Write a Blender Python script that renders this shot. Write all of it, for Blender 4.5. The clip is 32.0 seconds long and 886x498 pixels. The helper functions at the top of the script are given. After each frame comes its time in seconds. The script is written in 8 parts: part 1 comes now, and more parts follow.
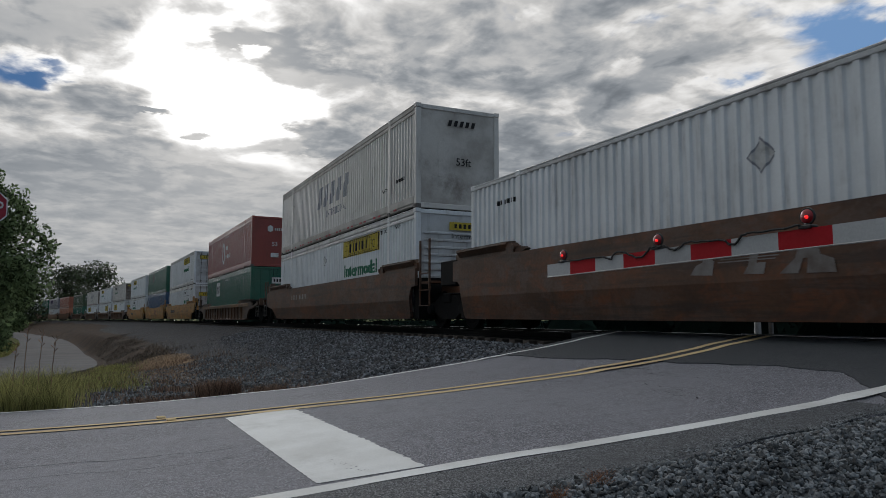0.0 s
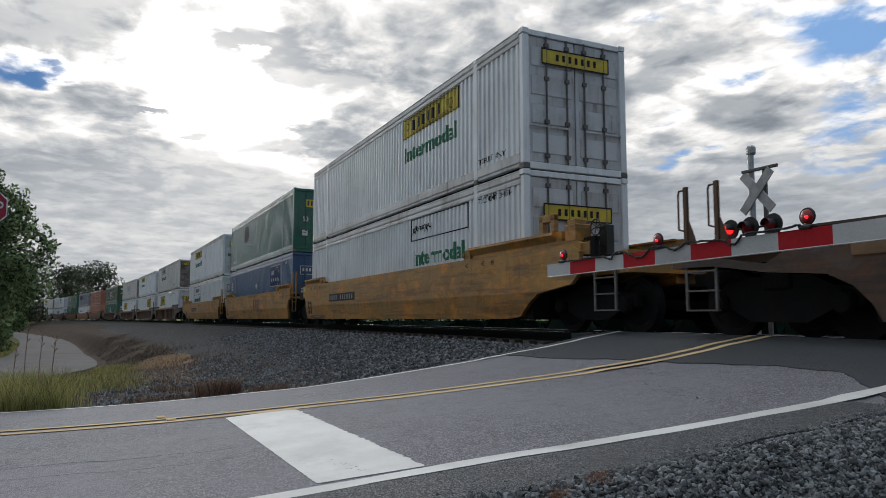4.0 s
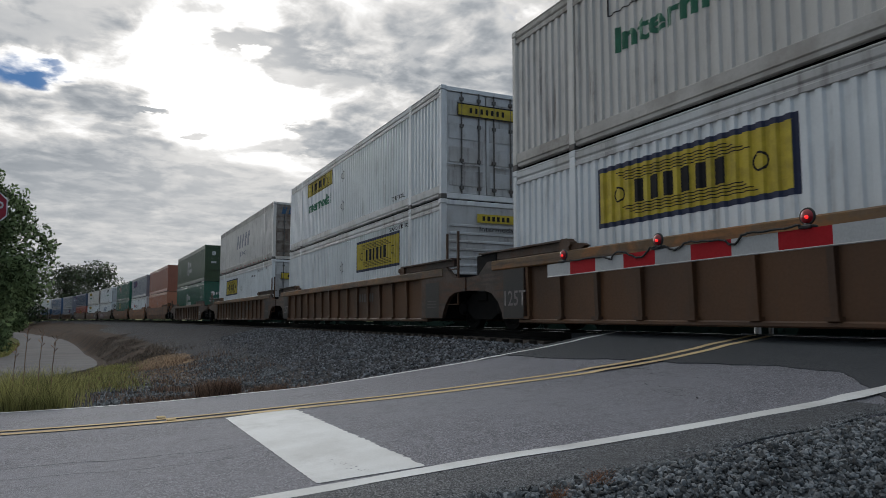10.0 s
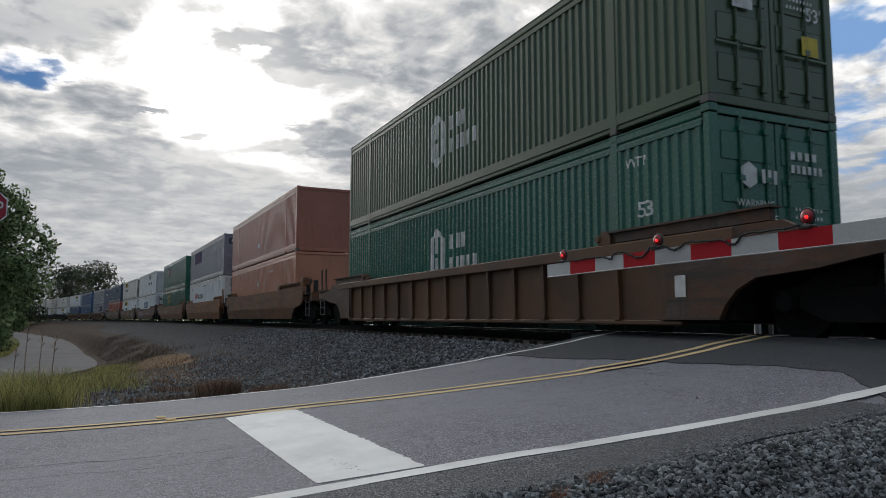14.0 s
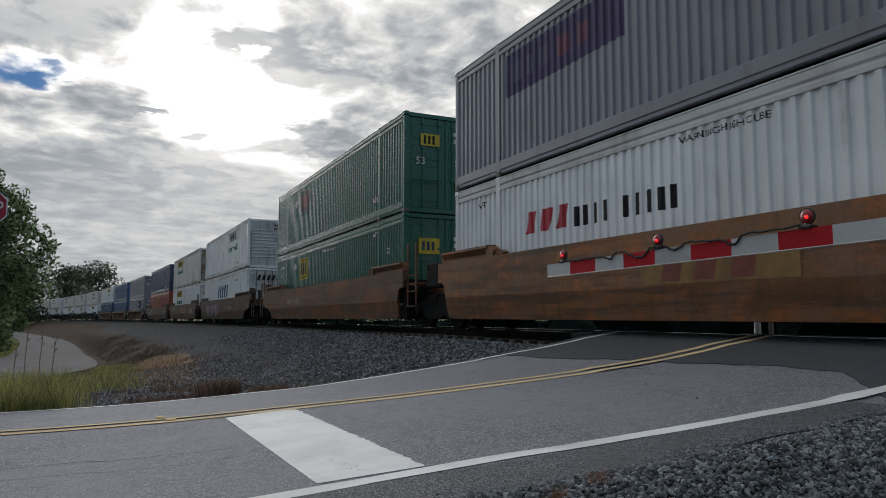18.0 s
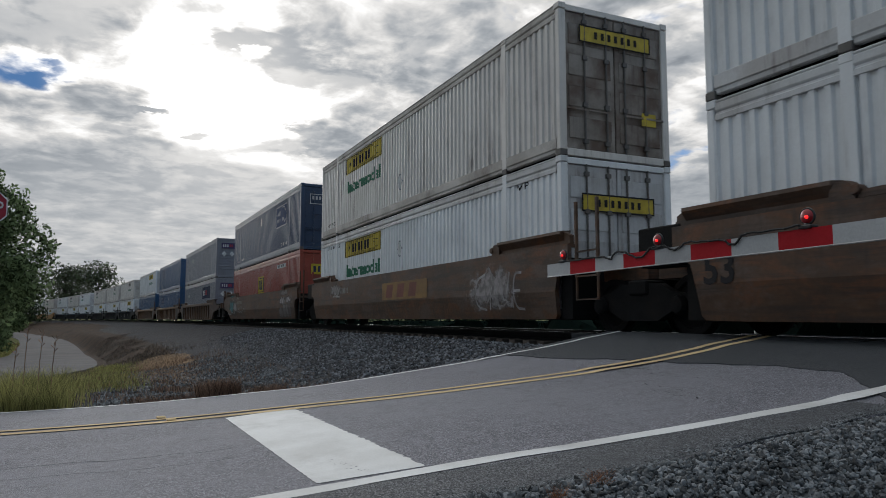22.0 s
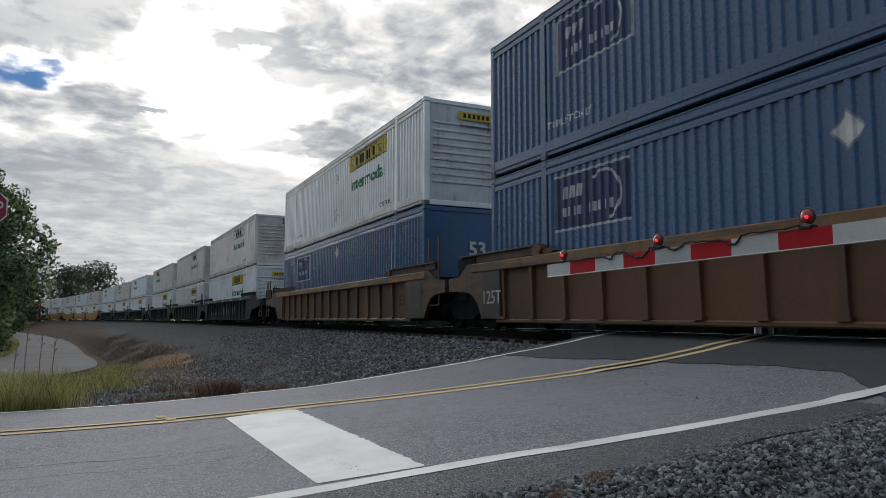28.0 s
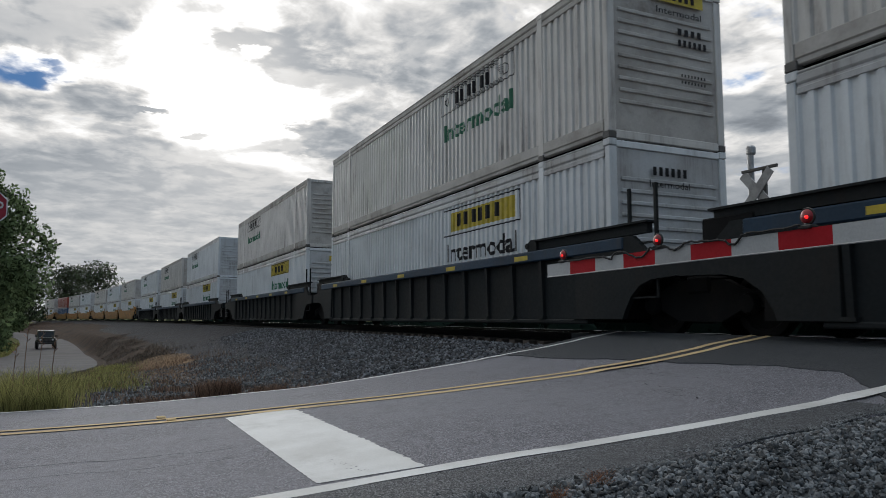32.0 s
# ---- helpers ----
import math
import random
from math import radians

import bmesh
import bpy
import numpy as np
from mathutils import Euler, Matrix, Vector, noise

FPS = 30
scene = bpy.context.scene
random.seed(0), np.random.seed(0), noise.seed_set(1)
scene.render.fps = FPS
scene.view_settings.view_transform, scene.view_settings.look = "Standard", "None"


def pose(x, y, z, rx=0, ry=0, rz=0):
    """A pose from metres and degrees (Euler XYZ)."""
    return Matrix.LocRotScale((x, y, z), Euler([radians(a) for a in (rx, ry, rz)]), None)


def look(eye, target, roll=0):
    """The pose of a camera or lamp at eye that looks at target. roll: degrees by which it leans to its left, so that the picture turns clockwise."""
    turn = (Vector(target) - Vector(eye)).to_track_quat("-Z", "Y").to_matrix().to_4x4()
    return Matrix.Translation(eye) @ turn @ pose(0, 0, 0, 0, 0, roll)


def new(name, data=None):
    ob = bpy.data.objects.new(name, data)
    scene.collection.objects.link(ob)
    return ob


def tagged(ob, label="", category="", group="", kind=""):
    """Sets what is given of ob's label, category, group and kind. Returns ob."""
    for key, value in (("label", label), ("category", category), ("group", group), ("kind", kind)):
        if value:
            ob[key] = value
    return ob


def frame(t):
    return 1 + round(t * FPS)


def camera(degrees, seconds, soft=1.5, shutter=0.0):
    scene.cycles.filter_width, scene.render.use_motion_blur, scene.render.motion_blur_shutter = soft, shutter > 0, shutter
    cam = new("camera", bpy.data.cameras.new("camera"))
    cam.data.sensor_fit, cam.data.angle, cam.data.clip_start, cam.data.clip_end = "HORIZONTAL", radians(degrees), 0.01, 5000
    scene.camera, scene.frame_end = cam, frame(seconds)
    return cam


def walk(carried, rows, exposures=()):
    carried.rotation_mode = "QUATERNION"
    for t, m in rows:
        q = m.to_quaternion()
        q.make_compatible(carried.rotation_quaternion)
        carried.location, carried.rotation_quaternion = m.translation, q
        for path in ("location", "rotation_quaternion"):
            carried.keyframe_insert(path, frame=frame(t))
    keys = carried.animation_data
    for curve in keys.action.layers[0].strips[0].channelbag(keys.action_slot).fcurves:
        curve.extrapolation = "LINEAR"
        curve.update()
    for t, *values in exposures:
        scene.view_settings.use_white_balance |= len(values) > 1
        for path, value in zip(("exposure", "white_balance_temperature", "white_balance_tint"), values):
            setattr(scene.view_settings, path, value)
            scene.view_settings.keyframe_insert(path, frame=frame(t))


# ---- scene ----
# World: x along the track in the direction of travel, y across it, z up; z = 0 is the top of the rail.
EYE = Vector((0.0, 0.0, 0.288))
YAW, PITCH, ROLL = radians(64.987), radians(5.447), 0.114
AHEAD = Vector((-math.sin(YAW) * math.cos(PITCH), math.cos(YAW) * math.cos(PITCH), math.sin(PITCH)))
cam = camera(64.29, 32.0, soft=0.75, shutter=0.06)
VIEW = look(EYE, EYE + AHEAD, ROLL)
walk(cam, [(0.0, VIEW), (32.0, VIEW)], exposures=[
    (0.0, -0.30), (1.0, -0.10), (2.0, 0.03), (3.0, 0.18), (6.0, 0.20), (7.0, 0.15), (8.0, -0.04), (9.0, -0.06), (10.0, 0.03), (11.0, 0.02), (13.0, 0.06), (14.0, 0.06), (17.0, 0.16),
    (18.0, 0.03), (19.0, 0.13), (20.0, 0.16), (21.0, 0.03), (23.0, 0.05), (24.0, 0.20), (25.0, 0.20), (28.0, 0.25), (29.0, 0.14), (30.0, 0.10), (31.0, 0.06), (32.0, 0.05)])

# ---------------------------------------------------------------- light
SUN = Vector((-0.944, 0.124, 0.305)).normalized()
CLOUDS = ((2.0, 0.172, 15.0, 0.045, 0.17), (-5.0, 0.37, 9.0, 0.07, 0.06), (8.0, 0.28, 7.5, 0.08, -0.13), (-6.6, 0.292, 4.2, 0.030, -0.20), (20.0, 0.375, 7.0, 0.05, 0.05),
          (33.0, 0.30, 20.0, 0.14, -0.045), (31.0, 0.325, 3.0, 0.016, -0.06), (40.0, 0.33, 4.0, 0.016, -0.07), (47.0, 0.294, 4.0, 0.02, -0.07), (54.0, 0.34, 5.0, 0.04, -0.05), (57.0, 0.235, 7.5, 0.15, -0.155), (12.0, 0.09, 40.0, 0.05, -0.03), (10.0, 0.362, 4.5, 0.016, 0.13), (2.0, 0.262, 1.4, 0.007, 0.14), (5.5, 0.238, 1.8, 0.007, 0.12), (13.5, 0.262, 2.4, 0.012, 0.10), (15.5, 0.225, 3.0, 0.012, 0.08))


class Nodes:
    """Short spelling for node trees."""

    def __init__(self, tree):
        self.tree = tree
        tree.nodes.clear()

    def add(self, kind):
        return self.tree.nodes.new(kind)

    def link(self, a, b):
        if isinstance(a, bpy.types.NodeSocket):
            self.tree.links.new(a, b)
        else:
            b.default_value = a

    def math(self, op, a, b=0.0, clamp=False):
        n = self.add("ShaderNodeMath")
        n.operation, n.use_clamp = op, clamp
        self.link(a, n.inputs[0])
        self.link(b, n.inputs[1])
        return n.outputs[0]

    def vec(self, op, a, b=(0, 0, 0)):
        n = self.add("ShaderNodeVectorMath")
        n.operation = op
        self.link(a, n.inputs[0])
        self.link(b, n.inputs[1])
        return n.outputs["Value"] if op == "DOT_PRODUCT" else n.outputs[0]

    def shifted(self, vector, value):
        """The same pattern begun elsewhere for each object."""
        far = self.add("ShaderNodeCombineXYZ")
        self.link(self.math("MULTIPLY", value, 83.0), far.inputs[0])
        self.link(self.math("MULTIPLY", value, 37.0), far.inputs[1])
        return self.vec("ADD", vector, far.outputs[0])

    def noise(self, vector, scale, detail=4.0, rough=0.55, distort=0.0):
        n = self.add("ShaderNodeTexNoise")
        self.link(vector, n.inputs["Vector"])
        n.inputs["Scale"].default_value = scale
        n.inputs["Detail"].default_value = detail
        n.inputs["Roughness"].default_value = rough
        n.inputs["Distortion"].default_value = distort
        return n.outputs["Fac"]

    def span(self, value, a, b, c=0.0, d=1.0):
        n = self.add("ShaderNodeMapRange")
        n.interpolation_type = "SMOOTHSTEP"
        self.link(value, n.inputs[0])
        for i, v in enumerate((a, b, c, d)):
            n.inputs[i + 1].default_value = v
        return n.outputs[0]

    def mix(self, fac, a, b, blend="MIX"):
        n = self.add("ShaderNodeMix")
        n.data_type, n.blend_type = "RGBA", blend
        self.link(fac, n.inputs[0])
        self.link((*a, 1.0) if isinstance(a, tuple) and len(a) == 3 else a, n.inputs[6])
        self.link((*b, 1.0) if isinstance(b, tuple) and len(b) == 3 else b, n.inputs[7])
        return n.outputs[2]


def make_world():
    world = bpy.data.worlds.new("sky")
    scene.world = world
    world.use_nodes = True
    g = Nodes(world.node_tree)
    way = g.add("ShaderNodeTexCoord").outputs["Generated"]
    sky = g.add("ShaderNodeTexSky")
    sky.sky_type, sky.sun_disc = "NISHITA", False
    sky.sun_elevation = math.asin(SUN.z)
    sky.sun_rotation = math.atan2(SUN.x, SUN.y)
    clear = g.mix(1.0, sky.outputs[0], (0.055, 0.062, 0.075), "MULTIPLY")
    sep = g.add("ShaderNodeSeparateXYZ")
    g.link(way, sep.inputs[0])
    up = g.math("MAXIMUM", sep.outputs[2], 0.0)
    # a cloud sheet overhead, seen in perspective
    low = g.math("ADD", up, 0.12)
    flat = g.add("ShaderNodeCombineXYZ")
    g.link(g.math("DIVIDE", sep.outputs[0], low), flat.inputs[0])
    g.link(g.math("DIVIDE", sep.outputs[1], low), flat.inputs[1])
    flat.inputs[2].default_value = 2.7
    sheet = flat.outputs[0]
    big = g.noise(sheet, 1.3, 3.0, 0.5, 0.2)
    mid = g.noise(sheet, 3.6, 5.0, 0.52, 0.3)
    # the same sheet a step nearer the sun: what is thinner there is lit on this side
    sunward = g.vec("NORMALIZE", g.vec("SUBTRACT", tuple(SUN / (SUN.z + 0.12)), sheet))
    offset = g.vec("SCALE", sunward)
    offset.node.inputs["Scale"].default_value = 0.07
    ahead = g.noise(g.vec("ADD", sheet, offset), 3.6, 5.0, 0.52, 0.3)
    fine = g.noise(sheet, 9.0, 5.0, 0.55, 0.3)
    heavy = g.math("ADD", g.math("ADD", g.math("MULTIPLY", big, 0.26), g.math("MULTIPLY", mid, 0.58)), g.math("MULTIPLY", fine, 0.16))
    toward = g.vec("DOT_PRODUCT", way, tuple(SUN))
    heavy = g.math("SUBTRACT", heavy, g.span(toward, -0.1, -0.75, 0.0, 0.16))
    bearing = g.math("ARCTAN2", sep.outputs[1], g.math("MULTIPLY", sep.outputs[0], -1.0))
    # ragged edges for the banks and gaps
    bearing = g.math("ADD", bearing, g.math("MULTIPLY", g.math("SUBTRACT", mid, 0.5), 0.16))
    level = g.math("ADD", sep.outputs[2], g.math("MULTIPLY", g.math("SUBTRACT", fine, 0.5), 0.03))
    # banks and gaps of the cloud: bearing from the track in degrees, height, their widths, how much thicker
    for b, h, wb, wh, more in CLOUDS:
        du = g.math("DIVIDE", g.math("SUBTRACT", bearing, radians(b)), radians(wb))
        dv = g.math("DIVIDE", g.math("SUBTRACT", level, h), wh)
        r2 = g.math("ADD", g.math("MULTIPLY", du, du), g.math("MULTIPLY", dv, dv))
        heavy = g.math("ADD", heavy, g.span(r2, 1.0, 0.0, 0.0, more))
    near = g.math("MAXIMUM", toward, 0.0)
    core = g.math("POWER", near, 260.0)
    halo = g.math("POWER", near, 24.0)
    thick = g.span(heavy, 0.40, 0.57)
    # far off the sheet is seen edge on and its gaps close
    edge_on = g.span(up, 0.275, 0.13, 0.0, 0.82)
    thick = g.math("ADD", g.math("MULTIPLY", thick, g.math("SUBTRACT", 1.0, edge_on)), g.math("MULTIPLY", edge_on, 0.66))
    thin = g.math("POWER", g.math("SUBTRACT", 1.0, thick), 1.25)
    rim = g.math("POWER", g.math("SUBTRACT", 1.0, up), 16.0)
    # thin cloud glows, most of all round the hidden sun, and the sheet is brighter overhead than low in the sky away from the sun
    over = g.math("POWER", up, 1.5)
    lit = g.math("ADD", g.math("ADD", 0.66, g.math("MULTIPLY", halo, 0.42)), g.math("MULTIPLY", over, 0.60))
    shade = g.math("ADD", g.math("ADD", 0.212, g.math("MULTIPLY", halo, 0.18)), g.math("MULTIPLY", over, 0.66))
    bright = g.math("ADD", g.math("MULTIPLY", lit, thin), g.math("MULTIPLY", shade, g.math("SUBTRACT", 1.0, thin)))
    relief = g.span(g.math("SUBTRACT", mid, ahead), -0.09, 0.09, -0.26, 0.28)
    bright = g.math("MULTIPLY", bright, g.math("ADD", 1.0, g.math("MULTIPLY", relief, g.span(up, 0.12, 0.27, 0.3, 1.0))))
    bright = g.math("MULTIPLY", bright, g.span(fine, 0.3, 0.7, 1.06, 0.95))
    bright = g.math("ADD", bright, g.math("MULTIPLY", rim, 0.20))
    sun_glow = g.math("MULTIPLY", core, g.math("ADD", 0.35, g.math("MULTIPLY", thin, 4.5)))
    bright = g.math("ADD", bright, sun_glow)
    # the sky away from the sun is dimmer
    bright = g.math("MULTIPLY", bright, g.span(toward, -0.9, 0.45, 0.42, 1.0))
    tone = g.mix(g.span(bright, 0.15, 0.75), (0.87, 0.97, 1.09), (1.01, 1.0, 0.985))
    tone = g.mix(g.span(toward, 0.55, -0.3, 0.0, 0.9), tone, (0.78, 0.98, 1.17))
    grey = g.vec("SCALE", tone)
    g.link(bright, grey.node.inputs["Scale"])
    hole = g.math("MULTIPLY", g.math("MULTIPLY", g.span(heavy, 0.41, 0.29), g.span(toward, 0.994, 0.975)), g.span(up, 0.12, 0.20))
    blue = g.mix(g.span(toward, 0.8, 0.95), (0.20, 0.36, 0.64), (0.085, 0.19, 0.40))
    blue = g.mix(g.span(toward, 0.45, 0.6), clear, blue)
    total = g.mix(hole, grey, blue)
    back = g.add("ShaderNodeBackground")
    g.link(total, back.inputs[0])
    back.inputs[1].default_value = 1.0
    out = g.add("ShaderNodeOutputWorld")
    g.link(back.outputs[0], out.inputs[0])


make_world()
sun_data = bpy.data.lights.new("sun", "SUN")
sun_data.energy, sun_data.angle, sun_data.color = 1.5, radians(34), (1.0, 0.985, 0.96)
sun = new("sun", sun_data)
sun.matrix_world = look((0, 0, 60), Vector((0, 0, 60)) - SUN)

# ---------------------------------------------------------------- materials
MATS = {}


def surface(name, colour, second=None, scale=3.0, rough=0.7, metal=0.0, bump=0.0, fine=60.0, spread=0.12, dirt=None, dirt_amount=0.0,
            streak=False, island=False, glow=0.0, spec=0.5, bump_dist=0.01, leafy_light=0.0, coat=0.0):
    """A procedural material: two tones at a large scale, grain at a fine one, stains or vertical streaks of dirt, and relief."""
    if name in MATS:
        return MATS[name]
    m = bpy.data.materials.new(name)
    m.use_nodes = True
    g = Nodes(m.node_tree)
    where = g.add("ShaderNodeTexCoord").outputs["Object"]
    rnd = g.add("ShaderNodeNewGeometry").outputs["Random Per Island"] if island else g.add("ShaderNodeObjectInfo").outputs["Random"]
    if not island:
        where = g.shifted(where, rnd)
    second = second or tuple(c * 0.72 for c in colour)
    a = g.noise(where, scale, 4.0, 0.6)
    tone = g.mix(g.span(a, 0.35, 0.68), colour, second)
    b = g.noise(where, fine, 3.0, 0.6)
    tone = g.mix(g.span(b, 0.2, 0.8, 0.0, spread * 2), tone, tuple(c * 0.45 for c in colour))
    vary = g.add("ShaderNodeHueSaturation")
    g.link(tone, vary.inputs["Color"])
    g.link(g.span(rnd, 0.0, 1.0, 0.3, 1.8) if island else g.span(rnd, 0.0, 1.0, 0.94, 1.05), vary.inputs["Value"])
    tone = vary.outputs[0]
    if dirt:
        if streak:
            stretch = g.add("ShaderNodeMapping")
            g.link(where, stretch.inputs[0])
            stretch.inputs["Scale"].default_value = (2.6, 2.6, 0.22)
            s = g.noise(stretch.outputs[0], 2.2, 6.0, 0.7)
            s2 = g.noise(where, 0.9, 5.0, 0.65)
            s = g.math("MULTIPLY", g.span(s, 0.45, 0.75), g.span(s2, 0.35, 0.7))
        else:
            s = g.span(g.noise(where, scale * 0.6, 6.0, 0.7), 0.5, 0.75)
        tone = g.mix(g.math("MULTIPLY", s, dirt_amount), tone, dirt)
    p = g.add("ShaderNodeBsdfPrincipled")
    g.link(tone, p.inputs["Base Color"])
    g.link(g.span(b, 0.0, 1.0, max(rough - 0.12, 0.03), min(rough + 0.12, 1.0)), p.inputs["Roughness"])
    p.inputs["Metallic"].default_value = metal
    p.inputs["Specular IOR Level"].default_value = spec
    p.inputs["Coat Weight"].default_value = coat
    p.inputs["Coat Roughness"].default_value = 0.3
    if glow:
        p.inputs["Emission Color"].default_value = (*colour, 1)
        p.inputs["Emission Strength"].default_value = glow
    if bump:
        r = g.add("ShaderNodeBump")
        r.inputs["Strength"].default_value = bump
        r.inputs["Distance"].default_value = bump_dist
        g.link(g.noise(where, fine * 0.7, 5.0, 0.65), r.inputs["Height"])
        g.link(r.outputs[0], p.inputs["Normal"])
    out = g.add("ShaderNodeOutputMaterial")
    if leafy_light:
        back = g.add("ShaderNodeBsdfTranslucent")
        g.link(tone, back.inputs[0])
        both = g.add("ShaderNodeMixShader")
        both.inputs[0].default_value = leafy_light
        g.link(p.outputs[0], both.inputs[1])
        g.link(back.outputs[0], both.inputs[2])
        g.link(both.outputs[0], out.inputs[0])
    else:
        g.link(p.outputs[0], out.inputs[0])
    MATS[name] = m
    return m


GRIME = (0.05, 0.035, 0.025)
RUST = (0.13, 0.055, 0.025)


def paint(name, colour, dirt=0.35, kind=GRIME, rough=0.34):
    return surface(name, colour, tuple(c * 0.85 for c in colour), 0.7, rough, 0.0, 0.04, 25.0, 0.06, kind, dirt, True, coat=0.2)


def carpaint(name, colour, dirt):
    """Weathered car paint: broad faded blotches, rusty and dusty patches, long smears and streaks of grime."""
    m = bpy.data.materials.new(name)
    m.use_nodes = True
    g = Nodes(m.node_tree)
    where = g.shifted(g.add("ShaderNodeTexCoord").outputs["Object"], g.add("ShaderNodeObjectInfo").outputs["Random"])

    def field(sx, sz, scale, detail=5.0, rough=0.62, warp=0.0):
        stretch = g.add("ShaderNodeMapping")
        g.link(where, stretch.inputs[0])
        stretch.inputs["Scale"].default_value = (sx, sx, sz)
        return g.noise(stretch.outputs[0], scale, detail, rough, warp)

    tone = g.mix(g.span(field(0.6, 1.0, 0.9), 0.36, 0.64), colour, tuple(c * 0.52 for c in colour))
    tone = g.mix(g.span(field(1.0, 1.6, 1.1, 6.0, 0.7, 0.8), 0.47, 0.62, 0.0, 0.85), tone, (colour[0] * 1.5, colour[1] * 1.1, colour[2] * 0.7))
    dust = (0.6 * colour[0] + 0.035, 0.6 * colour[1] + 0.034, 0.6 * colour[2] + 0.034)
    tone = g.mix(g.span(field(0.7, 1.3, 1.7, 6.0, 0.7), 0.47, 0.60, 0.0, 0.8), tone, dust)
    tone = g.mix(g.span(field(0.22, 3.2, 1.6, 6.0, 0.7), 0.47, 0.64, 0.0, dirt), tone, (0.018, 0.012, 0.010))
    drip = g.math("MULTIPLY", g.span(field(2.6, 0.25, 2.2, 6.0, 0.7), 0.48, 0.72), g.span(field(1.0, 1.0, 0.8), 0.4, 0.65))
    tone = g.mix(g.math("MULTIPLY", drip, dirt), tone, (0.016, 0.012, 0.010))
    grain = g.noise(where, 18.0, 3.0, 0.6)
    tone = g.mix(g.span(grain, 0.2, 0.8, 0.0, 0.24), tone, tuple(c * 0.45 for c in colour))
    p = g.add("ShaderNodeBsdfPrincipled")
    g.link(tone, p.inputs["Base Color"])
    g.link(g.span(grain, 0.0, 1.0, 0.48, 0.72), p.inputs["Roughness"])
    r = g.add("ShaderNodeBump")
    r.inputs["Strength"].default_value = 0.06
    r.inputs["Distance"].default_value = 0.01
    g.link(g.noise(where, 12.0, 5.0, 0.65), r.inputs["Height"])
    g.link(r.outputs[0], p.inputs["Normal"])
    g.link(p.outputs[0], g.add("ShaderNodeOutputMaterial").inputs[0])
    return m


WHITE = paint("white_paint", (0.70, 0.725, 0.745), 0.55)
DIRTY = paint("dirty_white_paint", (0.62, 0.595, 0.565), 0.95, (0.085, 0.055, 0.04))
GREY = paint("grey_paint", (0.20, 0.21, 0.245), 0.4)
BLUE = paint("blue_paint", (0.028, 0.083, 0.185), 0.35, rough=0.3)
NAVY = paint("navy_paint", (0.022, 0.052, 0.11), 0.4)
GREEN = paint("green_paint", (0.0105, 0.102, 0.068), 0.3, rough=0.25)
OLIVE = paint("olive_green_paint", (0.035, 0.072, 0.03), 0.5)
RED = paint("red_paint", (0.26, 0.045, 0.035), 0.35)
ORANGE = paint("orange_paint", (0.30, 0.056, 0.038), 0.6)
RUSTED = paint("faded_orange_paint", (0.43, 0.175, 0.105), 0.5)
BRICK = paint("faded_red_orange_paint", (0.36, 0.125, 0.08), 0.5)
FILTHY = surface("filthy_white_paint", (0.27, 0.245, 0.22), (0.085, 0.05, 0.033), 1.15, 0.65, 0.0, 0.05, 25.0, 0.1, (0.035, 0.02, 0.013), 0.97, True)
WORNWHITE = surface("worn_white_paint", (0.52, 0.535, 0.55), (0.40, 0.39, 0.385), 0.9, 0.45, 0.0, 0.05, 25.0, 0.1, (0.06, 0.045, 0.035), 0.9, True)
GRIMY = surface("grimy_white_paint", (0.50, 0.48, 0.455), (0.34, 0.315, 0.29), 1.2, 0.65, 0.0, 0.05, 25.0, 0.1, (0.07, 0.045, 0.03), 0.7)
TAN = carpaint("car_yellow_paint", (0.37, 0.19, 0.035), 0.5)
BROWN = carpaint("car_brown_paint", (0.092, 0.036, 0.014), 0.7)
SIENNA = carpaint("car_red_brown_paint", (0.14, 0.054, 0.014), 0.65)
DARKBROWN = carpaint("car_dark_brown_paint", (0.082, 0.038, 0.017), 0.8)
RIBBROWN = surface("car_ribbed_brown_paint", (0.096, 0.040, 0.0135), (0.05, 0.024, 0.012), 0.4, 0.6, 0.0, 0.06, 25.0, 0.12, (0.045, 0.03, 0.022), 0.8, True)
# End gussets of the brown ribbed cars, a darker brown than their sides.
GUSSETBROWN = carpaint("car_gusset_brown_paint", (0.058, 0.027, 0.013), 0.9)
RIBTAN = carpaint("car_chord_tan_paint", (0.18, 0.094, 0.033), 0.75)
SLATE = surface("car_slate_paint", (0.012, 0.0155, 0.0175), (0.018, 0.019, 0.019), 0.6, 0.75, 0.0, 0.05, 20.0, 0.1, (0.02, 0.015, 0.012), 0.5, True, spec=0.2)
CHORDNAVY = surface("car_navy_paint", (0.010, 0.038, 0.075), (0.008, 0.026, 0.05), 0.6, 0.6, 0.0, 0.05, 20.0, 0.1, GRIME, 0.5, True, spec=0.3)
STEEL = surface("dark_steel", (0.009, 0.009, 0.0095), scale=4, rough=0.85, bump=0.1, dirt=(0.018, 0.013, 0.010), dirt_amount=0.5, spec=0.15)
RUNNING = surface("running_steel", (0.8, 0.8, 0.81), scale=6, rough=0.14, metal=1.0)
TAR = surface("tar", (0.035, 0.035, 0.037), scale=5, rough=1.0, spec=0.0)
CASTING = surface("casting_steel", (0.12, 0.115, 0.11), scale=6, rough=0.6, metal=0.2, dirt=RUST, dirt_amount=0.4)
GALV = surface("galvanised_steel", (0.45, 0.46, 0.47), scale=5, rough=0.45, metal=0.6, dirt=GRIME, dirt_amount=0.3)
INK = surface("black_ink", (0.022, 0.021, 0.024), scale=5, rough=0.75, spec=0.2)
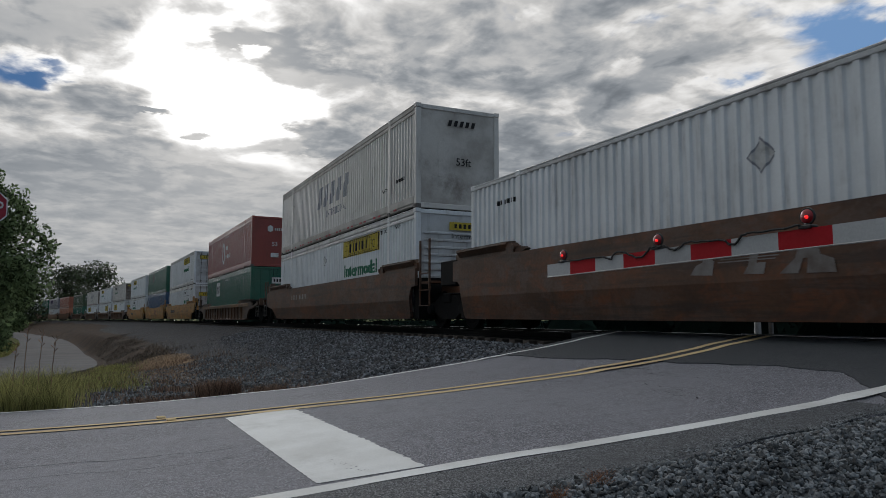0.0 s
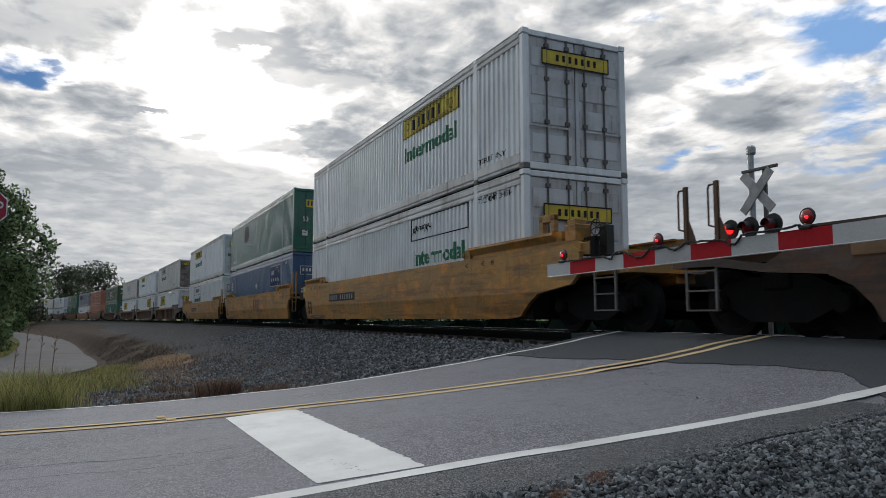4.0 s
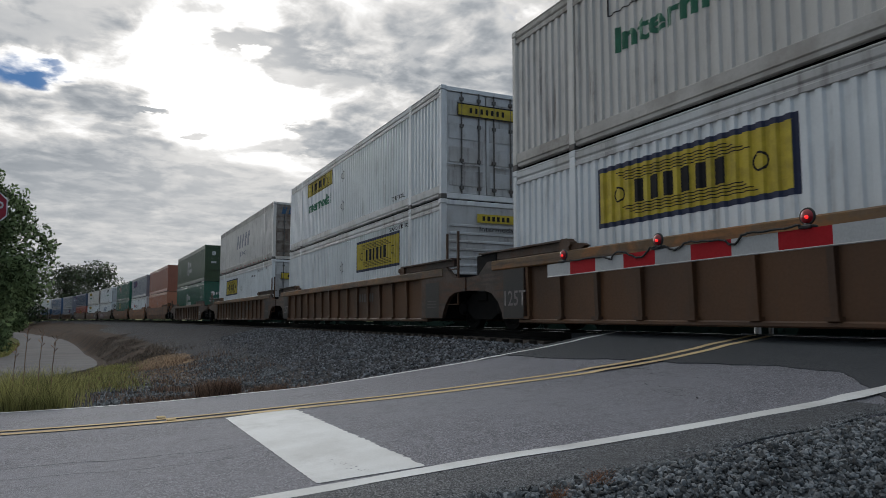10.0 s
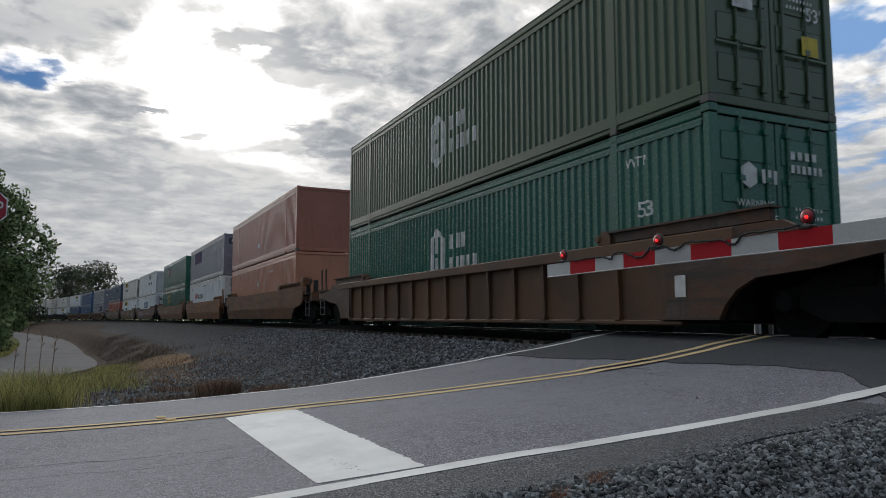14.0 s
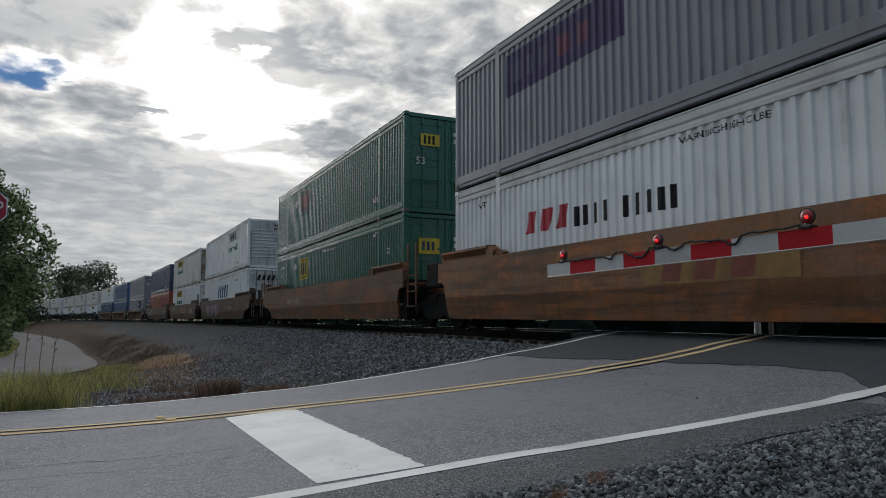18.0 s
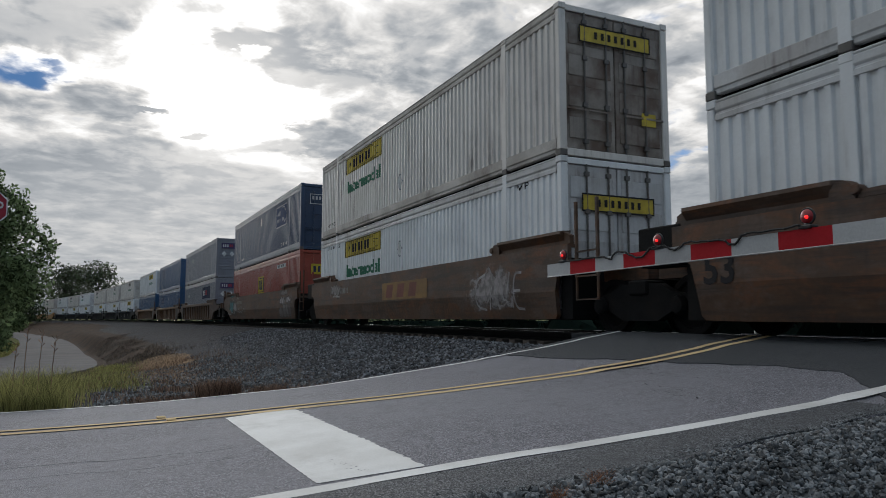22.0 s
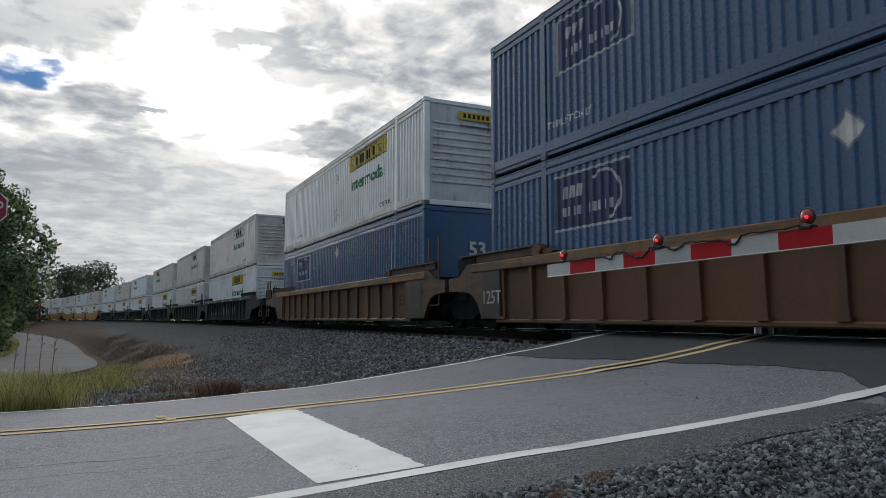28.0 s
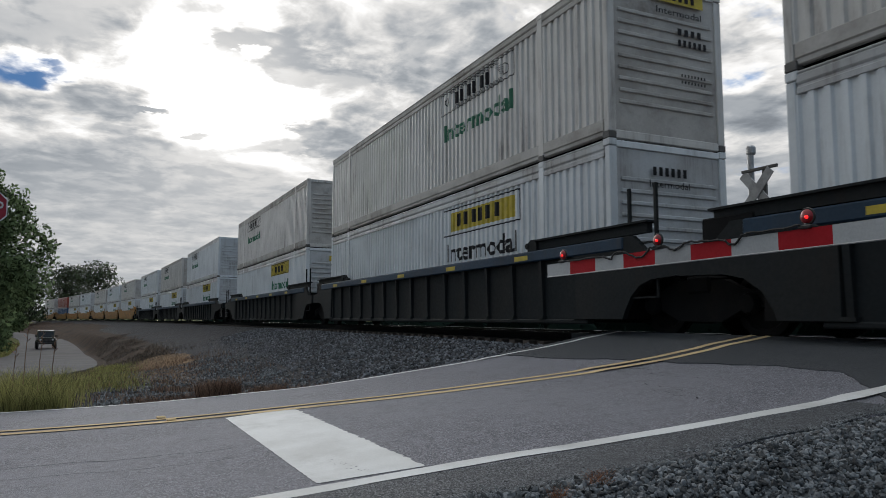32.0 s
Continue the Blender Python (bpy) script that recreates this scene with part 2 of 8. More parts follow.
CHALK = surface("white_marking", (0.62, 0.63, 0.63), scale=5, rough=0.6, dirt=GRIME, dirt_amount=0.4)
YELLOW = surface("yellow_marking", (0.54, 0.41, 0.028), scale=4, rough=0.55, dirt=GRIME, dirt_amount=0.35)
LOGOGREEN = surface("green_marking", (0.01, 0.14, 0.075), scale=5, rough=0.6)
LOGOBLUE = surface("blue_marking", (0.025, 0.10, 0.21), scale=5, rough=0.6)
DEEPBLUE = surface("deep_blue_marking", (0.015, 0.024, 0.07), scale=5, rough=0.6)
FADED = surface("faded_marking", (0.10, 0.085, 0.16), scale=5, rough=0.6)
FADEDRED = surface("faded_red_marking", (0.16, 0.05, 0.09), scale=5, rough=0.6)
RUSTINK = surface("dark_red_brown_marking", (0.15, 0.03, 0.018), scale=5, rough=0.6)
PLATE = surface("dull_yellow_marking", (0.24, 0.13, 0.027), (0.15, 0.075, 0.02), 2.0, rough=0.6, dirt=GRIME, dirt_amount=0.8)
PURPLE = surface("purple_marking", (0.06, 0.04, 0.12), scale=5, rough=0.6)
LOGORED = surface("red_marking", (0.42, 0.03, 0.05), scale=5, rough=0.6)
SPRAY = surface("spray_white", (0.34, 0.33, 0.33), (0.15, 0.13, 0.13), 2.0, rough=0.7, dirt=GRIME, dirt_amount=0.6)
BLACKPAINT = surface("black_stencil_paint", (0.016, 0.017, 0.018), (0.028, 0.024, 0.021), 1.5, 0.6, dirt=GRIME, dirt_amount=0.5)
WORNLOGO = surface("worn_grey_logo_paint", (0.20, 0.185, 0.18), (0.10, 0.075, 0.06), 2.2, rough=0.7, dirt=(0.05, 0.03, 0.02), dirt_amount=0.7)
SPRAYGREY = surface("dull_grey_spray", (0.16, 0.15, 0.155), (0.085, 0.07, 0.068), 1.6, rough=0.75, dirt=(0.03, 0.02, 0.018), dirt_amount=0.6)
PALEMAUVE = surface("pale_mauve_spray", (0.36, 0.29, 0.34), (0.2, 0.14, 0.17), 2.5, rough=0.8)
SCRATCH = surface("chalky_spray", (0.40, 0.40, 0.42), (0.20, 0.19, 0.19), 3.0, rough=0.8)
SPRAYBLUE = surface("spray_teal", (0.05, 0.16, 0.18), (0.03, 0.07, 0.08), 2.0, rough=0.7)
SPRAYPINK = surface("spray_mauve", (0.34, 0.19, 0.24), (0.16, 0.09, 0.11), 2.0, rough=0.7)


def mist(name, colour):
    """Spray paint fading out towards the edge of its patch."""
    m = bpy.data.materials.new(name)
    m.use_nodes = True
    g = Nodes(m.node_tree)
    coord = g.add("ShaderNodeTexCoord")
    sep = g.add("ShaderNodeSeparateXYZ")
    g.link(coord.outputs["Generated"], sep.inputs[0])
    dx, dz = g.math("SUBTRACT", sep.outputs[0], 0.5), g.math("SUBTRACT", sep.outputs[2], 0.5)
    r = g.math("SQRT", g.math("ADD", g.math("MULTIPLY", dx, dx), g.math("MULTIPLY", dz, dz)))
    blot = g.noise(coord.outputs["Object"], 2.6, 5.0, 0.6, 1.2)
    cover = g.math("MULTIPLY", g.span(g.math("ADD", r, g.math("MULTIPLY", g.math("SUBTRACT", blot, 0.5), 0.9)), 0.48, 0.18), 0.75)
    p = g.add("ShaderNodeBsdfPrincipled")
    g.link(g.mix(g.span(g.noise(coord.outputs["Object"], 7.0, 4.0), 0.35, 0.65), colour, tuple(c * 0.45 for c in colour)), p.inputs["Base Color"])
    p.inputs["Roughness"].default_value = 0.7
    clear = g.add("ShaderNodeBsdfTransparent")
    both = g.add("ShaderNodeMixShader")
    g.link(cover, both.inputs[0])
    g.link(clear.outputs[0], both.inputs[1])
    g.link(p.outputs[0], both.inputs[2])
    out = g.add("ShaderNodeOutputMaterial")
    g.link(both.outputs[0], out.inputs[0])
    return m


MISTS = {"spray_white": mist("white_spray_mist", (0.40, 0.37, 0.37)), "spray_teal": mist("teal_spray_mist", (0.05, 0.22, 0.25)), "spray_mauve": mist("mauve_spray_mist", (0.33, 0.19, 0.23))}


def asphalt(name, dark, light, worn):
    """Asphalt: single chips of stone in dark binder, worn lighter in broad patches, with hairline stains."""
    m = bpy.data.materials.new(name)
    m.use_nodes = True
    g = Nodes(m.node_tree)
    where = g.add("ShaderNodeNewGeometry").outputs["Position"]
    chips = g.add("ShaderNodeTexVoronoi")
    g.link(where, chips.inputs["Vector"])
    chips.inputs["Scale"].default_value = 120.0
    pick = g.add("ShaderNodeSeparateColor")
    g.link(chips.outputs["Color"], pick.inputs[0])
    tone = g.mix(g.math("POWER", pick.outputs[0], 1.7), dark, light)
    tone = g.mix(g.span(g.noise(where, 0.45, 5.0, 0.6), 0.38, 0.62, 0.0, 0.65), tone, worn)
    tone = g.mix(g.span(g.noise(where, 7.0, 6.0, 0.7), 0.5, 0.75, 0.0, 0.5), tone, dark)
    stretch = g.add("ShaderNodeMapping")
    g.link(where, stretch.inputs[0])
    stretch.inputs["Scale"].default_value = (1.6, 0.12, 1.0)
    tone = g.mix(g.span(g.noise(stretch.outputs[0], 1.4, 4.0, 0.6), 0.5, 0.7, 0.0, 0.35), tone, worn)
    p = g.add("ShaderNodeBsdfPrincipled")
    g.link(tone, p.inputs["Base Color"])
    p.inputs["Roughness"].default_value = 0.8
    p.inputs["Specular IOR Level"].default_value = 0.28
    r = g.add("ShaderNodeBump")
    r.inputs["Strength"].default_value = 0.8
    r.inputs["Distance"].default_value = 0.006
    g.link(g.math("SUBTRACT", pick.outputs[1], g.math("MULTIPLY", chips.outputs["Distance"], 1.2)), r.inputs["Height"])
    g.link(r.outputs[0], p.inputs["Normal"])
    out = g.add("ShaderNodeOutputMaterial")
    g.link(p.outputs[0], out.inputs[0])
    return m


ASPHALT = asphalt("asphalt", (0.080, 0.079, 0.092), (0.335, 0.337, 0.378), (0.212, 0.214, 0.24))
SHOULDER = asphalt("coarse_asphalt", (0.028, 0.031, 0.035), (0.20, 0.208, 0.228), (0.07, 0.074, 0.08))
PATCH = asphalt("new_asphalt", (0.030, 0.034, 0.040), (0.11, 0.117, 0.128), (0.052, 0.057, 0.064))
LANE = surface("old_lane_asphalt", (0.15, 0.146, 0.148), (0.115, 0.112, 0.114), 0.5, 0.95, 0.0, 0.3, 60.0, 0.15, (0.10, 0.085, 0.07), 0.4, spec=0.02)
LINEWHITE = surface("road_white", (0.66, 0.665, 0.66), (0.55, 0.55, 0.54), 1.5, 0.75, 0.0, 0.25, 90.0, 0.12, (0.2, 0.19, 0.18), 0.4, bump_dist=0.004, spec=0.15)
LINEYELLOW = surface("road_yellow", (0.63, 0.47, 0.27), (0.53, 0.40, 0.23), 1.5, 0.95, 0.0, 0.25, 90.0, 0.15, (0.2, 0.15, 0.10), 0.6, bump_dist=0.004, spec=0.05)
STONE = surface("ballast_stone", (0.165, 0.176, 0.184), (0.06, 0.065, 0.07), 14.0, 0.8, 0.0, 0.4, 45.0, 0.2, (0.10, 0.075, 0.06), 0.4, island=True)
DARKSTONE = surface("dark_ballast_stone", (0.135, 0.142, 0.156), (0.075, 0.079, 0.088), 6.0, 0.8, 0.0, 0.4, 40.0, 0.2, (0.06, 0.045, 0.035), 0.4, island=True)
DRY = surface("dry_grass", (0.21, 0.13, 0.085), (0.13, 0.07, 0.045), 2.0, 0.85, island=True)
DULL = surface("dull_dry_grass", (0.13, 0.10, 0.075), (0.08, 0.06, 0.045), 2.0, 0.9, island=True)
RUSSET = surface("russet_weed", (0.30, 0.13, 0.06), (0.18, 0.08, 0.04), 2.0, 0.85, island=True, leafy_light=0.3)
STRAW = surface("straw", (0.28, 0.19, 0.115), (0.13, 0.08, 0.045), 2.0, 0.85, island=True)
GRASS = surface("green_grass", (0.23, 0.22, 0.085), (0.14, 0.155, 0.05), 1.0, 0.8, island=True, leafy_light=0.5)
# Haze over the trees is put into this leaf colour: lighter and bluer.
LEAF = surface("hazed_leaves", (0.13, 0.18, 0.09), (0.085, 0.12, 0.06), 0.8, 0.85, island=True, leafy_light=0.45, spec=0.1)
# Scrub leaves near black: shade beyond the train is put into their colour.
SCRUB = surface("shaded_scrub_leaves", (0.005, 0.009, 0.0075), (0.003, 0.006, 0.005), 0.8, 0.95, island=True, spec=0.0)
# Far leaves carry the distance haze as a lighter colour.
FARLEAF = surface("hazed_far_leaves", (0.055, 0.075, 0.038), (0.035, 0.05, 0.026), 0.5, 0.8, island=True, leafy_light=0.4)
BARK = surface("bark", (0.075, 0.055, 0.04), scale=3.0, rough=0.9, bump=0.6, bump_dist=0.03)
TIMBER = surface("timber", (0.07, 0.055, 0.045), scale=3.0, rough=0.85, bump=0.3)
ARMWHITE = surface("gate_white", (0.42, 0.43, 0.44), (0.37, 0.38, 0.39), 2.0, 0.45, dirt=GRIME, dirt_amount=0.25)
ARMRED = surface("gate_red", (0.38, 0.010, 0.018), (0.32, 0.009, 0.015), 2.0, 0.6, spec=0.15)
LENS = surface("red_lens", (0.24, 0.008, 0.014), scale=8, rough=0.35, glow=0.02)
LIT = surface("lit_red_lens", (1.0, 0.02, 0.02), scale=8, rough=0.2, glow=1.2)
BLACK = surface("black_metal", (0.015, 0.015, 0.016), scale=5, rough=0.5)
SIGNRED = surface("sign_red", (0.30, 0.012, 0.03), scale=3, rough=0.45)
RUBBER = surface("rubber", (0.02, 0.02, 0.02), scale=8, rough=0.85)
GLASS = surface("dark_glass", (0.02, 0.025, 0.03), scale=3, rough=0.06)
JEEPPAINT = surface("dark_green_car_paint", (0.02, 0.03, 0.022), scale=3, rough=0.3)

# ---------------------------------------------------------------- mesh helpers
MESHES = {}


def link_part(name, data, parent, label="", m=None):
    ob = new(name, data)
    ob.parent = parent
    if m is not None:
        ob.matrix_local = m
    if label:
        ob["label"] = label
    return ob


def to_mesh(name, bm, material, smooth=False):
    bmesh.ops.recalc_face_normals(bm, faces=bm.faces)
    me = bpy.data.meshes.new(name)
    bm.to_mesh(me)
    bm.free()
    me.materials.append(material)
    if smooth:
        for f in me.polygons:
            f.use_smooth = True
    return me


def part(name, bm, material, parent, label="", m=None, smooth=False):
    return link_part(name, to_mesh(name, bm, material, smooth), parent, label, m)


def shared(key, make, material):
    """One mesh for alike pieces of one material."""
    k = (key, material.name)
    if k not in MESHES:
        MESHES[k] = to_mesh(str(key[0] if isinstance(key, tuple) else key), make(), material)
    return MESHES[k]


def box(bm, x0, x1, y0, y1, z0, z1, bev=0.0):
    vs = [bm.verts.new(c) for c in ((x0, y0, z0), (x1, y0, z0), (x1, y1, z0), (x0, y1, z0), (x0, y0, z1), (x1, y0, z1), (x1, y1, z1), (x0, y1, z1))]
    fs = [bm.faces.new([vs[i] for i in q]) for q in ((3, 2, 1, 0), (4, 5, 6, 7), (0, 1, 5, 4), (1, 2, 6, 5), (2, 3, 7, 6), (3, 0, 4, 7))]
    if bev:
        es = {e for f in fs for e in f.edges}
        bmesh.ops.bevel(bm, geom=list(es), offset=bev, segments=1, affect="EDGES")


def boxes(*rows, bev=0.0):
    bm = bmesh.new()
    for r in rows:
        box(bm, *r, bev=bev)
    return bm


def slab(bm, outline, y0, y1):
    """A plate with the given outline in x and z, between two values of y."""
    a = [bm.verts.new((x, y0, z)) for x, z in outline]
    b = [bm.verts.new((x, y1, z)) for x, z in outline]
    n = len(outline)
    bm.faces.new(a)
    bm.faces.new(b[::-1])
    for i in range(n):
        bm.faces.new((a[i], a[(i + 1) % n], b[(i + 1) % n], b[i]))


def rod(bm, a, b, r, sides=8, r2=None):
    a, b = Vector(a), Vector(b)
    q = (b - a).to_track_quat("Z", "Y")
    rings = []
    for c, rr in ((a, r), (b, r if r2 is None else r2)):
        rings.append([bm.verts.new(c + q @ Vector((rr * math.cos(i * math.tau / sides), rr * math.sin(i * math.tau / sides), 0))) for i in range(sides)])
    for i in range(sides):
        bm.faces.new((rings[0][i], rings[0][(i + 1) % sides], rings[1][(i + 1) % sides], rings[1][i]))
    bm.faces.new(rings[0][::-1])
    bm.faces.new(rings[1])


def lathe(bm, profile, axis="y", sides=16, at=(0, 0, 0)):
    """Turns (radius, along) pairs round an axis."""
    rings = []
    for r, h in profile:
        ring = []
        for i in range(sides):
            c, s = math.cos(i * math.tau / sides) * r, math.sin(i * math.tau / sides) * r
            p = {"y": (c, h, s), "z": (c, s, h), "x": (h, c, s)}[axis]
            ring.append(bm.verts.new(Vector(p) + Vector(at)))
        rings.append(ring)
    for a, b in zip(rings, rings[1:]):
        for i in range(sides):
            bm.faces.new((a[i], a[(i + 1) % sides], b[(i + 1) % sides], b[i]))
    bm.faces.new(rings[0])
    bm.faces.new(rings[-1])


def torus(bm, centre, r, tube, axis="x", n=20, k=6):
    rings = []
    for i in range(n):
        a = i * math.tau / n
        ring = []
        for j in range(k):
            b = j * math.tau / k
            u, v, w = (r + tube * math.cos(b)) * math.cos(a), (r + tube * math.cos(b)) * math.sin(a), tube * math.sin(b)
            p = {"x": (w, u, v), "y": (u, w, v), "z": (u, v, w)}[axis]
            ring.append(bm.verts.new(Vector(p) + Vector(centre)))
        rings.append(ring)
    for i in range(n):
        for j in range(k):
            bm.faces.new((rings[i][j], rings[i][(j + 1) % k], rings[(i + 1) % n][(j + 1) % k], rings[(i + 1) % n][j]))


def thing(name, label, category, group="", m=None):
    ob = new(name)
    ob.empty_display_size = 0.3
    if m is not None:
        ob.matrix_world = m
    return tagged(ob, label, category, group)


# ---------------------------------------------------------------- the lie of the land
TRACK_Y = 8.55
CURVE_S, CURVE_R = -17.6, 1070.0
GRADE = 0.0042


def rail_path(s):
    """Place and heading of the track centre at s metres along it: straight, then a wide curve, falling gently."""
    z = GRADE * min(s + 15.0, 0.0)
    if s > CURVE_S:
        return s, TRACK_Y, z, 0.0
    a = (CURVE_S - s) / CURVE_R
    return CURVE_S - CURVE_R * math.sin(a), TRACK_Y - CURVE_R * (1 - math.cos(a)), z, a


def track_offset(x, y):
    """Signed distance from the track centre (negative on the camera's side) and the rail height there; works on arrays."""
    cx, cy = CURVE_S, TRACK_Y - CURVE_R
    straight = y - TRACK_Y
    curved = np.hypot(x - cx, y - cy) - CURVE_R
    d = np.where(x > CURVE_S, straight, curved)
    return d, GRADE * np.minimum(x + 15.0, 0.0)


ROAD_Y = (-40.0, -14.0, -6.0, -1.0, 0.6, 1.87, 2.9, 4.2, 5.6, 6.73, 7.5, 9.9, 11.0, 16.0, 30.0, 60.0)
ROAD_Z = (-1.3, -1.12, -1.0, -0.88, -0.80, -0.69, -0.61, -0.476, -0.32, -0.135, 0.08, 0.012, -0.08, -0.5, -0.9, -1.0)


def road_level(y):
    return sum(np.interp(np.asarray(y, float) + o, ROAD_Y, ROAD_Z) * w for o, w in ((-0.6, 0.25), (0, 0.5), (0.6, 0.25)))


def near_line(y):
    return -4.43 + 0.10 * np.asarray(y, float)


def centre_line(y):
    return -7.70 + 0.2167 * (np.asarray(y, float) - 1.9)


def far_line(y):
    return -10.87 + 0.214 * np.asarray(y, float)


def step(v, a, b):
    t = np.clip((v - a) / (b - a), 0, 1)
    return t * t * (3 - 2 * t)


def road_height(x, y):
    """The road climbs to the crossing; its far lane falls away from the crown."""
    x, y = np.asarray(x, float), np.asarray(y, float)
    fall = 0.13 * np.clip((5.8 - y) / 3.2, 0, 1) * np.clip((centre_line(y) - x) / 2.9, 0, 1.3)
    return road_level(y) - fall


# the side road that drops away beside the track
SIDE = ((-7.0, -17.0), (-11.0, -12.0), (-15.5, -8.2), (-21.0, -5.2), (-27.0, -3.6), (-35.0, -3.2), (-52.0, -3.9), (-78.0, -5.4), (-104.0, -7.6), (-128.0, -10.4), (-190.0, -22.0))


def side_points():
    """The side road's middle as a smoothed run of points."""
    p = np.array(SIDE, float)
    for _ in range(3):
        q = np.empty((2 * len(p) - 2, 2))
        q[0::2] = p[:-1] * 0.75 + p[1:] * 0.25
        q[1::2] = p[:-1] * 0.25 + p[1:] * 0.75
        p = np.vstack([p[:1], q, p[-1:]])
    return p


SIDE_RUN = side_points()


def side_distance(x, y):
    d = np.full(np.shape(x), 1e9)
    for a, b in zip(SIDE_RUN, SIDE_RUN[1:]):
        ab = b - a
        t = np.clip(((x - a[0]) * ab[0] + (y - a[1]) * ab[1]) / (ab @ ab), 0, 1)
        d = np.minimum(d, np.hypot(x - a[0] - t * ab[0], y - a[1] - t * ab[1]))
    return d


def base_height(x, y):
    away = np.clip(-x - 10.0, 0, None)
    return -0.98 - 0.035 * np.clip(away, 0, 58) - 0.004 * np.clip(away - 58, 0, 150)


WAVES = [(random.Random(i).uniform(0, math.tau), random.Random(i + 50).uniform(0.6, 1.7), random.Random(i + 90).uniform(0, math.tau)) for i in range(14)]


def rolling(x, y, f, seed):
    """Uneven ground: a sum of waves in many directions."""
    return sum(np.sin((x * math.cos(a + seed) + y * math.sin(a + seed)) * f * k + p) for a, k, p in WAVES) / 5.0


def ground_height(x, y):
    x, y = np.asarray(x, float), np.asarray(y, float)
    d, top = track_offset(x, y)
    a = np.abs(d)
    bank = top - 0.24 - 0.21 * np.clip(a - 1.75, 0, None)
    base = base_height(x, y)
    k = 0.12
    h = np.clip(0.5 + 0.5 * (bank - base) / k, 0, 1)
    z = base * (1 - h) + bank * h + k * h * (1 - h)
    rough = step(a, 1.8, 3.0)
    z = z + rough * (0.03 * rolling(x, y, 1.3, 0.4) + 0.012 * rolling(y, x, 2.9, 2.0))
    z = z + step(np.hypot(x + 40, y), 120, 500) * 2.0 * rolling(x, y, 0.011, 1.0) * step(a, 20, 90)
    # the side road's bed
    w = 1 - step(side_distance(x, y), 2.9, 4.6)
    z = z * (1 - w) + (base - 0.05) * w
    # the road's bed
    inside = np.minimum(x - (far_line(y) - 0.25), near_line(y) + np.clip(0.86 - 0.045 * y, 0.3, 0.95) + 0.05 - x)
    w = step(inside, -1.2, -0.05)
    bed = road_height(np.clip(x, far_line(y), near_line(y)), y) - 0.07 + 0.045 * step(x - near_line(y), 0.5, 0.85)
    bed = np.where(np.abs(d) < 2.6, np.minimum(bed, top - 0.22), bed)
    return z * (1 - w) + bed * w


def grid_mesh(name, xs, ys, height, material):
    gx, gy = np.meshgrid(xs, ys, indexing="ij")
    gz = height(gx, gy)
    n, m = len(xs), len(ys)
    verts = np.stack([gx, gy, gz], -1).reshape(-1, 3)
    i = np.arange(n * m).reshape(n, m)
    faces = np.stack([i[:-1, :-1], i[1:, :-1], i[1:, 1:], i[:-1, 1:]], -1).reshape(-1, 4)
    me = bpy.data.meshes.new(name)
    me.from_pydata(verts.tolist(), [], faces.tolist())
    me.materials.append(material)
    for f in me.polygons:
        f.use_smooth = True
    return me, gx, gy


def spaced(fine, lo, hi, far, growth=1.18):
    mid = list(np.arange(lo, hi + 1e-6, fine))
    out, d, v = [], fine, hi
    while v < far:
        d *= growth
        v += d
        out.append(v)
    left, d, v = [], fine, lo
    while v > -far:
        d *= growth
        v -= d
        left.append(v)
    return np.array(left[::-1] + mid + out)


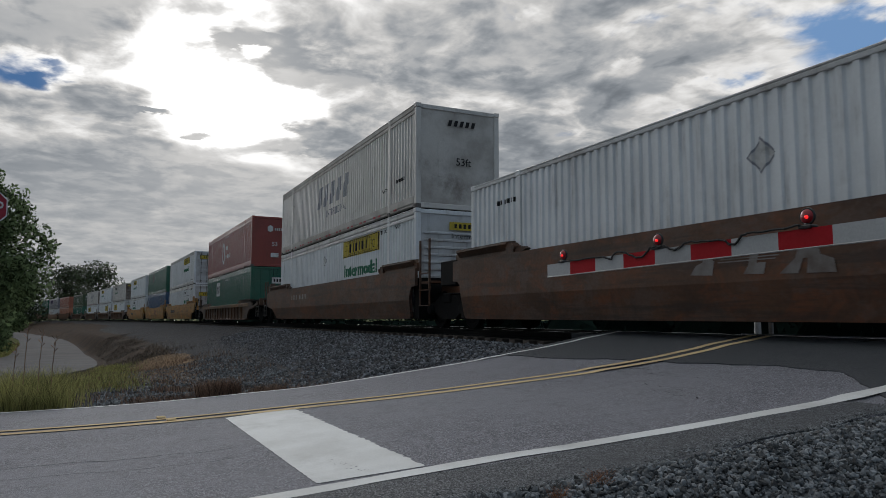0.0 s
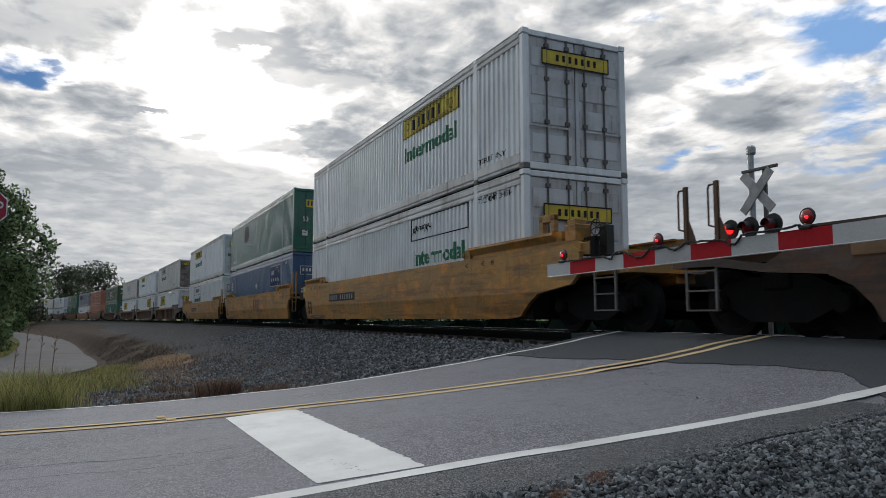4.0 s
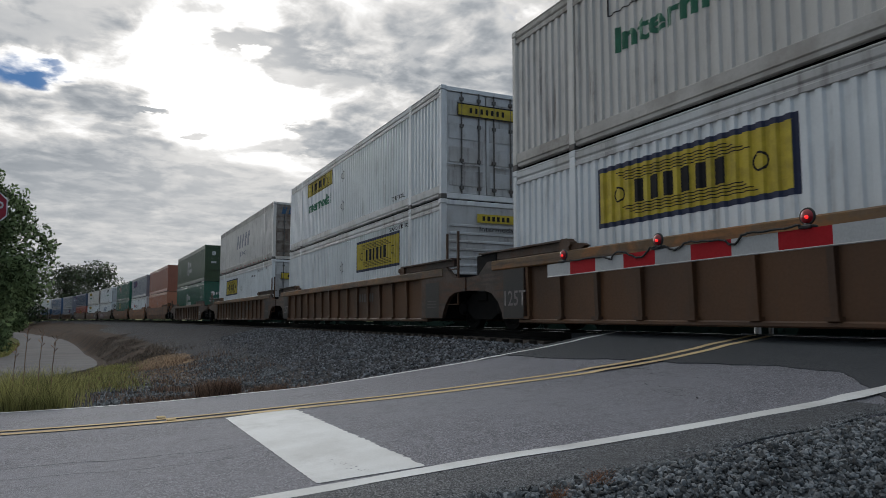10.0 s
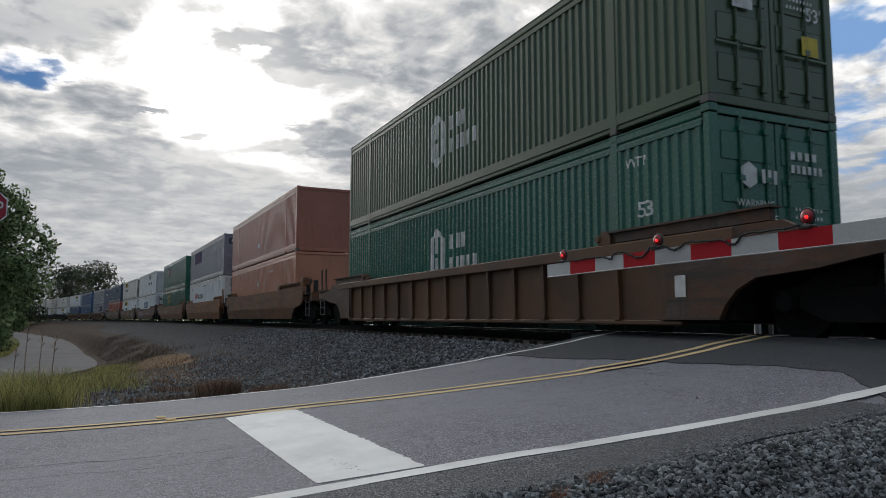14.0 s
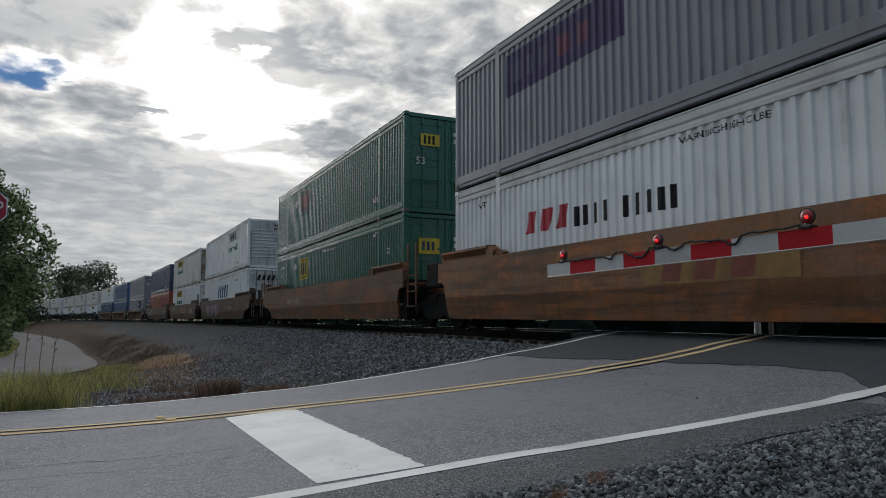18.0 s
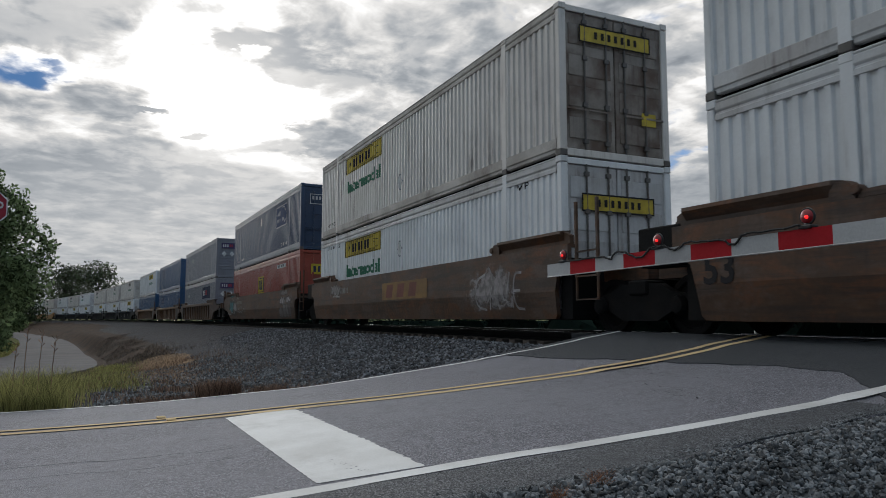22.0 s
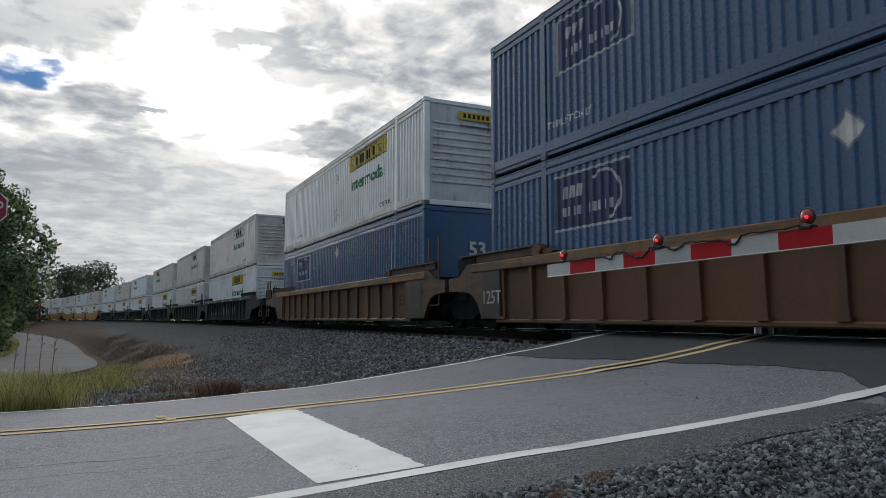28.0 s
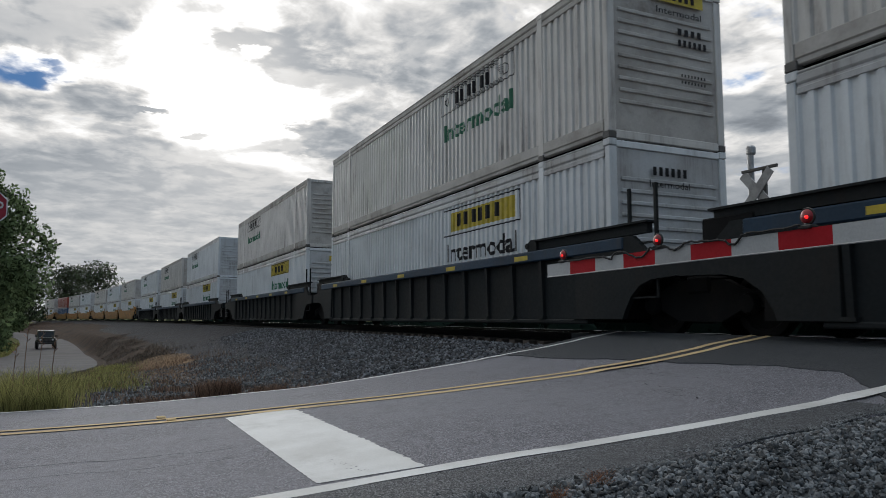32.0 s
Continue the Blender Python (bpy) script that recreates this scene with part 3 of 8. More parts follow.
def ground_material():
    """Dark ballast by the track, bare earth and dry grass, green verge further off, by a cover mask laid on the sheet."""
    m = bpy.data.materials.new("ground")
    m.use_nodes = True
    g = Nodes(m.node_tree)
    where = g.add("ShaderNodeNewGeometry").outputs["Position"]
    mask = g.add("ShaderNodeAttribute")
    mask.attribute_name = "cover"
    cover = mask.outputs["Vector"]
    sep = g.add("ShaderNodeSeparateXYZ")
    g.link(cover, sep.inputs[0])
    cell = g.add("ShaderNodeTexVoronoi")
    g.link(where, cell.inputs["Vector"])
    cell.inputs["Scale"].default_value = 19.0
    tint = g.add("ShaderNodeSeparateColor")
    g.link(cell.outputs["Color"], tint.inputs[0])
    gravel = g.mix(g.span(tint.outputs[0], 0.0, 1.0), (0.042, 0.043, 0.048), (0.125, 0.127, 0.138))
    # Gaps between the stones go near black: their shade is painted in.
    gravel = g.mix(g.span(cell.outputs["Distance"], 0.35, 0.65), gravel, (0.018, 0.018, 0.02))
    gravel = g.mix(g.span(g.noise(where, 0.5, 4.0), 0.45, 0.7, 0.0, 0.45), gravel, (0.062, 0.056, 0.052))
    earth = g.mix(g.span(g.noise(where, 0.55, 6.0, 0.65), 0.38, 0.62), (0.026, 0.020, 0.018), (0.066, 0.042, 0.028))
    earth = g.mix(g.span(g.noise(where, 22.0, 4.0, 0.7), 0.4, 0.7, 0.0, 0.7), earth, (0.05, 0.042, 0.034))
    turf = g.mix(g.span(g.noise(where, 0.9, 6.0, 0.7), 0.35, 0.65), (0.07, 0.095, 0.025), (0.13, 0.115, 0.05))
    turf = g.mix(g.span(g.noise(where, 30.0, 3.0, 0.7), 0.4, 0.7, 0.0, 0.6), turf, (0.03, 0.045, 0.014))
    ragged = g.math("SUBTRACT", g.noise(where, 1.1, 5.0, 0.65), 0.5)
    f1 = g.span(g.math("ADD", sep.outputs[0], g.math("MULTIPLY", ragged, 1.1)), 0.4, 0.6)
    f2 = g.span(g.math("ADD", sep.outputs[1], g.math("MULTIPLY", ragged, 1.1)), 0.4, 0.6)
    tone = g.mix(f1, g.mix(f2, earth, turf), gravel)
    thatch = g.mix(g.span(g.noise(where, 14.0, 5.0, 0.7), 0.4, 0.65), (0.26, 0.17, 0.10), (0.11, 0.075, 0.048))
    f3 = g.span(g.math("ADD", sep.outputs[2], g.math("MULTIPLY", g.math("SUBTRACT", g.noise(where, 1.8, 5.0, 0.7), 0.5), 1.6)), 0.25, 0.6)
    tone = g.mix(f3, tone, thatch)
    p = g.add("ShaderNodeBsdfPrincipled")
    g.link(tone, p.inputs["Base Color"])
    p.inputs["Roughness"].default_value = 0.9
    p.inputs["Specular IOR Level"].default_value = 0.03
    r = g.add("ShaderNodeBump")
    r.inputs["Strength"].default_value = 0.9
    r.inputs["Distance"].default_value = 0.03
    hgt = g.math("SUBTRACT", g.noise(where, 26.0, 5.0, 0.7), g.math("MULTIPLY", cell.outputs["Distance"], 0.8))
    g.link(hgt, r.inputs["Height"])
    g.link(r.outputs[0], p.inputs["Normal"])
    out = g.add("ShaderNodeOutputMaterial")
    g.link(p.outputs[0], out.inputs[0])
    return m


def build_ground():
    xs = spaced(0.24, -62.0, 1.0, 1600.0)
    ys = spaced(0.24, -6.0, 11.0, 1600.0)
    me, gx, gy = grid_mesh("ground", xs, ys, ground_height, ground_material())
    d, _ = track_offset(gx, gy)
    gravel = 1 - step(np.abs(d), 3.2 + 1.6 * step(gx, -40, -12), 5.2 + 2.2 * step(gx, -40, -12))
    gravel = np.maximum(gravel, step(gx, -4.2, -3.4) * step(gy, -4, -1) * (1 - step(gy, 20, 26)))
    aside = side_distance(gx, gy)
    verge = 3.8 + 1.2 * step(-gx, 24, 34)
    gravel = np.maximum(gravel, step(aside, verge, verge + 1.4) * step(-gx, 10.4, 11.0) * (1 - step(-gx, 90, 130)) * (gy > -1.5) * (np.abs(d) < 14))
    turf = step(-gx, 10.5, 11.5) * (1 - step(aside, 3.0, 4.2)) * step(gx, -27, -20)
    turf = np.maximum(turf, step(-gx, 10.5, 11.5) * (1 - step(gy, -1.2, 0.1)) * step(gx, -22, -15))
    turf = np.maximum(turf, np.where(gy < np.interp(-gx, -SIDE_RUN[:, 0], SIDE_RUN[:, 1]), 1.0, 0.0))
    turf = np.maximum(turf, step(np.abs(d), 16, 26) * np.where(d < 0, 1.0, step(d, 90, 160)))
    cover = me.attributes.new("cover", "FLOAT_VECTOR", "POINT")
    straw = np.clip(1.0 - ((gx + 25.0) / 8.0) ** 2 - ((gy - 1.5 + 0.05 * (gx + 25)) / 1.35) ** 2, 0, 1)
    data = np.stack([gravel, turf, straw], -1).reshape(-1, 3).astype(np.float32)
    cover.data.foreach_set("vector", data.ravel())
    tagged(new("ground", me), "dark ballast, bare earth and dry grass beside the track", "ground", kind="structure")


build_ground()


def strip(bm, left, right, ys, lift, height=road_height, cols=1):
    """A band laid on the road between two lines given as functions of y."""
    rows = []
    for y in ys:
        a, b = float(left(y)), float(right(y))
        rows.append([bm.verts.new((a + (b - a) * i / cols, y, float(height(a + (b - a) * i / cols, y)) + lift)) for i in range(cols + 1)])
    for p, q in zip(rows, rows[1:]):
        for i in range(cols):
            bm.faces.new((p[i], p[i + 1], q[i + 1], q[i]))


def thicken(bm, depth):
    """Gives a band its thickness below."""
    edge = [e for e in bm.edges if e.is_boundary]
    made = bmesh.ops.extrude_edge_only(bm, edges=edge)["geom"]
    for v in made:
        if isinstance(v, bmesh.types.BMVert):
            v.co.z -= depth


def wobble(y, f, k):
    return k * (math.sin(y * f) + 0.6 * math.sin(y * f * 2.7 + 1.0) + 0.4 * math.sin(y * f * 6.1 + 2.0))


def build_road():
    road = tagged(new("road"), "worn grey two-lane asphalt road climbing to the crossing", "road", kind="structure")
    ys = list(np.arange(-34.1, 7.51, 0.2))
    bm = bmesh.new()
    strip(bm, lambda y: far_line(y) - 0.16 + wobble(y, 2.1, 0.02), lambda y: near_line(y) + min(max(0.86 - 0.045 * y, 0.3), 0.95) + wobble(y, 2.7, 0.035), ys, 0.0, cols=14)
    thicken(bm, 0.2)
    part("carriageway", bm, ASPHALT, road, smooth=False)
    bm = bmesh.new()
    strip(bm, lambda y: near_line(y) + 0.13, lambda y: near_line(y) + min(max(0.86 - 0.045 * y, 0.3), 0.95) + wobble(y, 2.7, 0.035), list(np.arange(-10, 5.3, 0.2)), 0.004, cols=2)
    part("shoulder", bm, SHOULDER, road, "darker coarse asphalt shoulder outside the edge line")
    bm = bmesh.new()
    strip(bm, lambda y: far_line(y) - 0.16, lambda y: near_line(y) + 0.42, list(np.arange(9.85, 60, 0.5)), 0.0, cols=6)
    thicken(bm, 0.2)
    part("far_carriageway", bm, ASPHALT, road)
    # darker new asphalt by the rails, with a ragged edge
    bm = bmesh.new()
    rows = []
    for i in range(61):
        u = i / 60
        y0 = 5.57 + 0.6 * step(u, 0.0, 0.75) - 0.95 * step(u, 0.78, 1.0) + wobble(u * 9, 2.3, 0.03)
        y0 = float(y0)
        row = []
        for j in range(9):
            y = y0 + (7.5 - y0) * j / 8
            a, b = float(far_line(y)) - 0.3, float(near_line(y)) + 0.75
            x = a + (b - a) * u
            row.append(bm.verts.new((x, y, float(road_height(x, y)) + 0.012)))
        rows.append(row)
    for p, q in zip(rows, rows[1:]):
        for j in range(8):
            bm.faces.new((p[j], q[j], q[j + 1], p[j + 1]))
    thicken(bm, 0.25)
    part("resurfaced_patch", bm, PATCH, road, "darker newer asphalt patch beside the rails")
    part("crossing_panel", boxes((-10.6, -2.6, 7.5, 7.72, -0.3, -0.012)), PATCH, road)
    part("crossing_panel", boxes((-10.6, -2.6, 7.93, 9.17, -0.3, -0.012)), PATCH, road)
    part("crossing_panel", boxes((-10.6, -2.6, 9.38, 9.85, -0.3, -0.012)), PATCH, road)
    ys = list(np.arange(-34.1, 7.51, 0.2))

    def lift(y):
        return 0.006 if y < 5.3 else 0.018

    def line(name, left, right, mat, label, reach=0.0):
        bm = bmesh.new()
        rows = []
        for y in ys + [y for y in (7.56, 7.7) if y < reach]:
            a, b = float(left(y)), float(right(y))
            rows.append([bm.verts.new((x, y, float(road_height(x, y)) + lift(y) if y < 7.52 else -0.004)) for x in (a, b)])
        for p, q in zip(rows, rows[1:]):
            bm.faces.new((p[0], p[1], q[1], q[0]))
        part(name, bm, mat, road, label)

    def near_mark(y):
        return near_line(y) - 0.075 + 0.045 * max(y - 2.4, 0) + 0.055 * max(2.4 - y, 0)

    line("edge_line", lambda y: near_mark(y) - 0.01 * math.exp(-((y - 5.35) / 0.2) ** 2) + wobble(y, 5, 0.004), lambda y: near_mark(y) + 0.15 + 0.045 * math.exp(-((y - 5.35) / 0.16) ** 2) + wobble(y, 7, 0.004), LINEWHITE, "white painted edge line")
    line("edge_line", lambda y: far_line(y) - 0.05, lambda y: far_line(y) + 0.05, LINEWHITE, "white painted edge line", 7.6)
    line("centre_line", lambda y: centre_line(y) - 0.19, lambda y: centre_line(y) - 0.075, LINEYELLOW, "faded yellow centre line", 7.8)
    line("centre_line", lambda y: centre_line(y) + 0.075, lambda y: centre_line(y) + 0.19, LINEYELLOW, "faded yellow centre line", 7.8)
    # stop bar with chipped sides
    bm = bmesh.new()
    rows = []
    chip = random.Random(3)
    for i in range(161):
        u = i / 160
        y0, y1 = 1.09 + 0.10 * u + chip.uniform(-0.004, 0.004), 1.80 + 0.10 * u + wobble(u * 40, 4, 0.006) + chip.uniform(-0.016, 0.010)
        cells = []
        for y in np.linspace(y0, y1, 5):
            x = -7.60 + (-4.515 + 0.10 * y + 7.60) * u
            cells.append(bm.verts.new((x, y, float(road_height(x, y)) + 0.004)))
        rows.append(cells)
    for p, q in zip(rows, rows[1:]):
        for j in range(4):
            bm.faces.new((p[j], q[j], q[j + 1], p[j + 1]))
    part("stop_line", bm, LINEWHITE, road, "broad white stop line with chipped edges")
    for x, y in ((-8.28, 0.52), (-7.93, 0.60)):
        bm = boxes((x - 0.05, x + 0.05, y - 0.05, y + 0.05, 0, 0.022), bev=0.012)
        ob = part("road_stud", bm, LINEYELLOW, road, "yellow raised road marker", m=Matrix.Translation((0, 0, float(road_height(x, y)))))
    # chips out of the stop line
    for k in range(16):
        u = chip.uniform(0, 1)
        x, y, r = -5.05 + 0.6 * u, 1.42 + 0.1 * u + chip.uniform(-0.05, 0.05), chip.uniform(0.004, 0.011)
        bm = bmesh.new()
        bm.faces.new([bm.verts.new((x + r * math.cos(a) * chip.uniform(0.6, 1.5), y + r * math.sin(a) * chip.uniform(0.5, 1.0), float(road_height(x, y)) + 0.008)) for a in (0, 0.9, 1.8, 2.7, 3.6, 4.5, 5.4)])
        part("paint_chip", bm, ASPHALT, road)
    # narrow cracks sealed with tar
    for k, (x, w) in enumerate(((-6.15, 0.0045), (-5.72, 0.003))):
        bm = bmesh.new()
        rows = []
        for y in np.arange(-4.0, 1.0 - 0.1 * k, 0.05):
            xx = x + 0.2 * y + wobble(y, 3.0 + k, 0.03) + wobble(y + k, 11.0, 0.008)
            rows.append([bm.verts.new((xx + o, y, float(road_height(xx, y)) + 0.003)) for o in (-w, w)])
        for p, q in zip(rows, rows[1:]):
            bm.faces.new((p[0], p[1], q[1], q[0]))
        part("sealed_crack", bm, TAR, road)
    # short rough cracks before the newer patch
    for k, (x0, y0, x1, y1, w) in enumerate(((-7.0, 5.35, -5.2, 5.42, 0.012), (-6.3, 5.0, -4.9, 4.85, 0.010), (-5.4, 4.75, -4.3, 4.6, 0.012), (-7.2, 3.9, -5.9, 4.1, 0.006), (-6.9, 2.6, -5.6, 4.0, 0.006), (-6.9, 5.55, -6.2, 5.6, 0.02))):
        bm = bmesh.new()
        rows = []
        for i in range(29):
            u = i / 28
            x, y = x0 + (x1 - x0) * u, y0 + (y1 - y0) * u + wobble(u * 8 + k, 2.2, 0.022)
            half = 0.5 * w * (0.25 + math.sin(math.pi * u)) * (0.7 + 0.5 * math.sin(u * 31 + k))
            rows.append([bm.verts.new((x, y + o, float(road_height(x, y)) + 0.003)) for o in (-half, half)])
        for p, q in zip(rows, rows[1:]):
            bm.faces.new((p[0], p[1], q[1], q[0]))
        part("rough_crack", bm, TAR, road)


build_road()


def build_side_road():
    bm = bmesh.new()
    rows = []
    for i, (x, y) in enumerate(SIDE_RUN):
        a, b = SIDE_RUN[max(i - 1, 0)], SIDE_RUN[min(i + 1, len(SIDE_RUN) - 1)]
        d = (b - a) / np.linalg.norm(b - a)
        rows.append([bm.verts.new((x - d[1] * o, y + d[0] * o, float(base_height(x - d[1] * o, y)) + 0.03 - 0.012 * abs(o))) for o in (-2.8, -1.4, 0, 1.4, 2.8)])
    for p, q in zip(rows, rows[1:]):
        for j in range(4):
            bm.faces.new((p[j], q[j], q[j + 1], p[j + 1]))
    thicken(bm, 0.12)
    tagged(new("side_road", to_mesh("side_road", bm, LANE)), "pale grey side road running down beside the track", "road", kind="structure")


build_side_road()


def build_track():
    track = tagged(new("railway_track"), "steel rails on timber ties in dark ballast", "railway track", kind="structure")
    for side in (-1, 1):
        bm = bmesh.new()
        prof = ((-0.07, -0.17), (0.07, -0.17), (0.07, -0.155), (0.012, -0.13), (0.012, -0.04), (0.036, -0.03), (0.036, 0.0), (-0.036, 0.0), (-0.036, -0.03), (-0.012, -0.04), (-0.012, -0.13), (-0.07, -0.155))
        rows = []
        for s in list(np.arange(90, -20, -10.0)) + list(np.arange(-20, -330, -6.0)):
            x, y, z, a = rail_path(s)
            c, n = Vector((x, y, z)), Vector((math.sin(a), math.cos(a), 0)) * -1
            n = Vector((-math.sin(a), math.cos(a), 0))
            rows.append([bm.verts.new(c + n * (side * 0.7535 + o) + Vector((0, 0, h))) for o, h in prof])
        for p, q in zip(rows, rows[1:]):
            for j in range(len(prof)):
                f = bm.faces.new((p[j], p[(j + 1) % 12], q[(j + 1) % 12], q[j]))
                f.material_index = 1 if j == 6 else 0
        me = to_mesh("rail", bm, STEEL)
        me.materials.append(RUNNING)
        link_part("rail", me, track, "worn steel rail with a bright top")
    tie = shared("tie", lambda: boxes((-0.115, 0.115, -1.3, 1.3, -0.18, 0.0), bev=0.01), TIMBER)
    s = 8.0
    count = 0
    while s > -110 and count < 230:
        if not -10.8 < s < -2.4:
            x, y, z, a = rail_path(s)
            link_part("tie", tie, track, m=pose(x, y, z - 0.172, 0, 0, math.degrees(a)))
            count += 1
        s -= 0.52


build_track()

# ---------------------------------------------------------------- containers
HALF_L, HALF_W, TALL = 8.077, 1.2955, 2.896
FACE = HALF_W - 0.012          # the outermost face of the corrugated side
RIB, DEEP = 16.0 / 76, 0.037
FLAT, SLOPE = 0.080, 0.026
LOW, HIGH = 0.325, 2.625       # the corrugated field between the rails


def groove(x):
    """How far the corrugated side lies behind its outermost face at x."""
    t = (x + 8.0) % RIB
    if t < FLAT:
        return 0.0
    if t < FLAT + SLOPE:
        return DEEP * (t - FLAT) / SLOPE
    if t < RIB - SLOPE:
        return DEEP
    return DEEP * (RIB - t) / SLOPE


def breaks(x0, x1):
    """The x at which the corrugation bends."""
    out = []
    for i in range(-1, 78):
        for o in (0.0, FLAT, FLAT + SLOPE, RIB - SLOPE):
            x = -8.0 + i * RIB + o
            if x0 + 1e-4 < x < x1 - 1e-4:
                out.append(x)
    return out


def make_side(sign, high=HIGH):
    bm = bmesh.new()
    xs = [-8.0] + breaks(-8.0, 8.0) + [8.0]
    low = [bm.verts.new((x, sign * (FACE - groove(x)), LOW)) for x in xs]
    top = [bm.verts.new((x, sign * (FACE - groove(x)), high)) for x in xs]
    for i in range(len(xs) - 1):
        bm.faces.new((low[i], low[i + 1], top[i + 1], top[i]))
    a, b = bm.verts.new((-8.0, sign * (FACE - 0.07), LOW)), bm.verts.new((8.0, sign * (FACE - 0.07), LOW))
    c, d = bm.verts.new((-8.0, sign * (FACE - 0.07), high)), bm.verts.new((8.0, sign * (FACE - 0.07), high))
    bm.faces.new((a, c, d, b))
    return bm


def make_top_rail(sign, slim=False):
    bm = bmesh.new()
    prof = ((0.004, 2.79), (0.0, 2.80), (0.0, 2.84), (0.010, 2.85), (0.010, 2.862), (0.0, 2.87), (0.0, 2.885), (0.012, 2.896), (0.10, 2.896), (0.10, 2.79)) if slim else ((0.004, 2.615), (0.0, 2.62), (0.0, 2.685), (0.016, 2.70), (0.020, 2.725), (0.006, 2.745), (0.0, 2.76), (0.0, 2.84), (0.010, 2.85), (0.010, 2.862), (0.0, 2.87), (0.0, 2.885), (0.012, 2.896), (0.10, 2.896), (0.10, 2.615))
    for x in (-7.92, 7.92):
        for o, z in prof:
            bm.verts.new((x, sign * (HALF_W - o), z))
    bm.verts.ensure_lookup_table()
    n = len(prof)
    for i in range(n):
        bm.faces.new([bm.verts[j] for j in (i, (i + 1) % n, n + (i + 1) % n, n + i)])
    return bm


def make_bottom_rail(sign):
    bm = bmesh.new()
    prof = ((0.012, 0.335), (0.002, 0.325), (0.002, 0.15), (0.022, 0.13), (0.022, 0.075), (0.04, 0.06), (0.12, 0.06), (0.12, 0.335))
    for x in (-7.92, 7.92):
        for o, z in prof:
            bm.verts.new((x, sign * (HALF_W - o), z))
    bm.verts.ensure_lookup_table()
    n = len(prof)
    for i in range(n):
        bm.faces.new([bm.verts[j] for j in (i, (i + 1) % n, n + (i + 1) % n, n + i)])
    bm.faces.new(bm.verts[:n])
    bm.faces.new(bm.verts[n:])
    return bm


def make_wall(end):
    """An end wall with pressed horizontal ribs."""
    bm = bmesh.new()
    x = end * 8.035
    box(bm, min(x, x - end * 0.05), max(x, x - end * 0.05), -1.17, 1.17, 0.14, 2.78)
    return bm


def make_pressing(end):
    x = end * 8.035
    return boxes((min(x, x + end * 0.024), max(x, x + end * 0.024), -1.05, 1.05, 0.0, 0.07), bev=0.012)


def make_flat_wall(end):
    bm = bmesh.new()
    x = end * 8.035
    box(bm, min(x, x - end * 0.05), max(x, x - end * 0.05), -1.17, 1.17, 0.14, 2.78)
    box(bm, min(x, x + end * 0.012), max(x, x + end * 0.012), -0.62, -0.42, 0.9, 1.9, bev=0.004)
    return bm


def make_door(end, side):
    bm = bmesh.new()
    x = end * 8.03
    y0, y1 = (0.012, 1.16) if side > 0 else (-1.16, -0.012)
    box(bm, min(x, x - end * 0.045), max(x, x - end * 0.045), y0, y1, 0.16, 2.76, bev=0.008)
    return bm


def make_door_panel(end, side):
    x = end * 8.03
    y0, y1 = (0.102, 1.07) if side > 0 else (-1.07, -0.102)
    return boxes((min(x, x + end * 0.012), max(x, x + end * 0.012), y0, y1, -0.2, 0.2), bev=0.01)


def make_rod(end, y):
    bm = bmesh.new()
    x = end * 8.062
    rod(bm, (x, y, 0.15), (x, y, 2.78), 0.02, 8)
    for z in (0.3, 1.0, 1.9, 2.6):
        box(bm, x - 0.025, x + 0.025, y - 0.05, y + 0.05, z - 0.04, z + 0.04)
    return bm


def make_handle(end, y, way):
    bm = bmesh.new()
    x = end * 8.075
    box(bm, x - 0.012, x + 0.012, min(y, y + way * 0.42), max(y, y + way * 0.42), 0.88, 0.915)
    return bm


def make_castings():
    return boxes((-0.089, 0.089, -0.081, 0.081, 0, 0.118), bev=0.012)


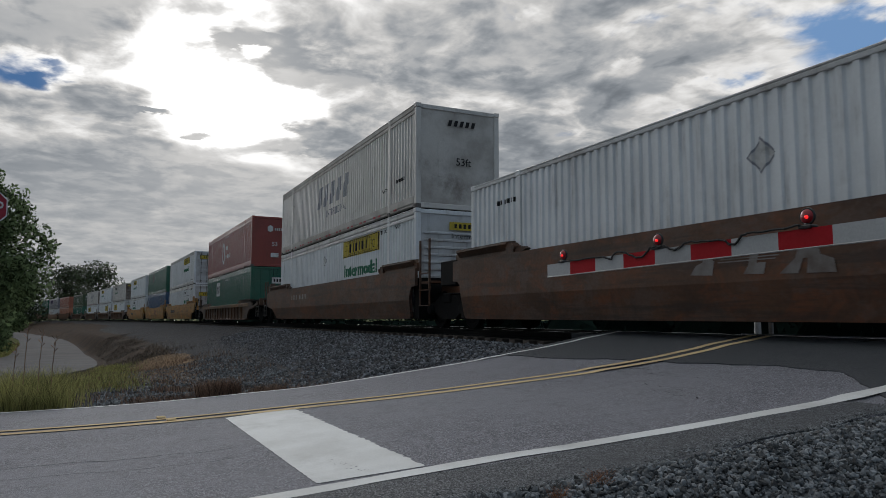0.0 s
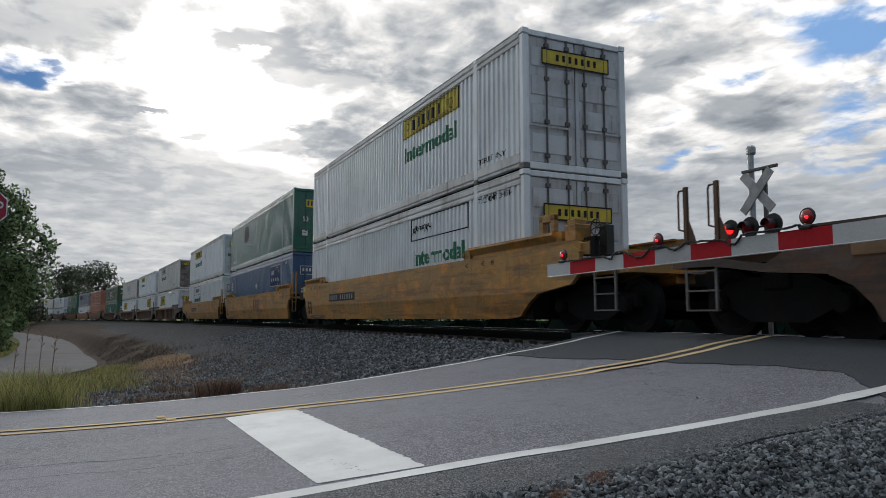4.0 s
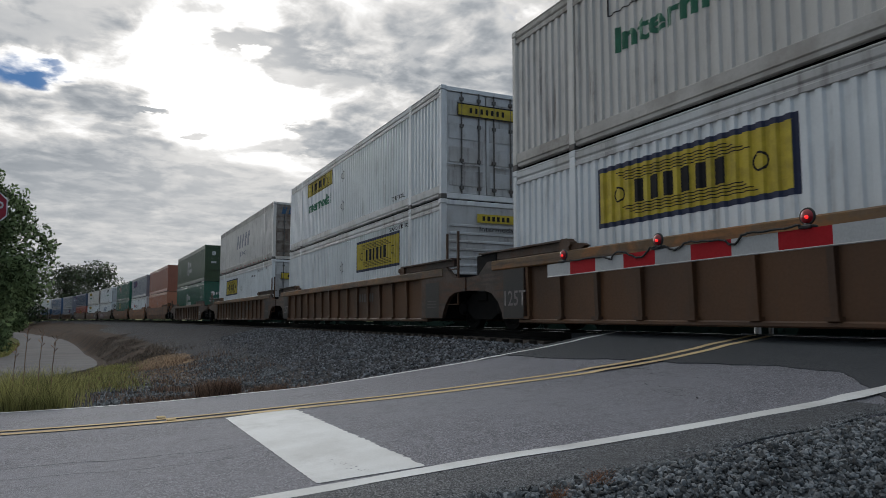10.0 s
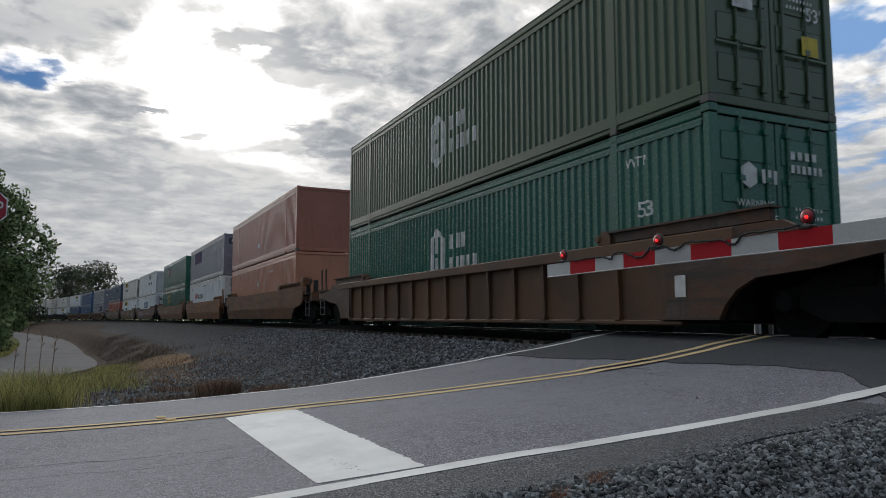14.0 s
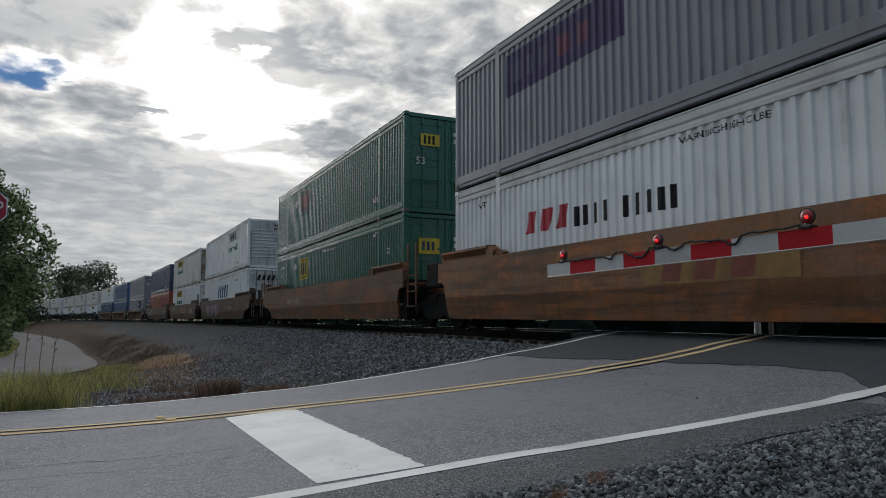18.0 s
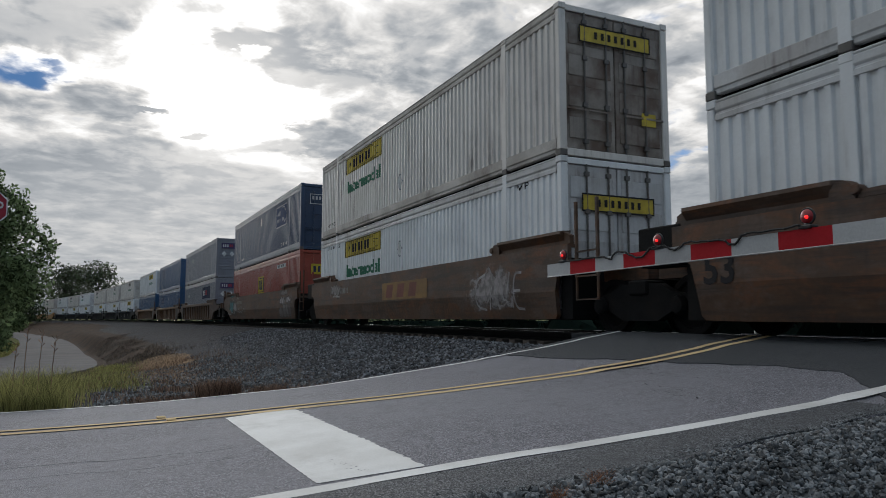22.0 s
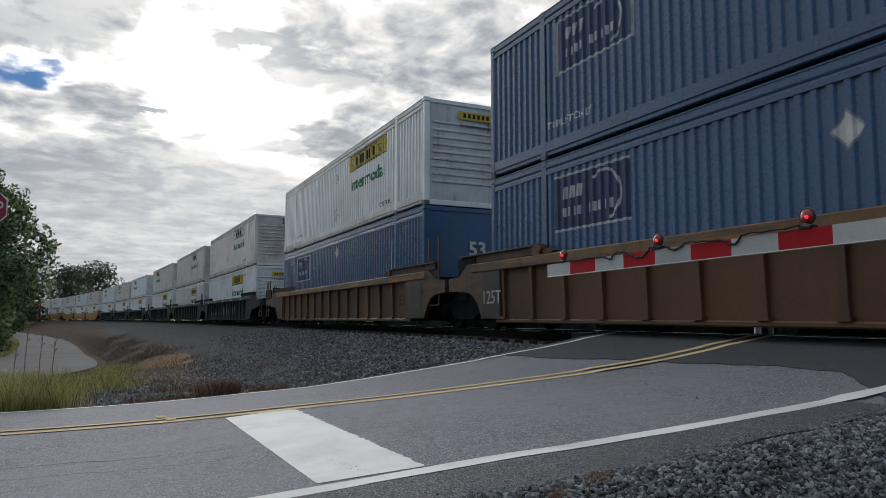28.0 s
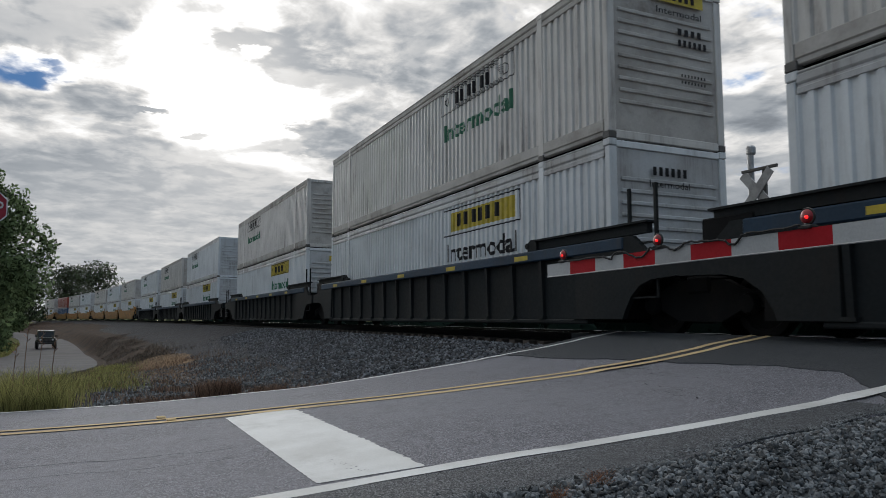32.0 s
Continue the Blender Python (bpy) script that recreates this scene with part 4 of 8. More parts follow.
def container(label, colour, lead, markings=(), casting=CASTING, group="containers on the train", dash=False, end_colour=None, slim=False):
    """A 53-foot box: corrugated sides, rails, posts and castings, a pair of doors at one end and a wall at the other."""
    ob = thing("shipping_container", label, "shipping container", group)
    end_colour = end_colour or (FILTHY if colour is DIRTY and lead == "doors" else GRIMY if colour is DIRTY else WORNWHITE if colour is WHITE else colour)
    for s in (-1, 1):
        link_part("side_panel", shared(("side_panel", s, slim), lambda: make_side(s, 2.795 if slim else HIGH), colour), ob)
        link_part("top_rail", shared(("top_rail", s, slim), lambda: make_top_rail(s, slim), WORNWHITE if colour is WHITE else GRIMY if colour is DIRTY else colour), ob)
        link_part("bottom_rail", shared(("bottom_rail", s), lambda: make_bottom_rail(s), WORNWHITE if colour is WHITE else GRIMY if colour is DIRTY else colour), ob)
        for e in (-1, 1):
            post = shared(("corner_post", s, e), lambda: boxes((min(e * 7.94, e * 8.07), max(e * 7.94, e * 8.07), min(s * 1.14, s * HALF_W), max(s * 1.14, s * HALF_W), 0.115, 2.78), bev=0.012), colour)
            link_part("corner_post", post, ob)
            lift = shared(("lift_post", s), lambda: boxes((-0.085, 0.085, min(s * 1.2, s * (HALF_W + 0.002)), max(s * 1.2, s * (HALF_W + 0.002)), 0.1, 2.8), bev=0.008), colour)
            link_part("lift_post", lift, ob, m=Matrix.Translation((e * 6.03, 0, 0)))
            for z in (0.0, 2.79):
                c = shared("corner_casting", make_castings, casting if z == 0 else colour)
                link_part("corner_casting", c, ob, m=Matrix.Translation((e * 7.99, s * 1.22, z)))
                link_part("lift_casting", c, ob, m=Matrix.Translation((e * 6.03, s * 1.222, z + (0.0 if z == 0 else -0.004))))
    link_part("roof", shared("roof", lambda: boxes((-7.95, 7.95, -1.2, 1.2, 2.80, 2.87)), colour), ob)
    link_part("floor_frame", shared("floor_frame", lambda: boxes((-7.95, 7.95, -1.18, 1.18, 0.06, 0.16)), STEEL), ob)
    door_end = 1 if lead == "doors" else -1
    wall_end = -door_end
    for e in (-1, 1):
        sill = shared(("end_sill", e), lambda: boxes((min(e * 7.96, e * 8.06), max(e * 7.96, e * 8.06), -1.15, 1.15, 0.01, 0.15), bev=0.01), colour)
        link_part("end_sill", sill, ob)
        head = shared(("end_header", e), lambda: boxes((min(e * 7.96, e * 8.06), max(e * 7.96, e * 8.06), -1.15, 1.15, 2.77, 2.89), bev=0.01), colour)
        link_part("end_header", head, ob)
    if lead == "flat":
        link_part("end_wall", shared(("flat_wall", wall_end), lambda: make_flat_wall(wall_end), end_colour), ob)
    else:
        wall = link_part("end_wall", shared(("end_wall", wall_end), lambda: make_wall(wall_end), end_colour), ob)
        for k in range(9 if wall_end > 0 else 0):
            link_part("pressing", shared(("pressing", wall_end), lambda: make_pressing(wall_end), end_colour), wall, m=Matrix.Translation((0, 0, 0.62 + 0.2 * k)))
    for s in (-1, 1):
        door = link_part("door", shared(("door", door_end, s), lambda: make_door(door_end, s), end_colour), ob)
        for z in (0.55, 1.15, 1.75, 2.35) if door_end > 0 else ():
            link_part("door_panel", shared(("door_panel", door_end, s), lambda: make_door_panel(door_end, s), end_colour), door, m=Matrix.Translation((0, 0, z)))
        for y in (0.22, 0.72):
            link_part("lock_rod", shared(("lock_rod", door_end, s * y), lambda: make_rod(door_end, s * y), CASTING if colour in (WHITE, DIRTY) else end_colour), door)
            link_part("handle", shared(("handle", door_end, s * y), lambda: make_handle(door_end, s * y, s), end_colour), door)
    for row in markings:
        mark(ob, *row)
    if dash:
        for i in range(11):
            for o in (0.0, 0.42):
                x = -7.2 + i * 1.32 + o
                if not 5.85 < abs(x) < 6.25:
                    link_part("reflective_strip", shared("reflective_strip", lambda: boxes((0, 0.21, -HALF_W + 0.001, -HALF_W + 0.006, 0.10, 0.155)), LOGORED), ob, m=Matrix.Translation((x, 0, 0)))
    return ob


def letters(text, height):
    """A flat mesh of readable writing, as a bmesh in x and z."""
    curve = bpy.data.curves.new("writing", "FONT")
    curve.body, curve.size, curve.resolution_u, curve.offset = text, height * 1.38, 2, height * (0.035 if height > 0.3 else 0.01)
    ob = bpy.data.objects.new("writing", curve)
    me = bpy.data.meshes.new_from_object(ob)
    bm = bmesh.new()
    bm.from_mesh(me)
    bpy.data.objects.remove(ob)
    bpy.data.curves.remove(curve)
    bpy.data.meshes.remove(me)
    for v in bm.verts:
        v.co = Vector((v.co.x, 0, v.co.y))
    return bm


def flat_poly(bm, pts):
    bm.faces.new([bm.verts.new((x, 0, z)) for x, z in pts])


def shape(kind, *a):
    """Plain outlines for markings, in x and z."""
    bm = bmesh.new()
    if kind == "rect":
        x0, x1, z0, z1 = a
        flat_poly(bm, ((x0, z0), (x1, z0), (x1, z1), (x0, z1)))
    elif kind == "frame":
        x0, x1, z0, z1, w = a
        for p in ((x0, x1, z0, z0 + w), (x0, x1, z1 - w, z1), (x0, x0 + w, z0 + w, z1 - w), (x1 - w, x1, z0 + w, z1 - w)):
            flat_poly(bm, ((p[0], p[2]), (p[1], p[2]), (p[1], p[3]), (p[0], p[3])))
    elif kind == "blocks":
        x0, x1, z0, z1, n, lean = a
        slots = n + 1 if n > 8 else n
        w = (x1 - x0) / slots
        for i in range(slots):
            if n > 8 and i == 4:
                continue
            p, q = x0 + w * i, x0 + w * (i + (0.46 if n > 6 else 0.58))
            flat_poly(bm, ((p, z0), (q, z0), (q + lean, z1), (p + lean, z1)))
    elif kind == "bar":
        p, q, z0, z1, lean = a
        flat_poly(bm, ((p, z0), (q, z0), (q + lean, z1), (p + lean, z1)))
    elif kind == "diamond":
        x, z, r = a
        flat_poly(bm, ((x, z - r), (x + r * 0.9, z), (x, z + r), (x - r * 0.9, z)))
    elif kind == "diamond_frame":
        x, z, r = a
        for i in range(4):
            c = [(0, -1), (0.9, 0), (0, 1), (-0.9, 0)]
            p, q = c[i], c[(i + 1) % 4]
            k = 0.84
            flat_poly(bm, ((x + p[0] * r, z + p[1] * r), (x + q[0] * r, z + q[1] * r), (x + q[0] * r * k, z + q[1] * r * k), (x + p[0] * r * k, z + p[1] * r * k)))
    elif kind == "hexagon":
        x, z, w, h = a
        flat_poly(bm, ((x, z - h), (x + w, z - h * 0.55), (x + w, z + h * 0.55), (x, z + h), (x - w, z + h * 0.55), (x - w, z - h * 0.55)))
    elif kind == "arc":
        x, z, r, w, a0, a1 = a
        n = 14
        for i in range(n):
            t0, t1 = radians(a0 + (a1 - a0) * i / n), radians(a0 + (a1 - a0) * (i + 1) / n)
            flat_poly(bm, [(x + rr * math.cos(t), z + rr * math.sin(t)) for rr, t in ((r, t0), (r, t1), (r - w, t1), (r - w, t0))])
    elif kind == "patch":
        flat_poly(bm, a)
    elif kind == "swash":
        x, z, w, h = a[:4]
        flat_poly(bm, ((x, z), (x + w, z), (x + w, z + h), (x, z + h)))
    elif kind == "stroke":
        thick, pts = a
        for _ in range(2):
            pts = [pts[0]] + [(p[0] * (1 - u) + q[0] * u, p[1] * (1 - u) + q[1] * u) for p, q in zip(pts, pts[1:]) for u in (0.25, 0.75)] + [pts[-1]]
        side = []
        for k, p in enumerate(pts):
            d = Vector(pts[min(k + 1, len(pts) - 1)]) - Vector(pts[max(k - 1, 0)])
            n = Vector((-d.y, d.x)).normalized() * thick / 2
            side.append((bm.verts.new((p[0] - n.x, 0, p[1] - n.y)), bm.verts.new((p[0] + n.x, 0, p[1] + n.y))))
        for p, q in zip(side, side[1:]):
            bm.faces.new((p[0], q[0], q[1], p[1]))
    elif kind == "scrawl":
        x, z, w, h, seed, thick = a
        rng = random.Random(seed)
        pts = []
        strokes = max(5, int(w / h * 6))
        for i in range(strokes):
            t = i / (strokes - 1)
            pts.append((x + w * t + rng.uniform(-0.12, 0.12) * h, z + h * ((0.78 if i % 2 else 0.12) + rng.uniform(-0.12, 0.2))))
        for _ in range(2):
            pts = [pts[0]] + [(a[0] * (1 - u) + b[0] * u, a[1] * (1 - u) + b[1] * u) for a, b in zip(pts, pts[1:]) for u in (0.25, 0.75)] + [pts[-1]]
        pts = [(a[0] * (1 - u) + b[0] * u + 0.05 * h * math.sin(u * 3.1) * (-1) ** k, a[1] * (1 - u) + b[1] * u) for k, (a, b) in enumerate(zip(pts, pts[1:])) for u in (0, 0.5)]
        for p, q in zip(pts, pts[1:]):
            d = Vector((q[0] - p[0], q[1] - p[1]))
            n = Vector((-d.y, d.x)).normalized() * thick / 2
            flat_poly(bm, ((p[0] - n.x, p[1] - n.y), (q[0] - n.x, q[1] - n.y), (q[0] + n.x, q[1] + n.y), (p[0] + n.x, p[1] + n.y)))
    return bm


SPRAYWHITE = surface("worn_white_marking", (0.29, 0.29, 0.30), (0.13, 0.12, 0.125), 5.0, rough=0.6)
LOGOWHITE = surface("chalky_white_marking", (0.44, 0.46, 0.49), (0.28, 0.30, 0.34), 5.0, rough=0.6)
LOGOFIELD = surface("navy_marking", (0.018, 0.045, 0.12), scale=5, rough=0.6)
DECALS = {}
NAMES = {"text": "lettering", "blocks": "lettering", "bar": "lettering", "rect": "sign_panel", "frame": "sign_border", "diamond": "placard", "diamond_frame": "placard_border", "scrawl": "graffiti", "stroke": "graffiti", "patch": "graffiti", "swash": "graffiti"}


def bars(x0, x1, z0, z1, n, lean):
    """Large bars set one by one in the place of a few letters."""
    w = (x1 - x0) / n
    return [(x0 + w * i, x0 + w * (i + 0.58), z0, z1, lean) for i in range(n)]


def mark(ob, kind, material, layer, *a):
    """One marking laid on the corrugated side or on the leading end of a container."""
    if kind.endswith("blocks") and a[4] <= 6:
        for row in bars(*a):
            mark(ob, kind.replace("blocks", "bar"), material, layer, *row)
        return
    key = (kind, material.name, layer) + a
    if key not in DECALS:
        end = kind.startswith("end_")
        k = kind[4:] if end else kind
        if k == "text":
            text, x, z, height = a[:4]
            bm = letters(text, height)
            wide = a[4] if len(a) > 4 else 0
            if wide:
                top = max(v.co.x for v in bm.verts)
                for v in bm.verts:
                    v.co.x *= wide / top
            for v in bm.verts:
                v.co += Vector((x, 0, z))
        else:
            bm = shape(k, *a)
        if end:
            for v in bm.verts:
                v.co = Vector((8.066 + 0.003 * layer, v.co.x, v.co.z))
        else:
            lo, hi = min(v.co.x for v in bm.verts), max(v.co.x for v in bm.verts)
            for x in breaks(lo, hi):
                bmesh.ops.bisect_plane(bm, geom=bm.verts[:] + bm.edges[:] + bm.faces[:], plane_co=(x, 0, 0), plane_no=(1, 0, 0), dist=1e-5)
            for v in bm.verts:
                v.co.y = -(FACE - groove(v.co.x) + 0.003 + 0.003 * layer)
        DECALS[key] = to_mesh("marking", bm, material)
    link_part(NAMES.get(kind.replace("end_", ""), "marking"), DECALS[key], ob)


def badge(x, z0=1.43, h=1.0, green=False):
    """Yellow panel with a dark border and a row of dark blocks."""
    rows = [("rect", DEEPBLUE, 0, x, x + 3.84, z0, z0 + h), ("rect", YELLOW, 1, x + 0.08, x + 3.76, z0 + 0.08, z0 + h - 0.08),
            ("blocks", INK, 2, x + 0.95, x + 2.85, z0 + 0.32, z0 + h - 0.32, 6, 0.0), ("arc", INK, 2, x + 3.28, z0 + h * 0.5, 0.13, 0.03, 0, 360), ("arc", INK, 2, x + 0.55, z0 + h * 0.5, 0.13, 0.03, 0, 360)]
    for k in range(4):
        rows += [("rect", INK, 2, x + 0.5 + 0.07 * k, x + 2.75 + 0.13 * k, z0 + h - 0.16 - 0.045 * k, z0 + h - 0.145 - 0.045 * k), ("rect", INK, 2, x + 0.62 + 0.1 * k, x + 3.0 + 0.08 * k, z0 + 0.28 - 0.045 * k, z0 + 0.295 - 0.045 * k)]
    return rows


def intermodal(x, faded=False):
    """Yellow panel with dark blocks above a green word."""
    rows = [("rect", YELLOW, 1, x, x + 3.6, 2.02, 2.59), ("blocks", INK, 2, x + 0.75, x + 2.65, 2.16, 2.45, 6, 0.0),
            ("frame", INK, 2, x + 0.02, x + 3.58, 2.035, 2.575, 0.02), ("arc", INK, 2, x + 3.17, 2.27, 0.13, 0.022, 0, 360), ("arc", INK, 2, x + 0.36, 2.34, 0.11, 0.02, 0, 360),
            ("text", LOGOGREEN, 1, "Intermodal", x + 0.16, 1.36, 0.42, 3.3)]
    for k in range(3):
        rows += [("rect", INK, 2, x + 0.45 + 0.05 * k, x + 2.72 + 0.09 * k, 2.54 - 0.03 * k, 2.55 - 0.03 * k), ("rect", INK, 2, x + 0.62 + 0.06 * k, x + 3.1 - 0.04 * k, 2.065 + 0.03 * k, 2.075 + 0.03 * k)]
    for k in range(6):
        rows.append(("rect", INK, 2, x + 2.78 + 0.05 * k, x + 3.05 + 0.02 * k, 2.40 - 0.045 * k, 2.41 - 0.045 * k))
    return [r for r in rows if not (faded and r[1] is YELLOW)]


def placard(x, z):
    return [("diamond", CHALK, 0, x, z, 0.24), ("diamond_frame", GREY, 1, x, z, 0.24)]


def top_lift(x=4.55, ink=INK):
    return [("text", ink, 0, "TOP LIFT ONLY", x, 0.42, 0.13, 1.15)]


def stack_limit(x=4.62, ink=INK):
    return [("text", ink, 0, "STACK LIMIT 3 HIGH", x - 0.15, 2.46, 0.12, 1.5)]


def high_cube(x, ink):
    return [("text", ink, 0, "WARNING HIGH CUBE", x, 2.45, 0.10, 1.55)]


def numbers(x, z, ink, n=10, w=1.3):
    return [("blocks", ink, 0, x, x + w, z, z + 0.10, n, 0.0)]


def square_logo(x, z=1.5):
    """White outline square with an arc and plain blocks."""
    return [("rect", LOGOFIELD, 0, x, x + 2.15, z, z + 1.03), ("frame", LOGOWHITE, 1, x, x + 2.15, z, z + 1.03, 0.045), ("arc", LOGOWHITE, 1, x + 1.45, z + 0.5, 0.45, 0.05, -70, 130),
            ("blocks", LOGOWHITE, 1, x + 0.3, x + 0.9, z + 0.58, z + 0.80, 3, 0.04), ("blocks", LOGOWHITE, 1, x + 0.3, x + 1.75, z + 0.26, z + 0.42, 9, 0.0)]


def slant_logo(x, z, ink):
    return [("blocks", ink, 0, x, x + 4.1, z, z + 0.82, 5, 0.28)]


def hexes(x, ink=CHALK):
    return [("hexagon", ink, 0, x + 0.55, 1.45, 0.42, 0.8), ("rect", RED, 1, x + 0.40, x + 0.48, 0.95, 1.95), ("rect", RED, 1, x + 0.62, x + 0.70, 0.95, 1.95),
            ("rect", RED, 1, x + 0.4, x + 0.7, 1.4, 1.5), ("blocks", ink, 0, x + 1.45, x + 2.15, 1.62, 1.88, 3, 0.0), ("blocks", ink, 0, x + 1.15, x + 3.2, 1.05, 1.32, 7, 0.0)]


def hex_green(x, ground):
    return [("hexagon", CHALK, 0, x + 0.5, 1.5, 0.40, 0.72), ("rect", ground, 1, x + 0.34, x + 0.42, 1.05, 1.95), ("rect", ground, 1, x + 0.58, x + 0.66, 1.05, 1.95),
            ("rect", ground, 1, x + 0.34, x + 0.66, 1.45, 1.55), ("blocks", CHALK, 0, x + 1.25, x + 2.2, 1.6, 1.95, 3, 0.0), ("blocks", CHALK, 0, x + 1.25, x + 2.7, 1.05, 1.4, 5, 0.0)]


def yellow_square(x, z=1.57):
    return [("rect", YELLOW, 0, x, x + 1.4, z, z + 0.9), ("frame", DEEPBLUE, 1, x + 0.07, x + 1.33, z + 0.08, z + 0.82, 0.03), ("blocks", DEEPBLUE, 1, x + 0.2, x + 1.2, z + 0.2, z + 0.7, 3, 0.0)]


# markings on the leading end; across runs from -1.2 to 1.2
def end_badge(z, w=0.95):
    return [("end_rect", YELLOW, 4, -w + 0.1, w - 0.1, z, z + 0.34), ("end_frame", INK, 5, -w + 0.1, w - 0.1, z, z + 0.34, 0.03), ("end_blocks", INK, 5, -0.5, 0.6, z + 0.1, z + 0.24, 7, 0.0)]


def end_small(z=2.35):
    return [("end_rect", YELLOW, 8, -0.3, 0.85, z, z + 0.22), ("end_blocks", INK, 9, -0.15, 0.7, z + 0.05, z + 0.17, 6, 0.0), ("end_text", INK, 8, "Intermodal", -0.25, z - 0.22, 0.12, 1.05)]


def end_numbers(ink, z=1.95):
    return [("end_blocks", ink, 5, 0.25, 0.85, z, z + 0.12, 4, 0.0), ("end_blocks", ink, 5, 0.25, 0.95, z - 0.2, z - 0.08, 6, 0.0), ("end_blocks", ink, 5, 0.3, 0.9, z - 0.75, z - 0.7, 8, 0.0),
            ("end_blocks", ink, 5, 0.3, 0.9, z - 0.87, z - 0.82, 8, 0.0)]


# ---------------------------------------------------------------- well cars
ENDS = {"outer": ((10.15, 1.02, 1.36), (9.9, 0.82, 1.50), (8.85, 0.69, 1.53), (8.5, 0.52, 1.53), (8.15, 0.28, 1.53), (7.6, 0.23, 1.53)),
        "joint": ((8.55, 1.08, 1.53), (8.32, 1.06, 1.53), (8.22, 0.98, 1.53), (8.15, 0.72, 1.53), (8.11, 0.30, 1.53), (8.05, 0.24, 1.53), (7.4, 0.23, 1.53))}


def loft_sill(sign, front, rear):
    """Smooth side of a well car: upright above, leaning inward below, ends cut away over the trucks."""
    bm = bmesh.new()
    stations = [(-x, lo, hi) for x, lo, hi in ENDS[rear]] + [(0, 0.23, 1.53)] + list(ENDS[front])[::-1]
    rows = []
    for x, lo, hi in stations:
        mid = max(0.72, lo + 0.02)
        lean = 0.08 * min(1.0, max(0.0, (0.72 - lo) / 0.49))
        ring = ((1.52, hi), (1.52, mid), (1.52 - lean, lo), (1.44 - lean, lo), (1.44, mid), (1.44, hi - 0.06), (1.34, hi - 0.06), (1.34, hi))
        rows.append([bm.verts.new((x, sign * y, z)) for y, z in ring])
    n = len(rows[0])
    for p, q in zip(rows, rows[1:]):
        for j in range(n):
            bm.faces.new((p[j], p[(j + 1) % n], q[(j + 1) % n], q[j]))
    bm.faces.new(rows[0])
    bm.faces.new(rows[-1])
    return bm


def raised_end(sign, end, how):
    """The taller end of a smooth side, with a flat top plate; outer ends step down beyond the well."""
    bm = bmesh.new()
    far = 8.52 if how == "joint" else 9.55
    tail = ((far - 0.17, 1.76), (far, 1.68), (far, 1.5)) if how == "joint" else ((far, 1.77), (far, 1.60), (9.95, 1.58), (10.1, 1.50), (10.1, 1.34))
    pts = [(end * x, z) for x, z in ((5.85, 1.528), (6.05, 1.74)) + tail]
    slab(bm, pts, sign * 1.36, sign * 1.45)
    # the flange along the top, overhanging with a sloping underside
    a, b = end * 6.12, end * (far - 0.17)
    prof = ((1.30, 1.79), (1.53, 1.77), (1.535, 1.72), (1.45, 1.60), (1.40, 1.60), (1.40, 1.74), (1.30, 1.75))
    rings = [[bm.verts.new((x, sign * y, z)) for y, z in prof] for x in (a, b)]
    n = len(prof)
    for k in range(n):
        bm.faces.new((rings[0][k], rings[0][(k + 1) % n], rings[1][(k + 1) % n], rings[1][k]))
    bm.faces.new(rings[0])
    bm.faces.new(rings[1])
    return bm


def lock_box(sign, end, z):
    """The folding guide on top of a side: a block and a long tapered bar."""
    bm = bmesh.new()
    slab(bm, [(end * (6.0 + x), z + h) for x, h in ((-0.14, 0.0), (-0.14, 0.13), (-0.05, 0.21), (0.1, 0.21), (0.16, 0.12), (0.16, 0.0))], sign * 1.35, sign * 1.51)
    if end < 0:
        slab(bm, [(end * x, z + h) for x, h in ((5.84, 0.01), (5.84, 0.09), (5.55, 0.10), (5.42, 0.05), (5.55, 0.01))], sign * 1.38, sign * 1.49)
    lathe(bm, ((0.05, sign * 1.36), (0.06, sign * 1.38), (0.06, sign * 1.52), (0.05, sign * 1.535)), "y", 10, (end * 5.86, 0, z + 0.10))
    return bm


def ribbed_sheet(sign, top):
    bm = bmesh.new()
    pts = [(-8.55, 0.95), (-8.3, 0.55), (-7.9, 0.3), (-7.6, 0.24), (7.6, 0.24), (7.9, 0.3), (8.3, 0.55), (8.55, 0.95), (8.55, top - 0.1), (-8.55, top - 0.1)]
    slab(bm, pts, sign * 1.36, sign * 1.40)
    return bm


def chord(sign, z0, z1, x=8.6, y0=1.34, y1=1.52):
    return boxes((-x, x, min(sign * y0, sign * y1), max(sign * y0, sign * y1), z0, z1), bev=0.02)


def rib_piece(sign, z0, z1):
    bm = bmesh.new()
    slab_pts = ((-0.045, z0 + 0.0), (0.045, z0), (0.045, z1), (-0.045, z1))
    a = [bm.verts.new((x, sign * (1.49 if z > z0 + 0.01 else 1.45), z)) for x, z in slab_pts]
    b = [bm.verts.new((x, sign * 1.395, z)) for x, z in slab_pts]
    bm.faces.new(a)
    bm.faces.new(b[::-1])
    for i in range(4):
        bm.faces.new((a[i], a[(i + 1) % 4], b[(i + 1) % 4], b[i]))
    box(bm, -0.09, 0.09, min(sign * 1.40, sign * 1.50), max(sign * 1.40, sign * 1.50), z0, z0 + 0.05)
    return bm


def make_wheel():
    bm = bmesh.new()
    lathe(bm, ((0.10, -0.09), (0.12, -0.07), (0.33, -0.03), (0.36, -0.065), (0.455, -0.065), (0.46, 0.035), (0.48, 0.045), (0.48, 0.07), (0.36, 0.07), (0.33, 0.01), (0.12, 0.05), (0.10, 0.09)), "y", 24)
    return bm


